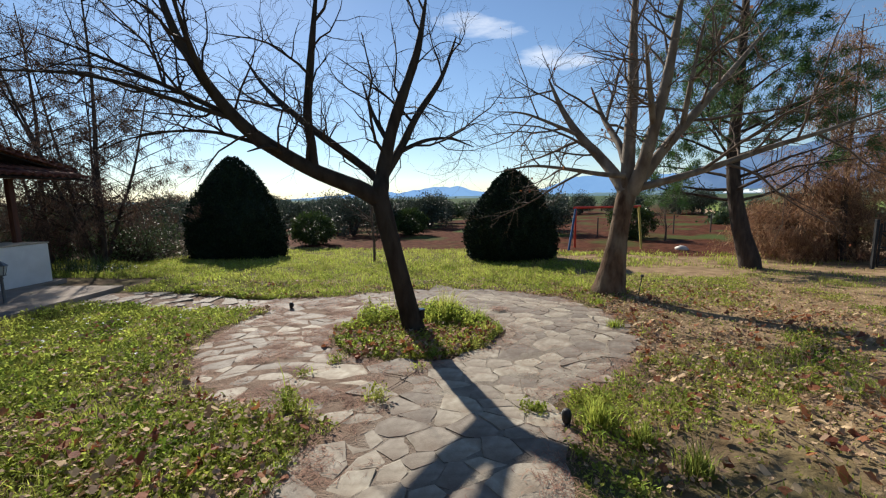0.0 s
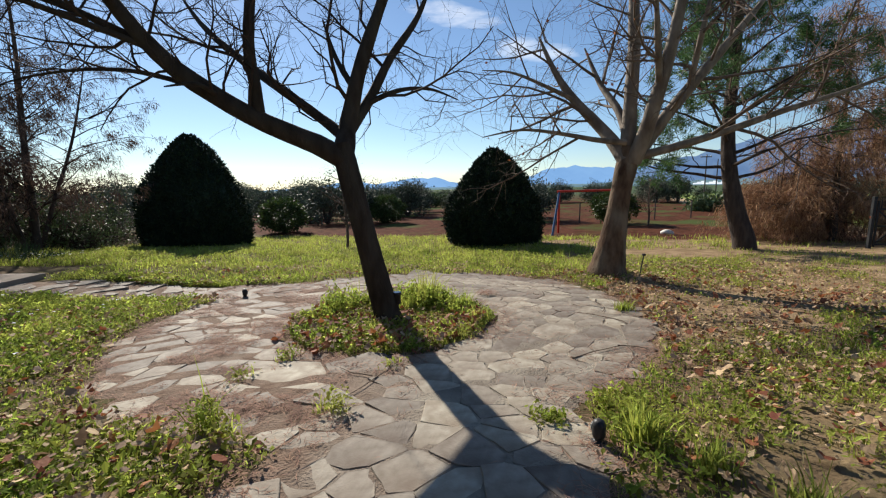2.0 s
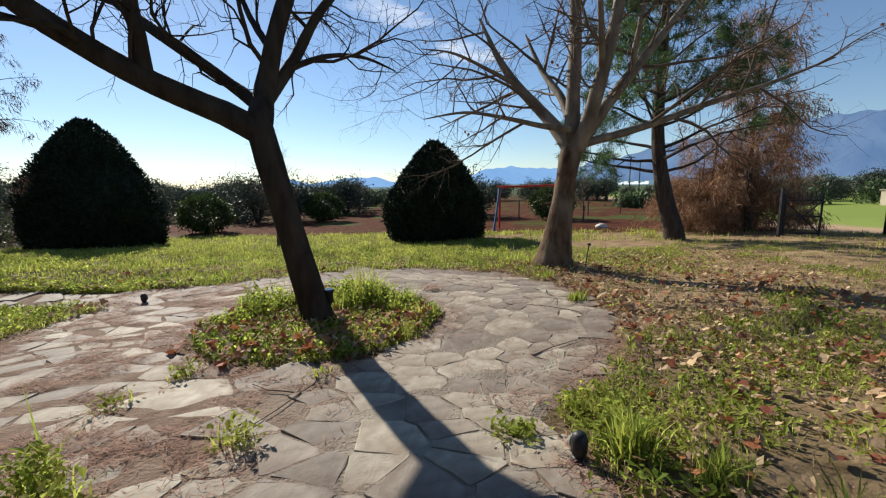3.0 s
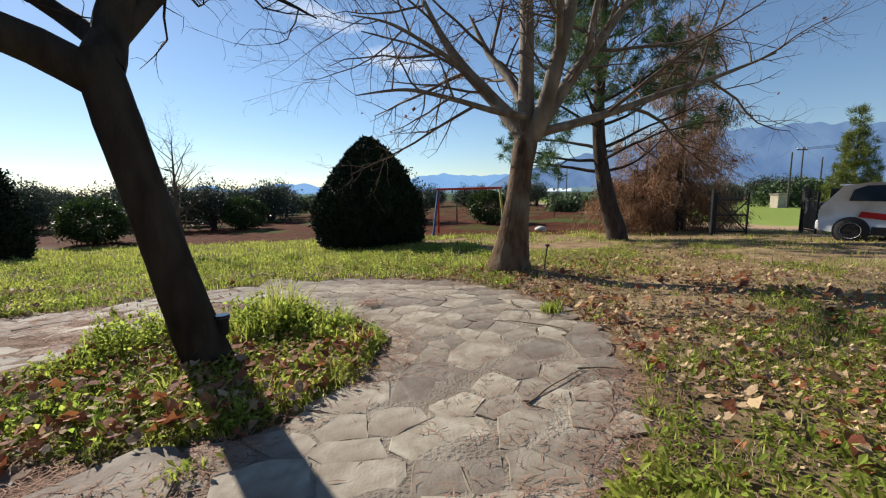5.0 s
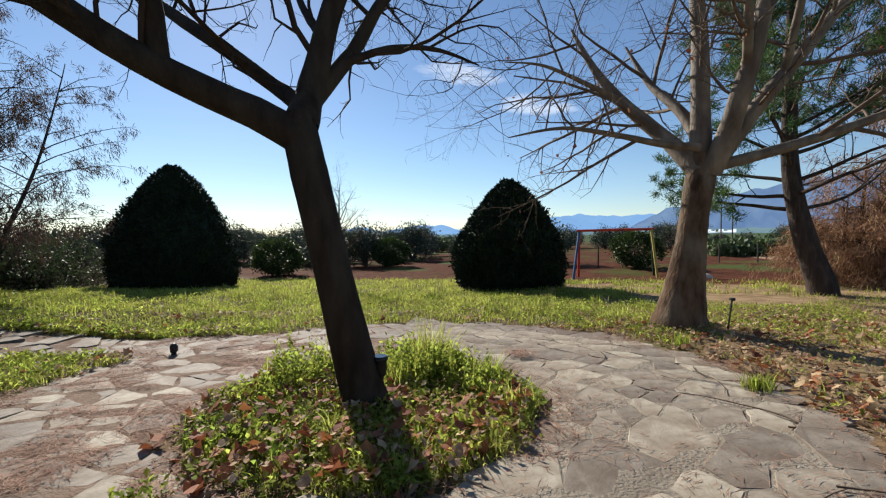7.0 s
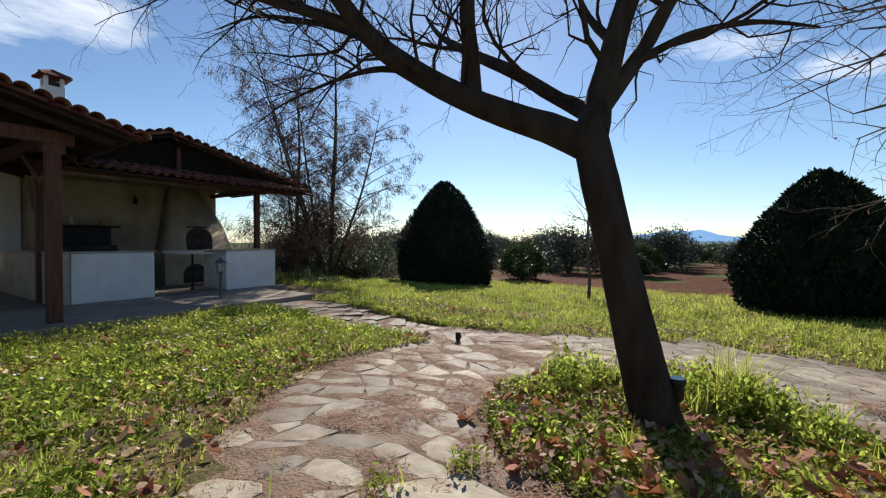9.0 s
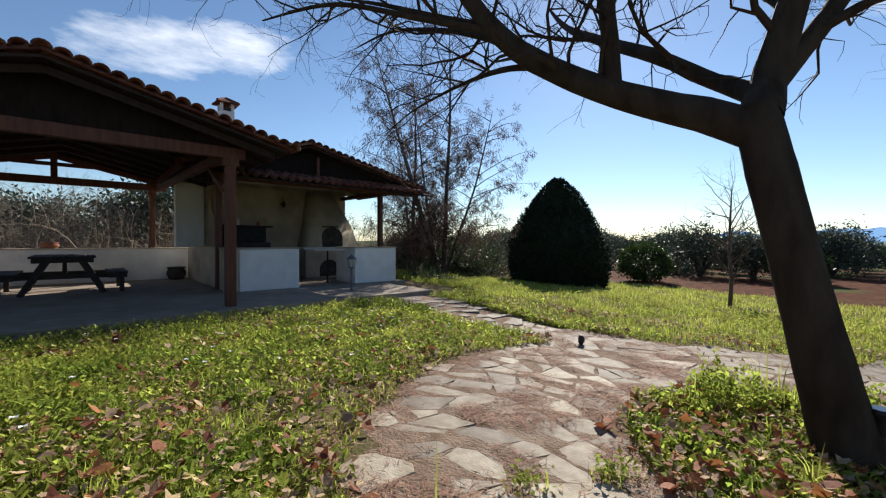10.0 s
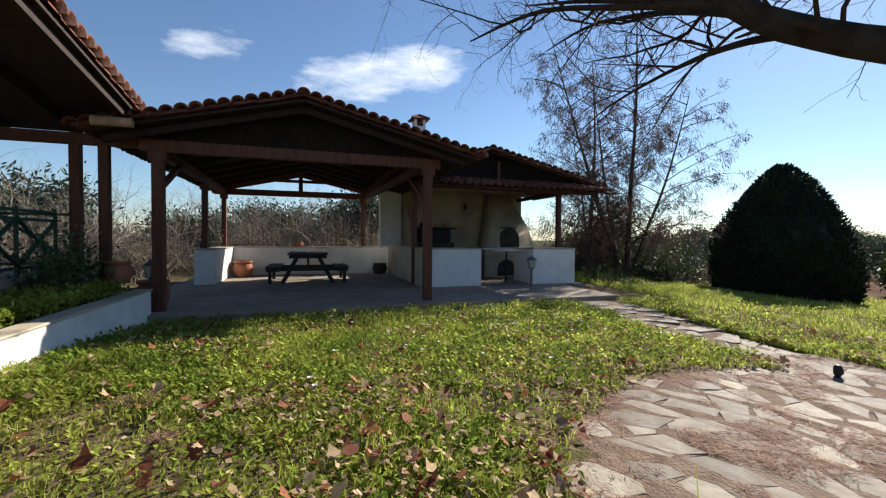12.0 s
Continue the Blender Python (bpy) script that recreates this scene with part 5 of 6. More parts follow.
def citrus(x, y, s, seed):
    rng = np.random.default_rng(seed)
    z0 = lie1(x, y)
    tree = thing("citrus_tree", (x, y, z0), "round leafy citrus tree at the edge of the field", "tree", group="citrus trees")
    st = Tubes()
    for k in range(6):
        a = k * 1.05
        st.add([(0, 0, -0.05), (0.05 * math.cos(a), 0.05 * math.sin(a), 0.3 * s), (0.6 * s * math.cos(a), 0.6 * s * math.sin(a), 1.1 * s)], [0.09, 0.08, 0.02], 7)
    st.make("trunk", BARK_OLD, tree)
    n = 420
    d = rng.normal(0, 1, (n, 3))
    d /= np.linalg.norm(d, axis=1)[:, None]
    lump = 1 + 0.12 * np.sin(5 * d[:, 0] + seed) * np.sin(4 * d[:, 2])
    c = d * (rng.uniform(0.55, 1.0, n) ** 0.5 * lump)[:, None] * np.array((1.35, 1.35, 1.02)) * s
    c[:, 2] += 1.12 * s
    v, f = leaf_cloud(rng, c, d, 0.13 * s, 22, 0.11 * s, 0.3)
    raw("crown", v, f, CITRUS, tree)
    return tree


citrus(-11.4, 19.4, 1.0, 2)
citrus(9.2, 21.0, 0.95, 6)
citrus(-6.5, 27.0, 1.0, 8)


def sapling(x, y, high, seed):
    rng = np.random.default_rng(seed)
    tree = thing("young_bare_tree", (x, y, lie1(x, y)), "slender young leafless tree with pale twigs", "tree")
    line, r = trunk_line(tree, "trunk", [(0, 0, -0.05), (0.03, 0, 0.8), (-0.05, 0.03, high * 0.5), (0, 0, high)], [0.06, 0.05, 0.035, 0.008], 14, TWIG_PALE, 8)
    tw = Tubes()
    sprout(rng, tw, line, r, 0, [(9.0, high * 0.42, 0.3, 0.12, 0.09, 4, 0.22), (5.0, 0.5, 0.4, 0.15, 0.06, 3, 0.2), (6.0, 0.22, 0.4, 0.2, 0.0, 3, 0.2)])
    tw.make("twig", TWIG_PALE, tree)["kind"] = "stuff"
    return tree


sapling(-4.2, 10.6, 3.6, 3)
sapling(10.5, 19.0, 2.6, 8)


def frond_tree(x, y, high, stems, seed, name, label, dead, reach):
    """Several thin stems with long drooping side branches fringed by dry fronds."""
    rng = np.random.default_rng(seed)
    tree = thing(name, (x, y, lie1(x, y)), label, "tree")
    wood, tips = Tubes(), []
    for k in range(stems):
        az = k * 2 * math.pi / stems + rng.normal(0, 0.4)
        tilt = 0.02 if k == 0 else rng.uniform(0.12, 0.42)
        hi = high * (1 if k == 0 else rng.uniform(0.6, 0.92))
        line = wander(rng, (0.12 * math.cos(az), 0.12 * math.sin(az), -0.05), (tilt * math.cos(az), tilt * math.sin(az), 1), hi, 16, 0.025, 0.03)
        r = np.linspace(0.11 if k == 0 else 0.075, 0.012, 16)
        t = Tubes()
        t.add(line, r, 9)
        t.make("stem", BARK_OLD, tree)
        count = int(hi * (6.0 if dead else 3.0))
        for b in range(count):
            low = 0.34 if dead and stems == 1 else 0.10
            s = low + (0.98 - low) * (b + rng.random()) / count
            i = min(int(s * 15), 14)
            p = line[i]
            a2 = rng.uniform(0, 2 * math.pi)
            ln = reach * (1.12 - 0.75 * s) * rng.uniform(0.6, 1.1)
            br = wander(rng, p, (math.cos(a2), math.sin(a2), 0.75 if not dead else 0.35), ln, 9, 0.06, -0.07)
            wood.add(br, np.linspace(0.02, 0.005, 9), 4)
            sprout(rng, wood, br, np.linspace(0.02, 0.005, 9), 0, [(4.5 if dead else 3.2, 0.5, 0.4, 0.12, -0.10, 3, 0.2)], tips)
    wood.make("branch", TWIG if not dead else BARK_OLD, tree)["kind"] = "stuff"
    raw("fronds", *needle_tufts(rng, tips, 75 if dead else 34, 0.20 if dead else 0.19, 0.15 if dead else 0.10, 0.9), NEEDLE_DEAD if dead else NEEDLE_DRY, tree)
    return tree


frond_tree(-13.3, 6.6, 10.5, 6, 12, "feathery_tree", "thin multi-stemmed tree with hanging dry brown fronds", False, 3.9)
frond_tree(-15.2, 6.3, 9.0, 2, 15, "feathery_tree", "thin multi-stemmed tree with hanging dry brown fronds", False, 2.8)
frond_tree(12.3, 9.0, 7.8, 1, 13, "dead_conifer", "tall dead conifer with thin reddish brown foliage", True, 2.3)
frond_tree(11.6, 10.2, 3.9, 4, 14, "dead_conifer", "low dead conifer with dense reddish brown drooping foliage", True, 2.1)
frond_tree(13.4, 10.2, 4.2, 3, 18, "dead_conifer", "low dead conifer with dense reddish brown drooping foliage", True, 2.4)


def olive_model(seed, s):
    rng = np.random.default_rng(seed)
    tree = thing("olive_tree", (0, 0, 0), "grey-green olive tree in the orchard", "tree", group="orchard olive trees")
    st, tips = Tubes(), []
    for k in range(4):
        a = k * 1.6 + rng.normal(0, 0.3)
        p = wander(rng, (0, 0, -0.1), (0.35 * math.cos(a), 0.35 * math.sin(a), 1), 2.0 * s, 7, 0.12, 0.0)
        st.add(p, np.linspace(0.15, 0.05, 7), 7)
        sprout(rng, st, p, np.linspace(0.15, 0.05, 7), 0, [(3.6, 1.6 * s, 0.3, 0.15, 0.05, 4, 0.3), (3.6, 0.8 * s, 0.3, 0.2, -0.02, 3, 0.25)], tips)
    st.make("trunk", BARK_OLD, tree)
    v, f = leaf_cloud(rng, [p for p, _ in tips], [d for _, d in tips], 0.26, 46, 0.30 * s, 0.2)
    raw("crown", v, f, OLIVE, tree)
    return tree


models = [olive_model(60 + k, 1.05 + 0.12 * k) for k in range(3)]
rng_o = random.Random(4)
first = [True, True, True]
spots = []
for row in range(9):
    for col in range(-12, 15):
        x, y = col * 4.1 + rng_o.uniform(-1.2, 1.2) + row * 1.3, 26 + row * 5.0 + rng_o.uniform(-1.2, 1.2) - 0.30 * col * 2
        if x > 15 and y < 40 and x * 0.8 > y * 0.25 + 8:
            continue
        if abs(x + 2 + 0.15 * (y - 25)) < 1.6 or (0.12 < (x - 1) / (y + 3) < 0.95 and y < 58):
            continue
        spots.append((x, y))
for x, y in ((-19, 14), (-22, 18), (-17, 19), (-26, 12), (-21, 24), (-29, 18), (-18, 9), (-21, 4), (-24, 0), (-20, -3), (-23, -7), (-26, -4), (-19.5, -10), (-24, -13), (-28, 5), (-30, -10), (-15.5, -14.5), (-12.5, -16.0), (-19.0, -16.0), (-9.5, -18.0), (-22.0, -17.0), (-17, -18)):
    spots.append((x, y))
for i, (x, y) in enumerate(spots):
    k = rng_o.randrange(3)
    m = pose(x, y, lie1(x, y), 0, 0, rng_o.uniform(0, 360)) @ Matrix.Scale(rng_o.uniform(0.58, 0.98), 4)
    if first[k]:
        models[k].matrix_basis, first[k] = m, False
    else:
        c = copy_thing(models[k], m)
        c.scale = m.to_scale()


def thicket(x, y, reach, high, seed, material=TWIG_GREY, leaves=0):
    """A tangle of bare shrub stems."""
    rng = np.random.default_rng(seed)
    t = thing("bare_shrub", (x, y, lie1(x, y)), "tangled leafless grey-brown shrub behind the pavilion", "shrub", group="bare shrubs")
    tw, tips = Tubes(), []
    for k in range(34):
        a, tilt = rng.uniform(0, 2 * math.pi), rng.uniform(0.1, 1.2)
        p = wander(rng, (rng.normal(0, 0.35 * reach), rng.normal(0, 0.35 * reach), -0.05), (tilt * math.cos(a), tilt * math.sin(a), 1), high * rng.uniform(0.45, 1.1), 9, 0.20, 0.01)
        rr = np.linspace(0.022, 0.004, 9)
        tw.add(p, rr, 4)
        sprout(rng, tw, p, rr, 0, [(4.2, 0.85, 0.4, 0.22, 0.0, 3, 0.12), (4.6, 0.36, 0.4, 0.26, -0.02, 3, 0.12)], tips)
    tw.make("stem", material, t)["kind"] = "stuff"
    if leaves:
        v, f = leaf_cloud(rng, [p for p, _ in tips], [d for _, d in tips], 0.09, leaves, 0.08, 0.3)
        raw("leaves", v, f, SHRUB, t)
    return t


shrubs = [thicket(-16.9, -4.0, 1.5, 3.5, 70), thicket(-17.3, -7.2, 1.5, 3.7, 71)]
for k, (x, y, s) in enumerate(((-17.6, -1.2, 0.9), (-16.5, -10.0, 1.0), (-13.9, -10.6, 0.95), (-19.5, -5.6, 1.15), (-20.0, -9.0, 1.2), (-15.8, -12.8, 1.1), (-20.5, -1.0, 1.1), (-18.2, 3.2, 0.8), (-17.0, 6.0, 0.8), (-16.2, 9.6, 0.8),
                               (-14.8, 12.2, 0.75), (-19.5, 6.5, 0.95), (-18.5, 10.0, 0.9), (-18.5, -13.5, 1.3), (-11.2, -10.4, 0.85), (-12.4, -12.6, 1.1), (-16.6, -2.4, 0.8), (-17.0, -5.6, 0.9), (-18.6, -3.2, 1.05), (-18.8, -7.6, 1.05), (-22.5, -4.0, 1.3), (-23.0, -8.0, 1.4))):
    c = copy_thing(shrubs[k % 2], pose(x, y, lie1(x, y), 0, 0, 67 * k))
    c.scale = (s, s, s)
thicket(-15.2, 8.2, 1.3, 2.3, 74, TWIG, 5)
thicket(-13.3, 8.2, 1.2, 2.0, 75, TWIG, 5)
thicket(-16.8, 7.2, 1.3, 2.4, 76, TWIG, 5)
thicket(-14.4, 9.8, 1.2, 2.2, 77, TWIG, 4)


def young_conifer(x, y, high, seed):
    rng = np.random.default_rng(seed)
    tree = thing("young_conifer", (x, y, lie1(x, y)), "yellow-green young conifer by the gate", "tree")
    tr, br, tips = Tubes(), Tubes(), []
    line = np.stack([np.zeros(12), np.zeros(12), np.linspace(-0.05, high, 12)], axis=1)
    tr.add(line, np.linspace(0.09, 0.01, 12), 8)
    tr.make("trunk", BARK_OLD, tree)
    for k in range(90):
        s = (k + rng.random()) / 90
        a = k * 2.4
        ln = 1.25 * (1.03 - s) * rng.uniform(0.7, 1.1)
        p = wander(rng, (0, 0, s * high), (math.cos(a), math.sin(a), 0.25), ln, 6, 0.08, 0.05)
        br.add(p, np.linspace(0.015, 0.004, 6), 3)
        sprout(rng, br, p, np.linspace(0.015, 0.004, 6), 0, [(7.0, 0.25, 0.3, 0.12, 0.05, 3, 0.15)], tips)
    br.make("branch", BARK_OLD, tree)["kind"] = "stuff"
    raw("needles", *needle_tufts(rng, tips, 60, 0.20, 0.07), CONIFER, tree)


young_conifer(20.9, 9.6, 4.5, 5)

# ---- distance ----


def ridge(name, dist, profile, material, label, rough):
    """A far mountain: a strip of land that rises to a broken skyline. profile: (degrees from straight ahead to the right, degrees high)."""
    az = np.arange(profile[0][0], profile[-1][0] + 0.01, 0.35)
    hi = np.interp(az, [p[0] for p in profile], [p[1] for p in profile])
    hi = hi + rough * (0.16 * np.sin(az * 1.7) + 0.10 * np.sin(az * 4.3 + 1) + 0.05 * np.sin(az * 9.7)) * np.clip(hi, 0, 1)
    vs, fs, n = [], [], len(az)
    for k, (f, out) in enumerate(((-0.02, 1.0), (0.35, 1.06), (0.7, 1.12), (1.0, 1.18))):
        for a, h in zip(az, hi):
            r = dist * out
            wav = 1 + 0.02 * math.sin(a * 3 + k * 2)
            vs.append((r * wav * math.sin(radians(a)), r * wav * math.cos(radians(a)), r * math.tan(radians(max(h, 0.02) * f)) if k else -20))
    for k in range(3):
        for i in range(n - 1):
            fs.append((k * n + i, k * n + i + 1, (k + 1) * n + i + 1, (k + 1) * n + i))
    ob = raw(name, vs, fs, material, smooth=True)
    return tagged(ob, label, "mountain", kind="structure")


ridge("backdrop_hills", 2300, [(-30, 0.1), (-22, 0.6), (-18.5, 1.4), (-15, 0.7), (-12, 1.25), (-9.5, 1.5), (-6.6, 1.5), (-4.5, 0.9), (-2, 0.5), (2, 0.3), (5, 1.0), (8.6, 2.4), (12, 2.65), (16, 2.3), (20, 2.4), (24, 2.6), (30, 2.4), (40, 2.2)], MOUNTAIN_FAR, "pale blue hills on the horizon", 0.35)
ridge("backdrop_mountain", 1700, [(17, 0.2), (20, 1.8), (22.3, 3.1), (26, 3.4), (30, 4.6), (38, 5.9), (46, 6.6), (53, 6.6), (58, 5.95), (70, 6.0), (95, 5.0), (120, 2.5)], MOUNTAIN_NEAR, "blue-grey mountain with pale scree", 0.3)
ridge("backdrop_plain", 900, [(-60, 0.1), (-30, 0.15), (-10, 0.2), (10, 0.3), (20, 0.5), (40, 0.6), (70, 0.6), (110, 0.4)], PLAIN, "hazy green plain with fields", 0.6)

# ---- gate, car, poles ----


def gate_leaf(x, y, turn, label, cross=True, tall=1.3):
    t = thing("metal_gate", pose(x, y, lie1(x, y), 0, 0, turn), label, "gate", group="gate leaves")
    L = 0.85
    for nm, a, b in (("stile", (0, 0, 0.05), (0, 0, tall)), ("stile", (L, 0, 0.05), (L, 0, tall)), ("rail", (0, 0, 0.12), (L, 0, 0.12)), ("rail", (0, 0, tall - 0.22), (L, 0, tall - 0.22)), ("rail", (0, 0, 0.62), (L, 0, 0.62))):
        part(nm, beam(a, b, 0.045, 0.045, 0.005), IRON, t)
    if cross:
        part("diagonal", beam((0, 0.0, 0.14), (L, 0.0, tall - 0.24), 0.03, 0.035, 0.004), IRON, t)
        part("diagonal", beam((0, 0.032, tall - 0.24), (L, 0.032, 0.14), 0.03, 0.035, 0.004), IRON, t)
    else:
        part("panel", boxed(0.03, L - 0.03, -0.012, 0.012, 0.16, tall - 0.26, 0.003), IRON, t)
    for k in range(8):
        part("spike", beam((0.06 + k * (L - 0.12) / 7, 0, tall - 0.2), (0.06 + k * (L - 0.12) / 7, 0, tall + 0.04), 0.022, 0.022, 0.004), IRON, t)
    return t


gate_leaf(11.87, 7.14, -25, "black iron gate leaf with crossed bars standing open")
gate_leaf(14.45, 6.55, -124, "dark sheet-metal gate leaf standing open", False, 1.25)
for x, y in ((11.79, 7.18), (14.5, 6.63)):
    t = thing("gate_post", (x, y, lie1(x, y)), "square dark iron gate post", "post", group="gate posts")
    part("shaft", boxed(-0.04, 0.04, -0.04, 0.04, -0.05, 1.42, 0.008), IRON, t)


def inset(z):
    return float(smooth01(0.85, 1.5, np.array(z)))


def car(x, y, turn):
    """A small silver hatchback seen from its tail: body, glass, lights, wheels."""
    t = thing("parked_car", pose(x, y, lie1(x, y), 0, 0, turn) @ Matrix.Scale(0.92, 4), "dusty silver hatchback with red side flash parked by the gate", "car")
    # side outline, x forward from the tail, z up
    low = [(0.02, 0.42), (0.05, 0.30), (0.30, 0.26), (3.5, 0.24), (3.85, 0.34), (3.92, 0.52)]
    belt = [(3.86, 0.72), (3.2, 0.90), (2.75, 0.97)]
    roof_ = [(2.1, 1.42), (1.6, 1.51), (0.9, 1.52), (0.42, 1.44), (0.18, 1.10), (0.04, 0.92), (0.0, 0.70)]
    prof = low + belt + roof_
    bm = bmesh.new()
    rows = []
    for yy, ins in ((-0.84, 0.06), (-0.86, 0.0), (0.86, 0.0), (0.84, 0.06)):
        rows.append([bm.verts.new((px, yy * (1 - 0.16 * inset(pz)), pz)) for px, pz in prof])
    for a, b in zip(rows, rows[1:]):
        for i in range(len(prof)):
            bm.faces.new((a[i], a[(i + 1) % len(prof)], b[(i + 1) % len(prof)], b[i]))
    bm.faces.new(rows[0])
    bm.faces.new(list(reversed(rows[-1])))
    bmesh.ops.recalc_face_normals(bm, faces=bm.faces[:])
    bmesh.ops.bevel(bm, geom=[e for e in bm.edges if abs(e.verts[0].co.y - e.verts[1].co.y) < 0.3], offset=0.035, segments=2, affect="EDGES", clamp_overlap=True)
    part("body", bm, CAR_SILVER, t, smooth=True)
    for s in (-1, 1):
        yy = s * 0.735
        bm = bmesh.new()
        pts = [(0.55, 1.06), (2.55, 1.03), (2.05, 1.37), (1.5, 1.44), (0.85, 1.44), (0.62, 1.34)]
        f = bm.faces.new([bm.verts.new((px, s * (0.862 * (1 - 0.16 * inset(pz)) + 0.004), pz)) for px, pz in pts])
        bmesh.ops.solidify(bm, geom=[f], thickness=0.006)
        part("side_window", bm, BLACK_GLOSS, t, "tinted side window")
        bm = bmesh.new()
        pts = [(0.75, 0.66), (1.5, 0.56), (3.0, 0.60), (3.0, 0.70), (1.6, 0.70), (0.8, 0.80)]
        f = bm.faces.new([bm.verts.new((px, s * (0.862 * (1 - 0.16 * inset(pz)) + 0.004), pz)) for px, pz in pts])
        bmesh.ops.solidify(bm, geom=[f], thickness=0.004)
        part("side_flash", bm, CAR_RED, t, "red painted side flash")
        part("sill", boxed(1.0, 3.0, s * 0.84 - 0.03, s * 0.84 + 0.03, 0.22, 0.42, 0.015), BLACK_PLASTIC, t)
        part("tail_light", boxed(-0.01, 0.20, s * 0.70 - 0.1, s * 0.70 + 0.1, 0.82, 1.02, 0.04), BLACK_GLOSS, t, "dark tail light")
        part("door_handle", boxed(1.35, 1.52, s * 0.83 - 0.012, s * 0.83 + 0.02, 0.90, 0.93, 0.006), BLACK_PLASTIC, t)
        for wx in (0.64, 3.15):
            arch = part("wheel_arch", lathe([(0.335, -0.04), (0.35, -0.04), (0.35, 0.04), (0.335, 0.04)], 28), BLACK_PLASTIC, t)
            arch.matrix_basis = pose(wx, s * 0.83, 0.31, 90, 0, 0)
            wheel = part("wheel", lathe([(0.20, -0.09), (0.29, -0.095), (0.31, -0.06), (0.31, 0.06), (0.29, 0.095), (0.20, 0.09)], 30), TYRE, t, "black tyre", smooth=True)
            wheel.matrix_basis = pose(wx, s * 0.80, 0.31, 90, 0, 0)
            bm = lathe([(0.05, 0.088), (0.19, 0.086), (0.198, 0.098), (0.198, -0.098), (0.19, -0.086), (0.05, -0.088)], 24)
            part("rim", bm, RIM, wheel)
            # black discs on the closed rim, painted shade in place of cut holes
            for k in range(6):
                a = k * math.pi / 3
                for z in (-0.097, 0.097):
                    part("rim_hole_disc", lathe([(0.028, z - 0.004), (0.028, z + 0.004)], 10), BLACK_PLASTIC, wheel).location = (0.115 * math.cos(a), 0.115 * math.sin(a), 0)
    part("rear_window", boxed(0.16, 0.36, -0.55, 0.55, 1.12, 1.38, 0.02, pose(0, 0, 0, 0, 0, 0)), BLACK_GLOSS, t)
    part("bumper", boxed(-0.05, 0.25, -0.80, 0.80, 0.30, 0.56, 0.06), CAR_SILVER, t)
    part("spoiler", boxed(0.32, 0.62, -0.58, 0.58, 1.44, 1.48, 0.015), CAR_SILVER, t)
    return t




car(12.84, 4.89, -62)


def utility_pole(x, y, high, arm):
    z = lie1(x, y)
    t = thing("utility_pole", (x, y, z), "weathered wooden utility pole beyond the meadow", "pole", group="utility poles")
    p = Tubes()
    p.add([(0, 0, -0.3), (0, 0, high / 2), (0, 0, high)], [0.085, 0.075, 0.06], 10)
    p.make("shaft", POLE_WOOD, t)
    if arm:
        part("cross_arm", beam((-0.7, 0.15, high - 0.3), (0.7, 0.15, high - 0.3), 0.1, 0.12), POLE_WOOD, t)
        for k in (-0.6, 0, 0.6):
            part("insulator", lathe([(0.05, high - 0.235), (0.06, high - 0.18), (0.03, high - 0.1)], 8), WHITE_PLASTIC, t).location = (k, 0.15, 0)


for x, y, h, arm in ((49.4, 33.2, 6.4, 1), (41, 27.8, 5.2, 0), (48, 30.2, 5.0, 0), (51.4, 30.6, 7.6, 0), (58, 36, 5.0, 0), (30, 52, 6.4, 1), (33, 55, 6.0, 0)):
    utility_pole(x, y, h, arm)
wire = Tubes()
for k in range(3):
    a, b = np.array((49.4, 33.2, 5.4 + k * 0.1)), np.array((90.0, 10.0, 12.0 + k * 0.3))
    s = np.linspace(0, 1, 14)[:, None]
    w = a + (b - a) * s
    w[:, 2] -= 1.2 * np.sin(math.pi * s[:, 0])
    wire.add(w, [0.02] * 14, 3)
tagged(wire.make("power_line", IRON), "thin dark overhead power lines", "cables")

transformer = thing("meter_cabinet", (41.5, 29.0, lie1(41.5, 29.0)), "small pale roadside cabinet by the poles", "cabinet")
part("body", boxed(-0.6, 0.6, -0.4, 0.4, -0.05, 1.3, 0.03), CREAM, transformer)
part("roof_slab", boxed(-0.7, 0.7, -0.5, 0.5, 1.304, 1.4, 0.02), CONCRETE, transformer)


def hedge(x0, y0, x1, y1, high, seed):
    r = np.random.default_rng(seed)
    t = thing("hedge", (0, 0, 0), "dark green far hedge beyond the meadow", "hedge")
    n = 260
    s = r.random(n)
    c = np.stack([x0 + (x1 - x0) * s + r.normal(0, 0.5, n), y0 + (y1 - y0) * s + r.normal(0, 0.5, n), np.zeros(n)], 1)
    c[:, 2] = lie(c[:, 0], c[:, 1]) + high * r.random(n) * (0.7 + 0.3 * np.sin(9 * s))
    raw("foliage", *leaf_cloud(r, c, [(0, 0, 0.5)] * n, 0.4, 26, 0.4, 0.3), SHRUB, t)


hedge(42, 32, 66, 26, 2.2, 1)
hedge(20, 34, 40, 34, 0.9, 2)
hedge(-14, 62, 9, 60, 2.4, 3)
for k in range(9):
    x, y = 7.5 + k * 2.6, 22.5 + 0.6 * k
    t = thing("fence_stake", (x, y, lie1(x, y)), "thin grey wooden fence stake", "stake", group="field fence stakes")
    part("shaft", lathe([(0.045, -0.1), (0.04, 1.25), (0.02, 1.3)], 8), POLE_WOOD, t)
stake = thing("garden_stake", (4.22, 2.95, lie1(4.22, 2.95)), "short dark stake beside the plane tree", "stake")
part("shaft", beam((0, 0, -0.05), (0.07, 0.02, 0.40), 0.018, 0.018, 0.003), IRON, stake)
part("head", boxed(0.045, 0.10, -0.01, 0.05, 0.39, 0.43, 0.008), IRON, stake)
rock = bmesh.new()
bmesh.ops.create_icosphere(rock, subdivisions=3, radius=0.28)
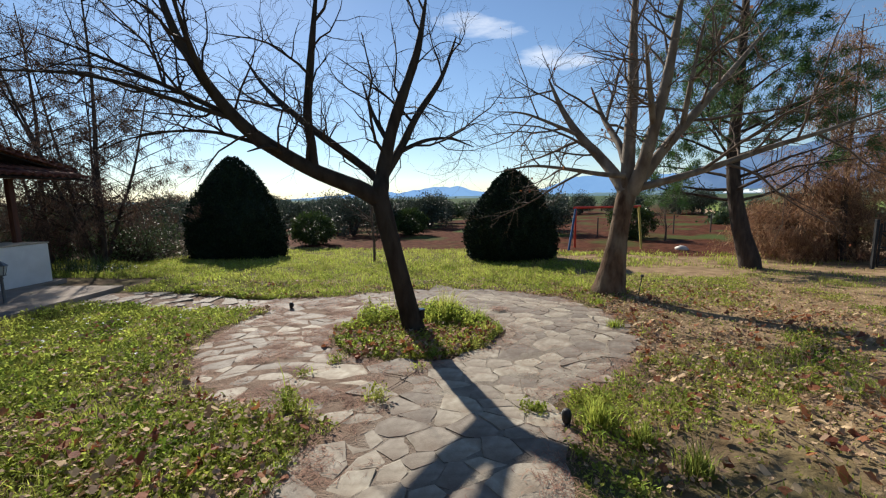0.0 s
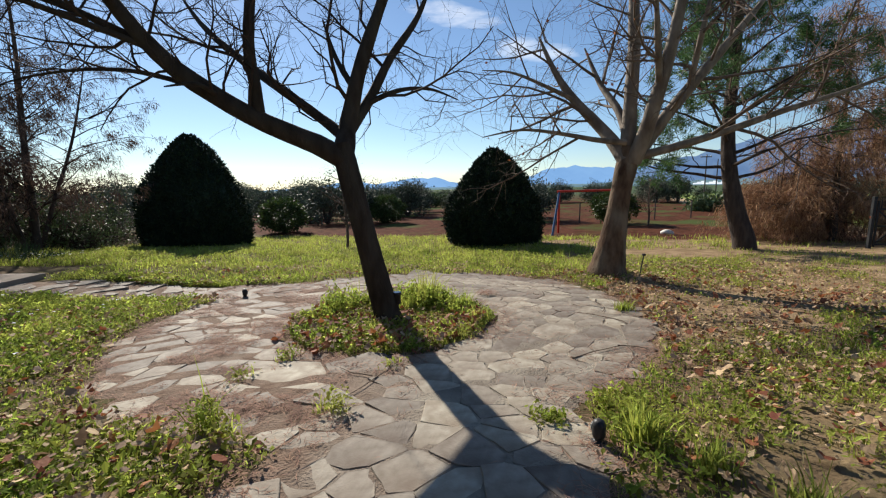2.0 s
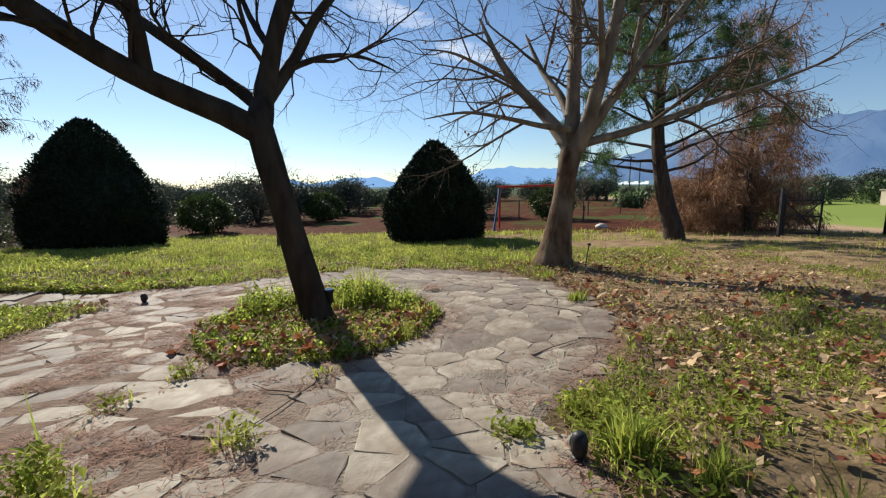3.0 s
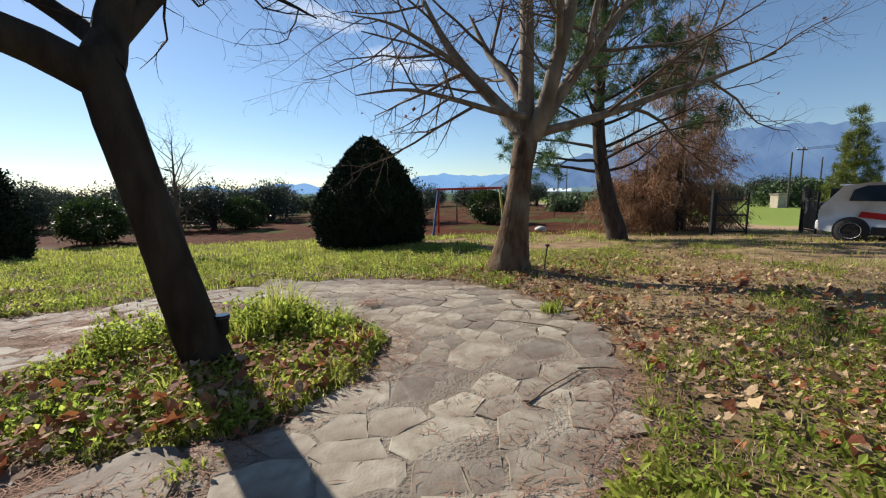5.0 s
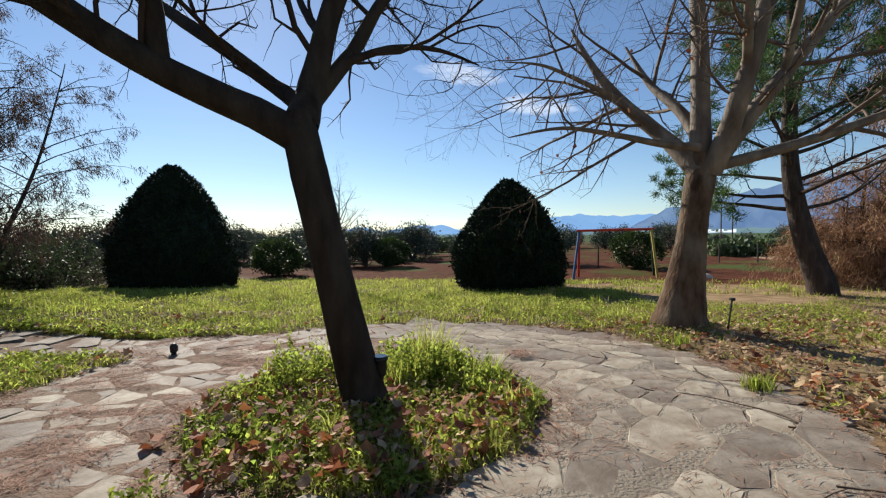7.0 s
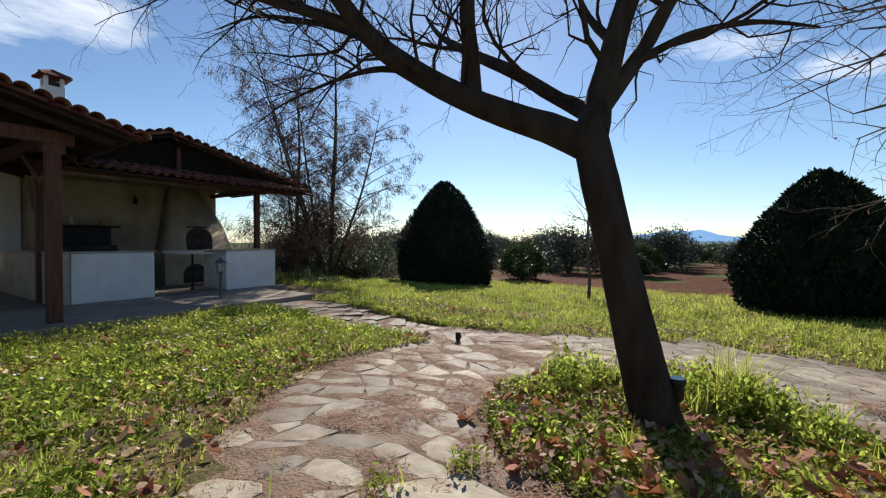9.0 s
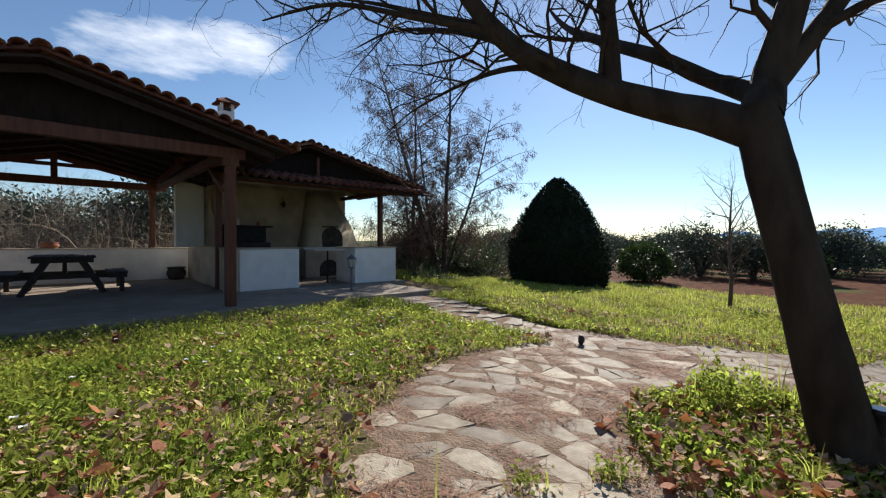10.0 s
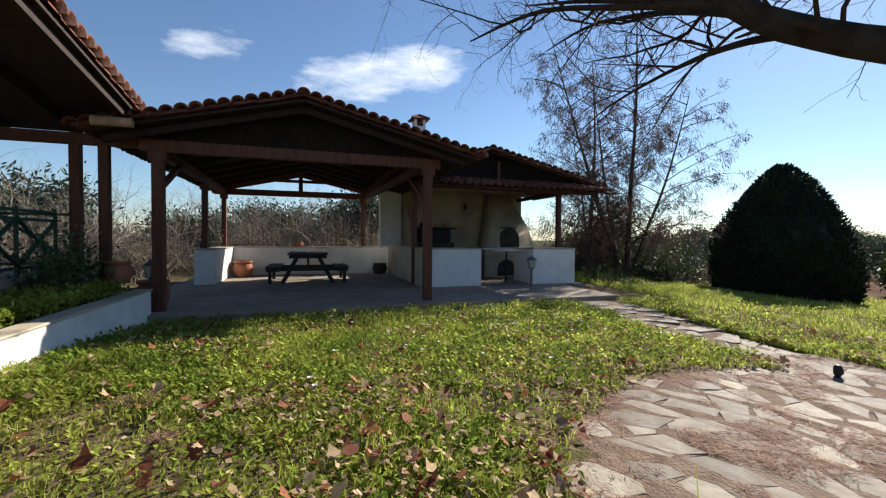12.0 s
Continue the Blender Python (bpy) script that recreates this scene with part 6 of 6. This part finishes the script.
for v in rock.verts:
    v.co *= 1 + 0.25 * noise.noise(v.co * 4)
    v.co.z *= 0.55
rock_ob = part("field_stone", rock, PALE_STONE, smooth=True)
rock_ob.location = (9.6, 14.4, lie1(9.6, 14.4) + 0.05)
tagged(rock_ob, "pale stone lying at the edge of the red field", "stone")
# these blocks glow in a painted hazy daylight colour
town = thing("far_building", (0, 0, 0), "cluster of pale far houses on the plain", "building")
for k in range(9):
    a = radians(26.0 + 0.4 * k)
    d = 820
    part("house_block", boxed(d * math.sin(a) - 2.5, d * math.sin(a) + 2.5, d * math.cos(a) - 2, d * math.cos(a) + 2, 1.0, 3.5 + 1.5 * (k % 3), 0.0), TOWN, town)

# ---- grass, weeds, litter ----


def vnoise(x, y, scale, seed):
    """Smooth value noise from 0 to 1."""
    g = np.random.default_rng(seed).random((64, 64))
    u, v = np.asarray(x) * scale + 500, np.asarray(y) * scale + 500
    i, j = np.floor(u).astype(int), np.floor(v).astype(int)
    a, b = u - i, v - j
    a, b = a * a * (3 - 2 * a), b * b * (3 - 2 * b)
    i, j = i % 64, j % 64
    i2, j2 = (i + 1) % 64, (j + 1) % 64
    return (g[i, j] * (1 - a) + g[i2, j] * a) * (1 - b) + (g[i, j2] * (1 - a) + g[i2, j2] * a) * b


def paved(x, y):
    """on_paving for many points."""
    d = CIRCLE[2] - np.hypot(x - CIRCLE[0], y - CIRCLE[1])
    walkway = np.where((x > -9.6) & (x < 0), 0.62 - np.abs(y - (2.68 + 0.155 * x)), -9)
    entry = np.where((y > -7.5) & (y < -2), 1.02 - np.abs(x - (0.92 + 0.05 * (y + 3.3))), -9)
    return np.minimum(np.maximum(np.maximum(d, walkway), entry), np.hypot(x - ISLAND[0], y - ISLAND[1]) - ISLAND[2])


PAV_INV = np.array(PAV.inverted())


def built(x, y):
    """Whether a point lies under the pavilion floor, the planter or the terrace."""
    u = PAV_INV[0, 0] * x + PAV_INV[0, 1] * y + PAV_INV[0, 3]
    w = PAV_INV[1, 0] * x + PAV_INV[1, 1] * y + PAV_INV[1, 3]
    return ((u > -5.8) & (u < 5.95) & (w > -0.5) & (w < 7.45)) | ((u < -4.75) & (w > -4.65) & (w < 0.4)) | ((u < -5.95) & (w < 0.4))


def lushness(x, y):
    """How thickly the grass stands: thick on the shaded lawn and the strip before the field, thin on the dry side."""
    left = smooth01(3.4, 2.2, x)
    strip = smooth01(3.4, 5.0, y) * smooth01(16.0, 14.6, y + 0.36 * x)
    patch = vnoise(x, y, 0.9, 3) * 0.6 + vnoise(x, y, 2.6, 4) * 0.4
    right = 0.08 + 0.8 * smooth01(0.46, 0.64, patch)
    f = np.where(x > 2.6, right, 0.30 + 0.70 * smooth01(0.36, 0.58, patch))
    f = np.where((y > 4.2) & (x < 3.5), 0.40 + 0.7 * smooth01(0.25, 0.7, patch), f)
    f = f * smooth01(16.6, 14.8, y + 0.36 * x)
    near_edge = np.abs(paved(x, y))
    f = np.where((x < 0) & (y < 0) & (near_edge < 0.35), f * 0.7, f)
    return np.clip(f, 0, 1)


def strew(rng, n, x0, x1, y0, y1, thick=lushness, margin=0.02):
    x, y = rng.uniform(x0, x1, n), rng.uniform(y0, y1, n)
    keep = (rng.random(n) < thick(x, y)) & (paved(x, y) + 0.05 * np.sin(7 * x + 5 * y) < -margin) & ~built(x, y)
    return x[keep], y[keep]


def blades(rng, x, y, high, wide, lean=0.45):
    """Bent two-piece blades."""
    n = len(x)
    z = lie(x, y)
    a = rng.uniform(0, 2 * math.pi, n)
    b = a + rng.normal(0, 1.2, n)
    h = high * rng.uniform(0.45, 1.25, n) * (0.15 + 1.2 * vnoise(x, y, 2.3, 41) ** 2 + 1.1 * vnoise(x, y, 6.0, 42) ** 2)
    ln = h * np.abs(rng.normal(0, lean, n))
    sx, sy = np.cos(a) * wide / 2, np.sin(a) * wide / 2
    dx, dy = np.cos(b) * ln, np.sin(b) * ln
    v = np.stack([np.stack([x - sx, y - sy, z - 0.01], 1), np.stack([x + sx, y + sy, z - 0.01], 1),
                  np.stack([x + dx * 0.4 + sx * 0.8, y + dy * 0.4 + sy * 0.8, z + h * 0.6], 1), np.stack([x + dx * 0.4 - sx * 0.8, y + dy * 0.4 - sy * 0.8, z + h * 0.6], 1),
                  np.stack([x + dx, y + dy, z + h * 0.95], 1)], axis=1).reshape(-1, 3)
    k = np.arange(n)[:, None] * 5
    return v, [*map(tuple, (k + np.array([0, 1, 2, 3])).tolist()), *map(tuple, (k + np.array([3, 2, 4])).tolist())]


def rosettes(rng, x, y, size, high, leaves=6):
    """Low broad-leaved weeds: small folded leaves round a stalk."""
    n = len(x) * leaves
    x, y = np.repeat(x, leaves), np.repeat(y, leaves)
    s = size * rng.uniform(0.5, 1.4, n)
    a = rng.uniform(0, 2 * math.pi, n)
    z0 = lie(x, y) + high * rng.uniform(0.1, 1.0, n)
    x, y = x + rng.normal(0, size * 0.9, n), y + rng.normal(0, size * 0.9, n)
    up = rng.uniform(-0.5, 1.6, n)
    dx, dy = np.cos(a), np.sin(a)
    v = np.stack([np.stack([x, y, z0], 1), np.stack([x + dx * s * 0.55 - dy * s * 0.33, y + dy * s * 0.55 + dx * s * 0.33, z0 + up * s * 0.5], 1),
                  np.stack([x + dx * s, y + dy * s, z0 + up * s * 0.7], 1), np.stack([x + dx * s * 0.55 + dy * s * 0.33, y + dy * s * 0.55 - dx * s * 0.33, z0 + up * s * 0.5], 1)], axis=1).reshape(-1, 3)
    return v, np.arange(n * 4).reshape(-1, 4).tolist()


def stuff(name, pieces, material, label, category):
    vs, fs, k = [], [], 0
    for v, f in pieces:
        vs.append(np.asarray(v))
        fs += [tuple(i + k for i in face) for face in f]
        k += len(v)
    ob = raw(name, np.concatenate(vs).tolist(), fs, material)
    return tagged(ob, label, category, kind="stuff")


rng = np.random.default_rng(21)


def island_thick(x, y):
    d = np.hypot(x - ISLAND[0], y - ISLAND[1])
    return np.where(d < ISLAND[2] * 0.97, 0.05 + 0.8 * smooth01(0.50, 0.72, vnoise(x, y, 3.2, 8) * 0.6 + 0.4 * np.hypot(x - ISLAND[0], y - ISLAND[1]) / ISLAND[2]), 0) * np.where(np.hypot(x, y) < 0.2, 0, 1)


def island_back(x, y):
    a, b = np.hypot((x + 0.55) / 0.5, (y - 0.45) / 0.35), np.hypot((x - 0.45) / 0.65, (y - 0.75) / 0.4)
    return np.clip(1.25 - np.minimum(a, b), 0, 1) * smooth01(0.3, 0.6, vnoise(x, y, 5.0, 9))


near = strew(rng, 190000, -6.5, 2.4, -6.6, 3.3)
lawn = strew(rng, 44000, -7.6, -3.0, -7.5, 3.2)
right = strew(rng, 100000, 2.2, 9.5, -6.5, 6.5)
strip_a = strew(rng, 60000, -12.5, 4.5, 3.2, 8.5)
strip_b = strew(rng, 50000, -14.5, 11.5, 8.0, 17.5)
far_left = strew(rng, 9000, -17.0, -10.0, 3.4, 9.0)
edge_r = strew(rng, 9000, 7.5, 15.0, 2.0, 9.0)
isl = strew(rng, 11000, -1.2, 1.4, -1.3, 1.3, island_thick, -0.2)
isl2 = strew(rng, 9000, -1.2, 1.3, 0.0, 1.3, island_back, -0.2)
stuff("grass", [blades(rng, *near, 0.085, 0.009), blades(rng, *lawn, 0.10, 0.010), blades(rng, *strip_a, 0.12, 0.014),
                blades(rng, *strip_b, 0.13, 0.022), blades(rng, *far_left, 0.14, 0.02), blades(rng, *isl, 0.15, 0.008, 0.8), blades(rng, *isl2, 0.34, 0.012, 0.5),
                blades(rng, *[c[::2] for c in right], 0.075, 0.009), blades(rng, *edge_r, 0.08, 0.015)],
      GRASS, "bright green uneven lawn grass", "grass")
stuff("dry_grass", [blades(rng, *[c[1::2] for c in right], 0.06, 0.007, 0.9), blades(rng, *[c[::5] for c in near], 0.08, 0.006, 1.0),
                    blades(rng, *[c[::3] for c in strip_b], 0.14, 0.016, 0.6), blades(rng, *[c[::4] for c in strip_a], 0.13, 0.010, 0.6),
                    blades(rng, *[c[::7] for c in isl], 0.09, 0.006, 1.0), blades(rng, *[c[::2] for c in edge_r], 0.07, 0.012, 0.8)],
      STRAW, "thin straw-coloured dry grass", "grass")
w_near = strew(rng, 34000, -6.5, 2.4, -6.6, 3.3)
w_lawn = strew(rng, 12000, -7.6, -3.0, -7.5, 3.2)
w_right = strew(rng, 16000, 2.2, 8.0, -6.0, 5.5)
w_strip = strew(rng, 12000, -12.5, 4.5, 3.2, 10.0)
w_isl = strew(rng, 1200, -1.2, 1.4, -1.3, 1.3, island_thick, -0.2)
stuff("weeds", [rosettes(rng, *w_near, 0.040, 0.10), rosettes(rng, *w_lawn, 0.044, 0.12), rosettes(rng, *w_right, 0.034, 0.06),
                rosettes(rng, *w_strip, 0.04, 0.11, 5), rosettes(rng, *w_isl, 0.028, 0.06), rosettes(rng, *[c[::5] for c in isl2], 0.03, 0.30)],
      WEED, "low broad-leaved green weeds in the lawn", "weeds")


def leafy_clump(x, y, spread, high, stems, seed, label):
    """Upright weed stems, each set with small leaves all the way up."""
    r = np.random.default_rng(seed)
    t = thing("weed_clump", (x, y, lie1(x, y)), label, "weed", group="leafy weed clumps")
    st, at, ways = Tubes(), [], []
    for _ in range(stems):
        a, d = r.uniform(0, 2 * math.pi), spread * math.sqrt(r.random())
        h = high * r.uniform(0.45, 1.1) * (1.15 - 0.5 * d / spread)
        p = wander(r, (d * math.cos(a), d * math.sin(a), -0.02), (0.3 * math.cos(a), 0.3 * math.sin(a), 1), h, 7, 0.10, 0.02)
        st.add(p, np.linspace(0.0035, 0.0015, 7), 3)
        for k in range(1, 7):
            at.append(p[k])
            ways.append((0, 0, 0.5))
    st.make("stem", WEED, t)["kind"] = "stuff"
    raw("leaf", *leaf_cloud(r, at, ways, 0.045, 5, 0.018, 0.28), WEED, t)["kind"] = "stuff"
    return t


for k, (x, y, sp, h, n) in enumerate(((-0.78, 0.62, 0.24, 0.42, 70), (-0.45, 0.75, 0.18, 0.30, 36), (0.38, 0.72, 0.26, 0.42, 70), (0.72, 0.60, 0.24, 0.36, 60), (0.15, 0.95, 0.22, 0.38, 46), (1.0, 0.35, 0.18, 0.22, 36), (-1.0, 0.15, 0.2, 0.24, 36), (-0.55, -0.75, 0.18, 0.16, 30), (0.75, -0.5, 0.2, 0.16, 34))):
    leafy_clump(x, y, sp, h, n, 300 + k, "upright leafy green weeds on the tree island")


def tuft(x, y, high, count, seed, label, leafy=0):
    r = np.random.default_rng(seed)
    px, py = x + r.normal(0, 0.05, count), y + r.normal(0, 0.05, count)
    v, f = blades(r, px, py, high, 0.010, 0.5)
    t = thing("weed_tuft", (0, 0, 0), label, "weed", group="weeds in the joints")
    raw("blade", v.tolist(), f, GRASS, t)["kind"] = "stuff"
    if leafy:
        v, f = rosettes(r, px[:leafy], py[:leafy], 0.035, high * 0.9, 7)
        raw("leaf", v.tolist(), f, WEED, t)["kind"] = "stuff"


for k, (x, y, h, c, lf) in enumerate(((-0.72, -1.30, 0.13, 40, 14), (-0.92, -1.78, 0.11, 34, 10), (0.16, -2.28, 0.17, 46, 16), (-0.62, -2.62, 0.26, 60, 40), (-0.40, -2.78, 0.18, 40, 22),
                                       (1.72, -2.36, 0.07, 30, 26), (2.25, -2.62, 0.22, 160, 0), (2.5, -2.85, 0.2, 150, 0), (3.15, 0.55, 0.18, 120, 0), (3.25, 2.1, 0.16, 110, 0), (2.75, -3.2, 0.2, 150, 0), (0.42, -1.45, 0.10, 26, 6))):
    tuft(x, y, h, c, 100 + k, "green weed tuft growing in a paving joint" if on_paving(x, y) > 0 else "thick green grass tuft beside the paving", lf)


def fallen_leaves(rng, x, y, size):
    """Curled lobed leaves."""
    n = len(x)
    z = lie(x, y) + np.where(paved(x, y) > 0, 0.04, rng.uniform(0.015, 0.075, n) + 0.05 * smooth01(2.2, 1.4, x))
    shape = [(0, 0), (0.22, -0.24), (0.55, -0.50), (0.72, -0.26), (1.0, 0.0), (0.72, 0.26), (0.55, 0.50), (0.22, 0.24)]
    s = size * rng.uniform(0.45, 1.25, n)
    a = rng.uniform(0, 2 * math.pi, n)
    tx, ty = rng.normal(0, 0.4, n), rng.normal(0, 0.4, n)
    curl = rng.uniform(0.4, 1.9, n) * rng.choice([1, 1, -0.6], n)
    vs = []
    for u, v in shape:
        px, py = (u - 0.5) * s, v * s
        vs.append(np.stack([x + px * np.cos(a) - py * np.sin(a), y + px * np.sin(a) + py * np.cos(a), z + tx * px + ty * py + curl * (py * py / s * 1.4 + px * px / s * 0.6)], 1))
    v = np.stack(vs, axis=1).reshape(-1, 3)
    k = np.arange(n)[:, None] * 8
    f = []
    for tri in ((0, 1, 7), (1, 2, 3), (1, 3, 4), (1, 4, 7), (7, 4, 5), (7, 5, 6)):
        f += (k + np.array(tri)).tolist()
    return v, f


def leaf_thick(x, y):
    patch = smooth01(0.42, 0.72, vnoise(x, y, 1.5, 12))
    rgt = smooth01(2.4, 3.2, x) * (0.35 + 0.65 * patch)
    lft = smooth01(2.4, 0.1, np.abs(paved(x, y) + 0.45)) * smooth01(0.5, -0.5, x) * smooth01(1.2, -0.3, y) * (0.45 + 0.55 * patch)
    isl_ = np.where(np.hypot(x - ISLAND[0], y - ISLAND[1]) < 1.25, 0.75 + 0.25 * patch, 0) * smooth01(0.8, 0.1, y)
    lawn_ = 0.85 * patch + 0.06
    return np.clip(np.maximum.reduce([rgt, lft, isl_, lawn_]), 0, 1)


big = strew(rng, 12000, -6.5, 7.5, -6.5, 5.0, leaf_thick, -0.05)
fine = strew(rng, 34000, -4.5, 8.5, -6.5, 5.0, leaf_thick, -0.05)
stuff("fallen_leaves", [fallen_leaves(rng, *big, 0.072), fallen_leaves(rng, *fine, 0.038)], LEAF_DRY, "dry light brown fallen plane leaves", "leaves")
red = strew(rng, 5000, -6.0, 7.0, -6.0, 4.0, leaf_thick, -0.05)
red_isl = strew(rng, 420, -1.2, 1.3, -1.2, 0.9, leaf_thick, -0.2)
stuff("fallen_leaves", [fallen_leaves(rng, *red, 0.085), fallen_leaves(rng, *red_isl, 0.095)], LEAF_RED, "curled red-brown fallen leaves", "leaves")


def litter(rng, n, thick, z_off, length, margin):
    """Loose dead needles and bits of stalk lying flat."""
    x, y = rng.uniform(-4.0, 3.6, n), rng.uniform(-6.6, 3.6, n)
    keep = rng.random(n) < thick(x, y)
    x, y = x[keep], y[keep]
    n = len(x)
    a, ln = rng.uniform(0, math.pi, n), length * rng.uniform(0.4, 1.2, n)
    z = lie(x, y) + z_off + rng.uniform(0, 0.012, n)
    dx, dy, w = np.cos(a) * ln / 2, np.sin(a) * ln / 2, 0.0028
    nx_, ny_ = -np.sin(a) * w, np.cos(a) * w
    bow = rng.normal(0, 0.18, n) * ln
    bx, by = -np.sin(a) * bow, np.cos(a) * bow
    v = np.stack([np.stack([x - dx, y - dy, z], 1), np.stack([x + bx + nx_, y + by + ny_, z + 0.003], 1), np.stack([x + dx, y + dy, z + 0.002], 1), np.stack([x + bx - nx_, y + by - ny_, z + 0.003], 1)], axis=1).reshape(-1, 3)
    return v, np.arange(n * 4).reshape(-1, 4).tolist()


def litter_thick(x, y):
    p = paved(x, y)
    patch = smooth01(0.40, 0.62, vnoise(x, y, 1.8, 31) * 0.55 + vnoise(x, y, 4.5, 32) * 0.45)
    side = 0.10 + 0.9 * smooth01(0.9, -0.5, x) * smooth01(3.2, 1.6, y)
    rim = smooth01(0.45, 0.0, np.abs(p))
    return np.where(p > -0.35, np.clip(patch * side + 0.55 * rim * (0.3 + patch), 0, 1), 0)


SPOTS = ((1.3, 1.6, 0.17), (-2.71, -4.35, 0.14), (-2.81, -5.12, 0.15), (-2.21, -4.73, 0.09), (-1.36, -3.71, 0.16))


def spot_thick(x, y):
    f = np.zeros_like(x)
    for a, b, r in SPOTS:
        f = np.maximum(f, np.clip(1.3 - np.hypot(x - a, y - b) / r, 0, 1))
    return f


stuff("dry_clippings", [litter(rng, 420000, spot_thick, 0.05, 0.09, 0), litter(rng, 200000, spot_thick, 0.075, 0.08, 0)], LITTER, "small brown heaps of dry clippings", "clippings")
stuff("needle_litter", [litter(rng, 190000, litter_thick, 0.020, 0.11, 0)], LITTER, "reddish brown dead needles strewn over the paving", "litter")

sticks = Tubes()
for k in range(34):
    if k < 24:
        x, y = rng.uniform(2.6, 5.5), rng.uniform(-3.5, 2.0)
    else:
        x, y = rng.uniform(-3.5, 3.4), rng.uniform(-3.5, 3.0)
    p = wander(rng, (x, y, lie1(x, y) + 0.045), (*rng.normal(0, 1, 2), 0), rng.uniform(0.2, 0.9), 7, 0.22, 0)
    p[:, 2] = lie(p[:, 0], p[:, 1]) + 0.03
    sticks.add(p, np.linspace(0.007, 0.003, 7), 4)
tagged(sticks.make("fallen_twigs", TWIG_PALE), "thin fallen twigs on grass and paving", "twigs", kind="stuff")


def blossoms(x, y, high, size, material, label):
    r = np.random.default_rng(77)
    n = len(x)
    z = lie(x, y) + high * r.uniform(0.6, 1.1, n)
    vs, fs = [], []
    for k in range(n):
        b = len(vs)
        vs.append((x[k], y[k], z[k]))
        for j in range(6):
            a = j * math.pi / 3 + k
            vs.append((x[k] + size * math.cos(a), y[k] + size * math.sin(a), z[k] + size * 0.4 * (j % 2)))
        fs += [(b, b + 1 + j, b + 1 + (j + 1) % 6) for j in range(6)]
    tagged(raw("wild_flowers", vs, fs, material), label, "flowers", kind="stuff")


fx, fy = strew(rng, 420, -12.5, 3.0, 3.5, 9.5)
blossoms(fx, fy, 0.15, 0.018, FLOWER_Y, "tiny yellow wild flowers in the long grass")
fx, fy = rng.uniform(-12.2, -9.5, 60), rng.uniform(3.9, 5.3, 60)
gx2, gy2 = strew(rng, 90, -7.0, -2.5, -4.0, 2.5)
blossoms(np.r_[fx, gx2], np.r_[fy, gy2], 0.22, 0.022, FLOWER, "small white wild flowers in the grass")
# long leaves of bulbs at the corner of the low wall
bulbs = thing("bulb_clump", (0, 0, 0), "clump of long green bulb leaves by the low wall", "plant")
v, f = blades(rng, rng.uniform(-12.4, -10.6, 500), rng.uniform(4.0, 5.4, 500), 0.42, 0.02, 0.5)
raw("leaf", v.tolist(), f, SHRUB, bulbs)["kind"] = "stuff"
# planter plants: local greenery in the raised bed
planted = thing("bedding_plants", PAV, "fresh yellow-green low plants in the raised bed", "plants")
px, py = rng.uniform(-5.95, -5.02, 2200), rng.uniform(-4.3, -0.5, 2200)
r_l = leaf_cloud(rng, np.stack([px, py, 0.40 + rng.uniform(0, 0.16, 2200)], 1), [(0, 0, 0.6)] * 2200, 0.05, 5, 0.025, 0.38)
raw("foliage", *r_l, WEED, planted)
ivy = thing("climbing_shrub", PAV, "dark leafy climber growing through the railing", "shrub")
pts = np.stack([rng.normal(-5.75, 0.16, 420), rng.uniform(-1.3, 0.1, 420), 0.42 + np.abs(rng.normal(0, 0.32, 420))], 1)
raw("foliage", *leaf_cloud(rng, pts, [(0, 0, 0.3)] * 420, 0.07, 6, 0.06, 0.35), SHRUB, ivy)

# ---- laid pieces ----
for parent, m in LATER:
    ob = new("tile", TILE_ME)
    ob.parent = parent
    ob.matrix_basis = m
rng_s = np.random.default_rng(3)
rest_v, rest_f, laid = [], [], 0
for c, poly in sorted(stone_cells(), key=lambda s: math.hypot(s[0][0] - 0.3, s[0][1] + 1.4)):
    sunk = float(smooth01(0.9, -0.4, np.array(c[0])) * smooth01(3.0, 1.8, np.array(c[1]))) * (0.4 + 0.6 * rng_s.random())
    if sunk > 0.3 and rng_s.random() < 0.10:
        continue
    made = flagstone_mesh(c, poly, rng_s, sunk)
    if not made:
        continue
    c, vs, fs = made
    z = lie1(c[0], c[1])
    if laid < 300:
        ob = raw("flagstone", vs, fs, STONE, paving)
        ob.location = (c[0], c[1], z)
        laid += 1
    else:
        k = len(rest_v)
        rest_v += [(x + c[0], y + c[1], zz + z) for x, y, zz in vs]
        rest_f += [tuple(i + k for i in f) for f in fs]
if rest_v:
    raw("flagstone_rest", rest_v, rest_f, STONE, paving)["kind"] = "stuff"
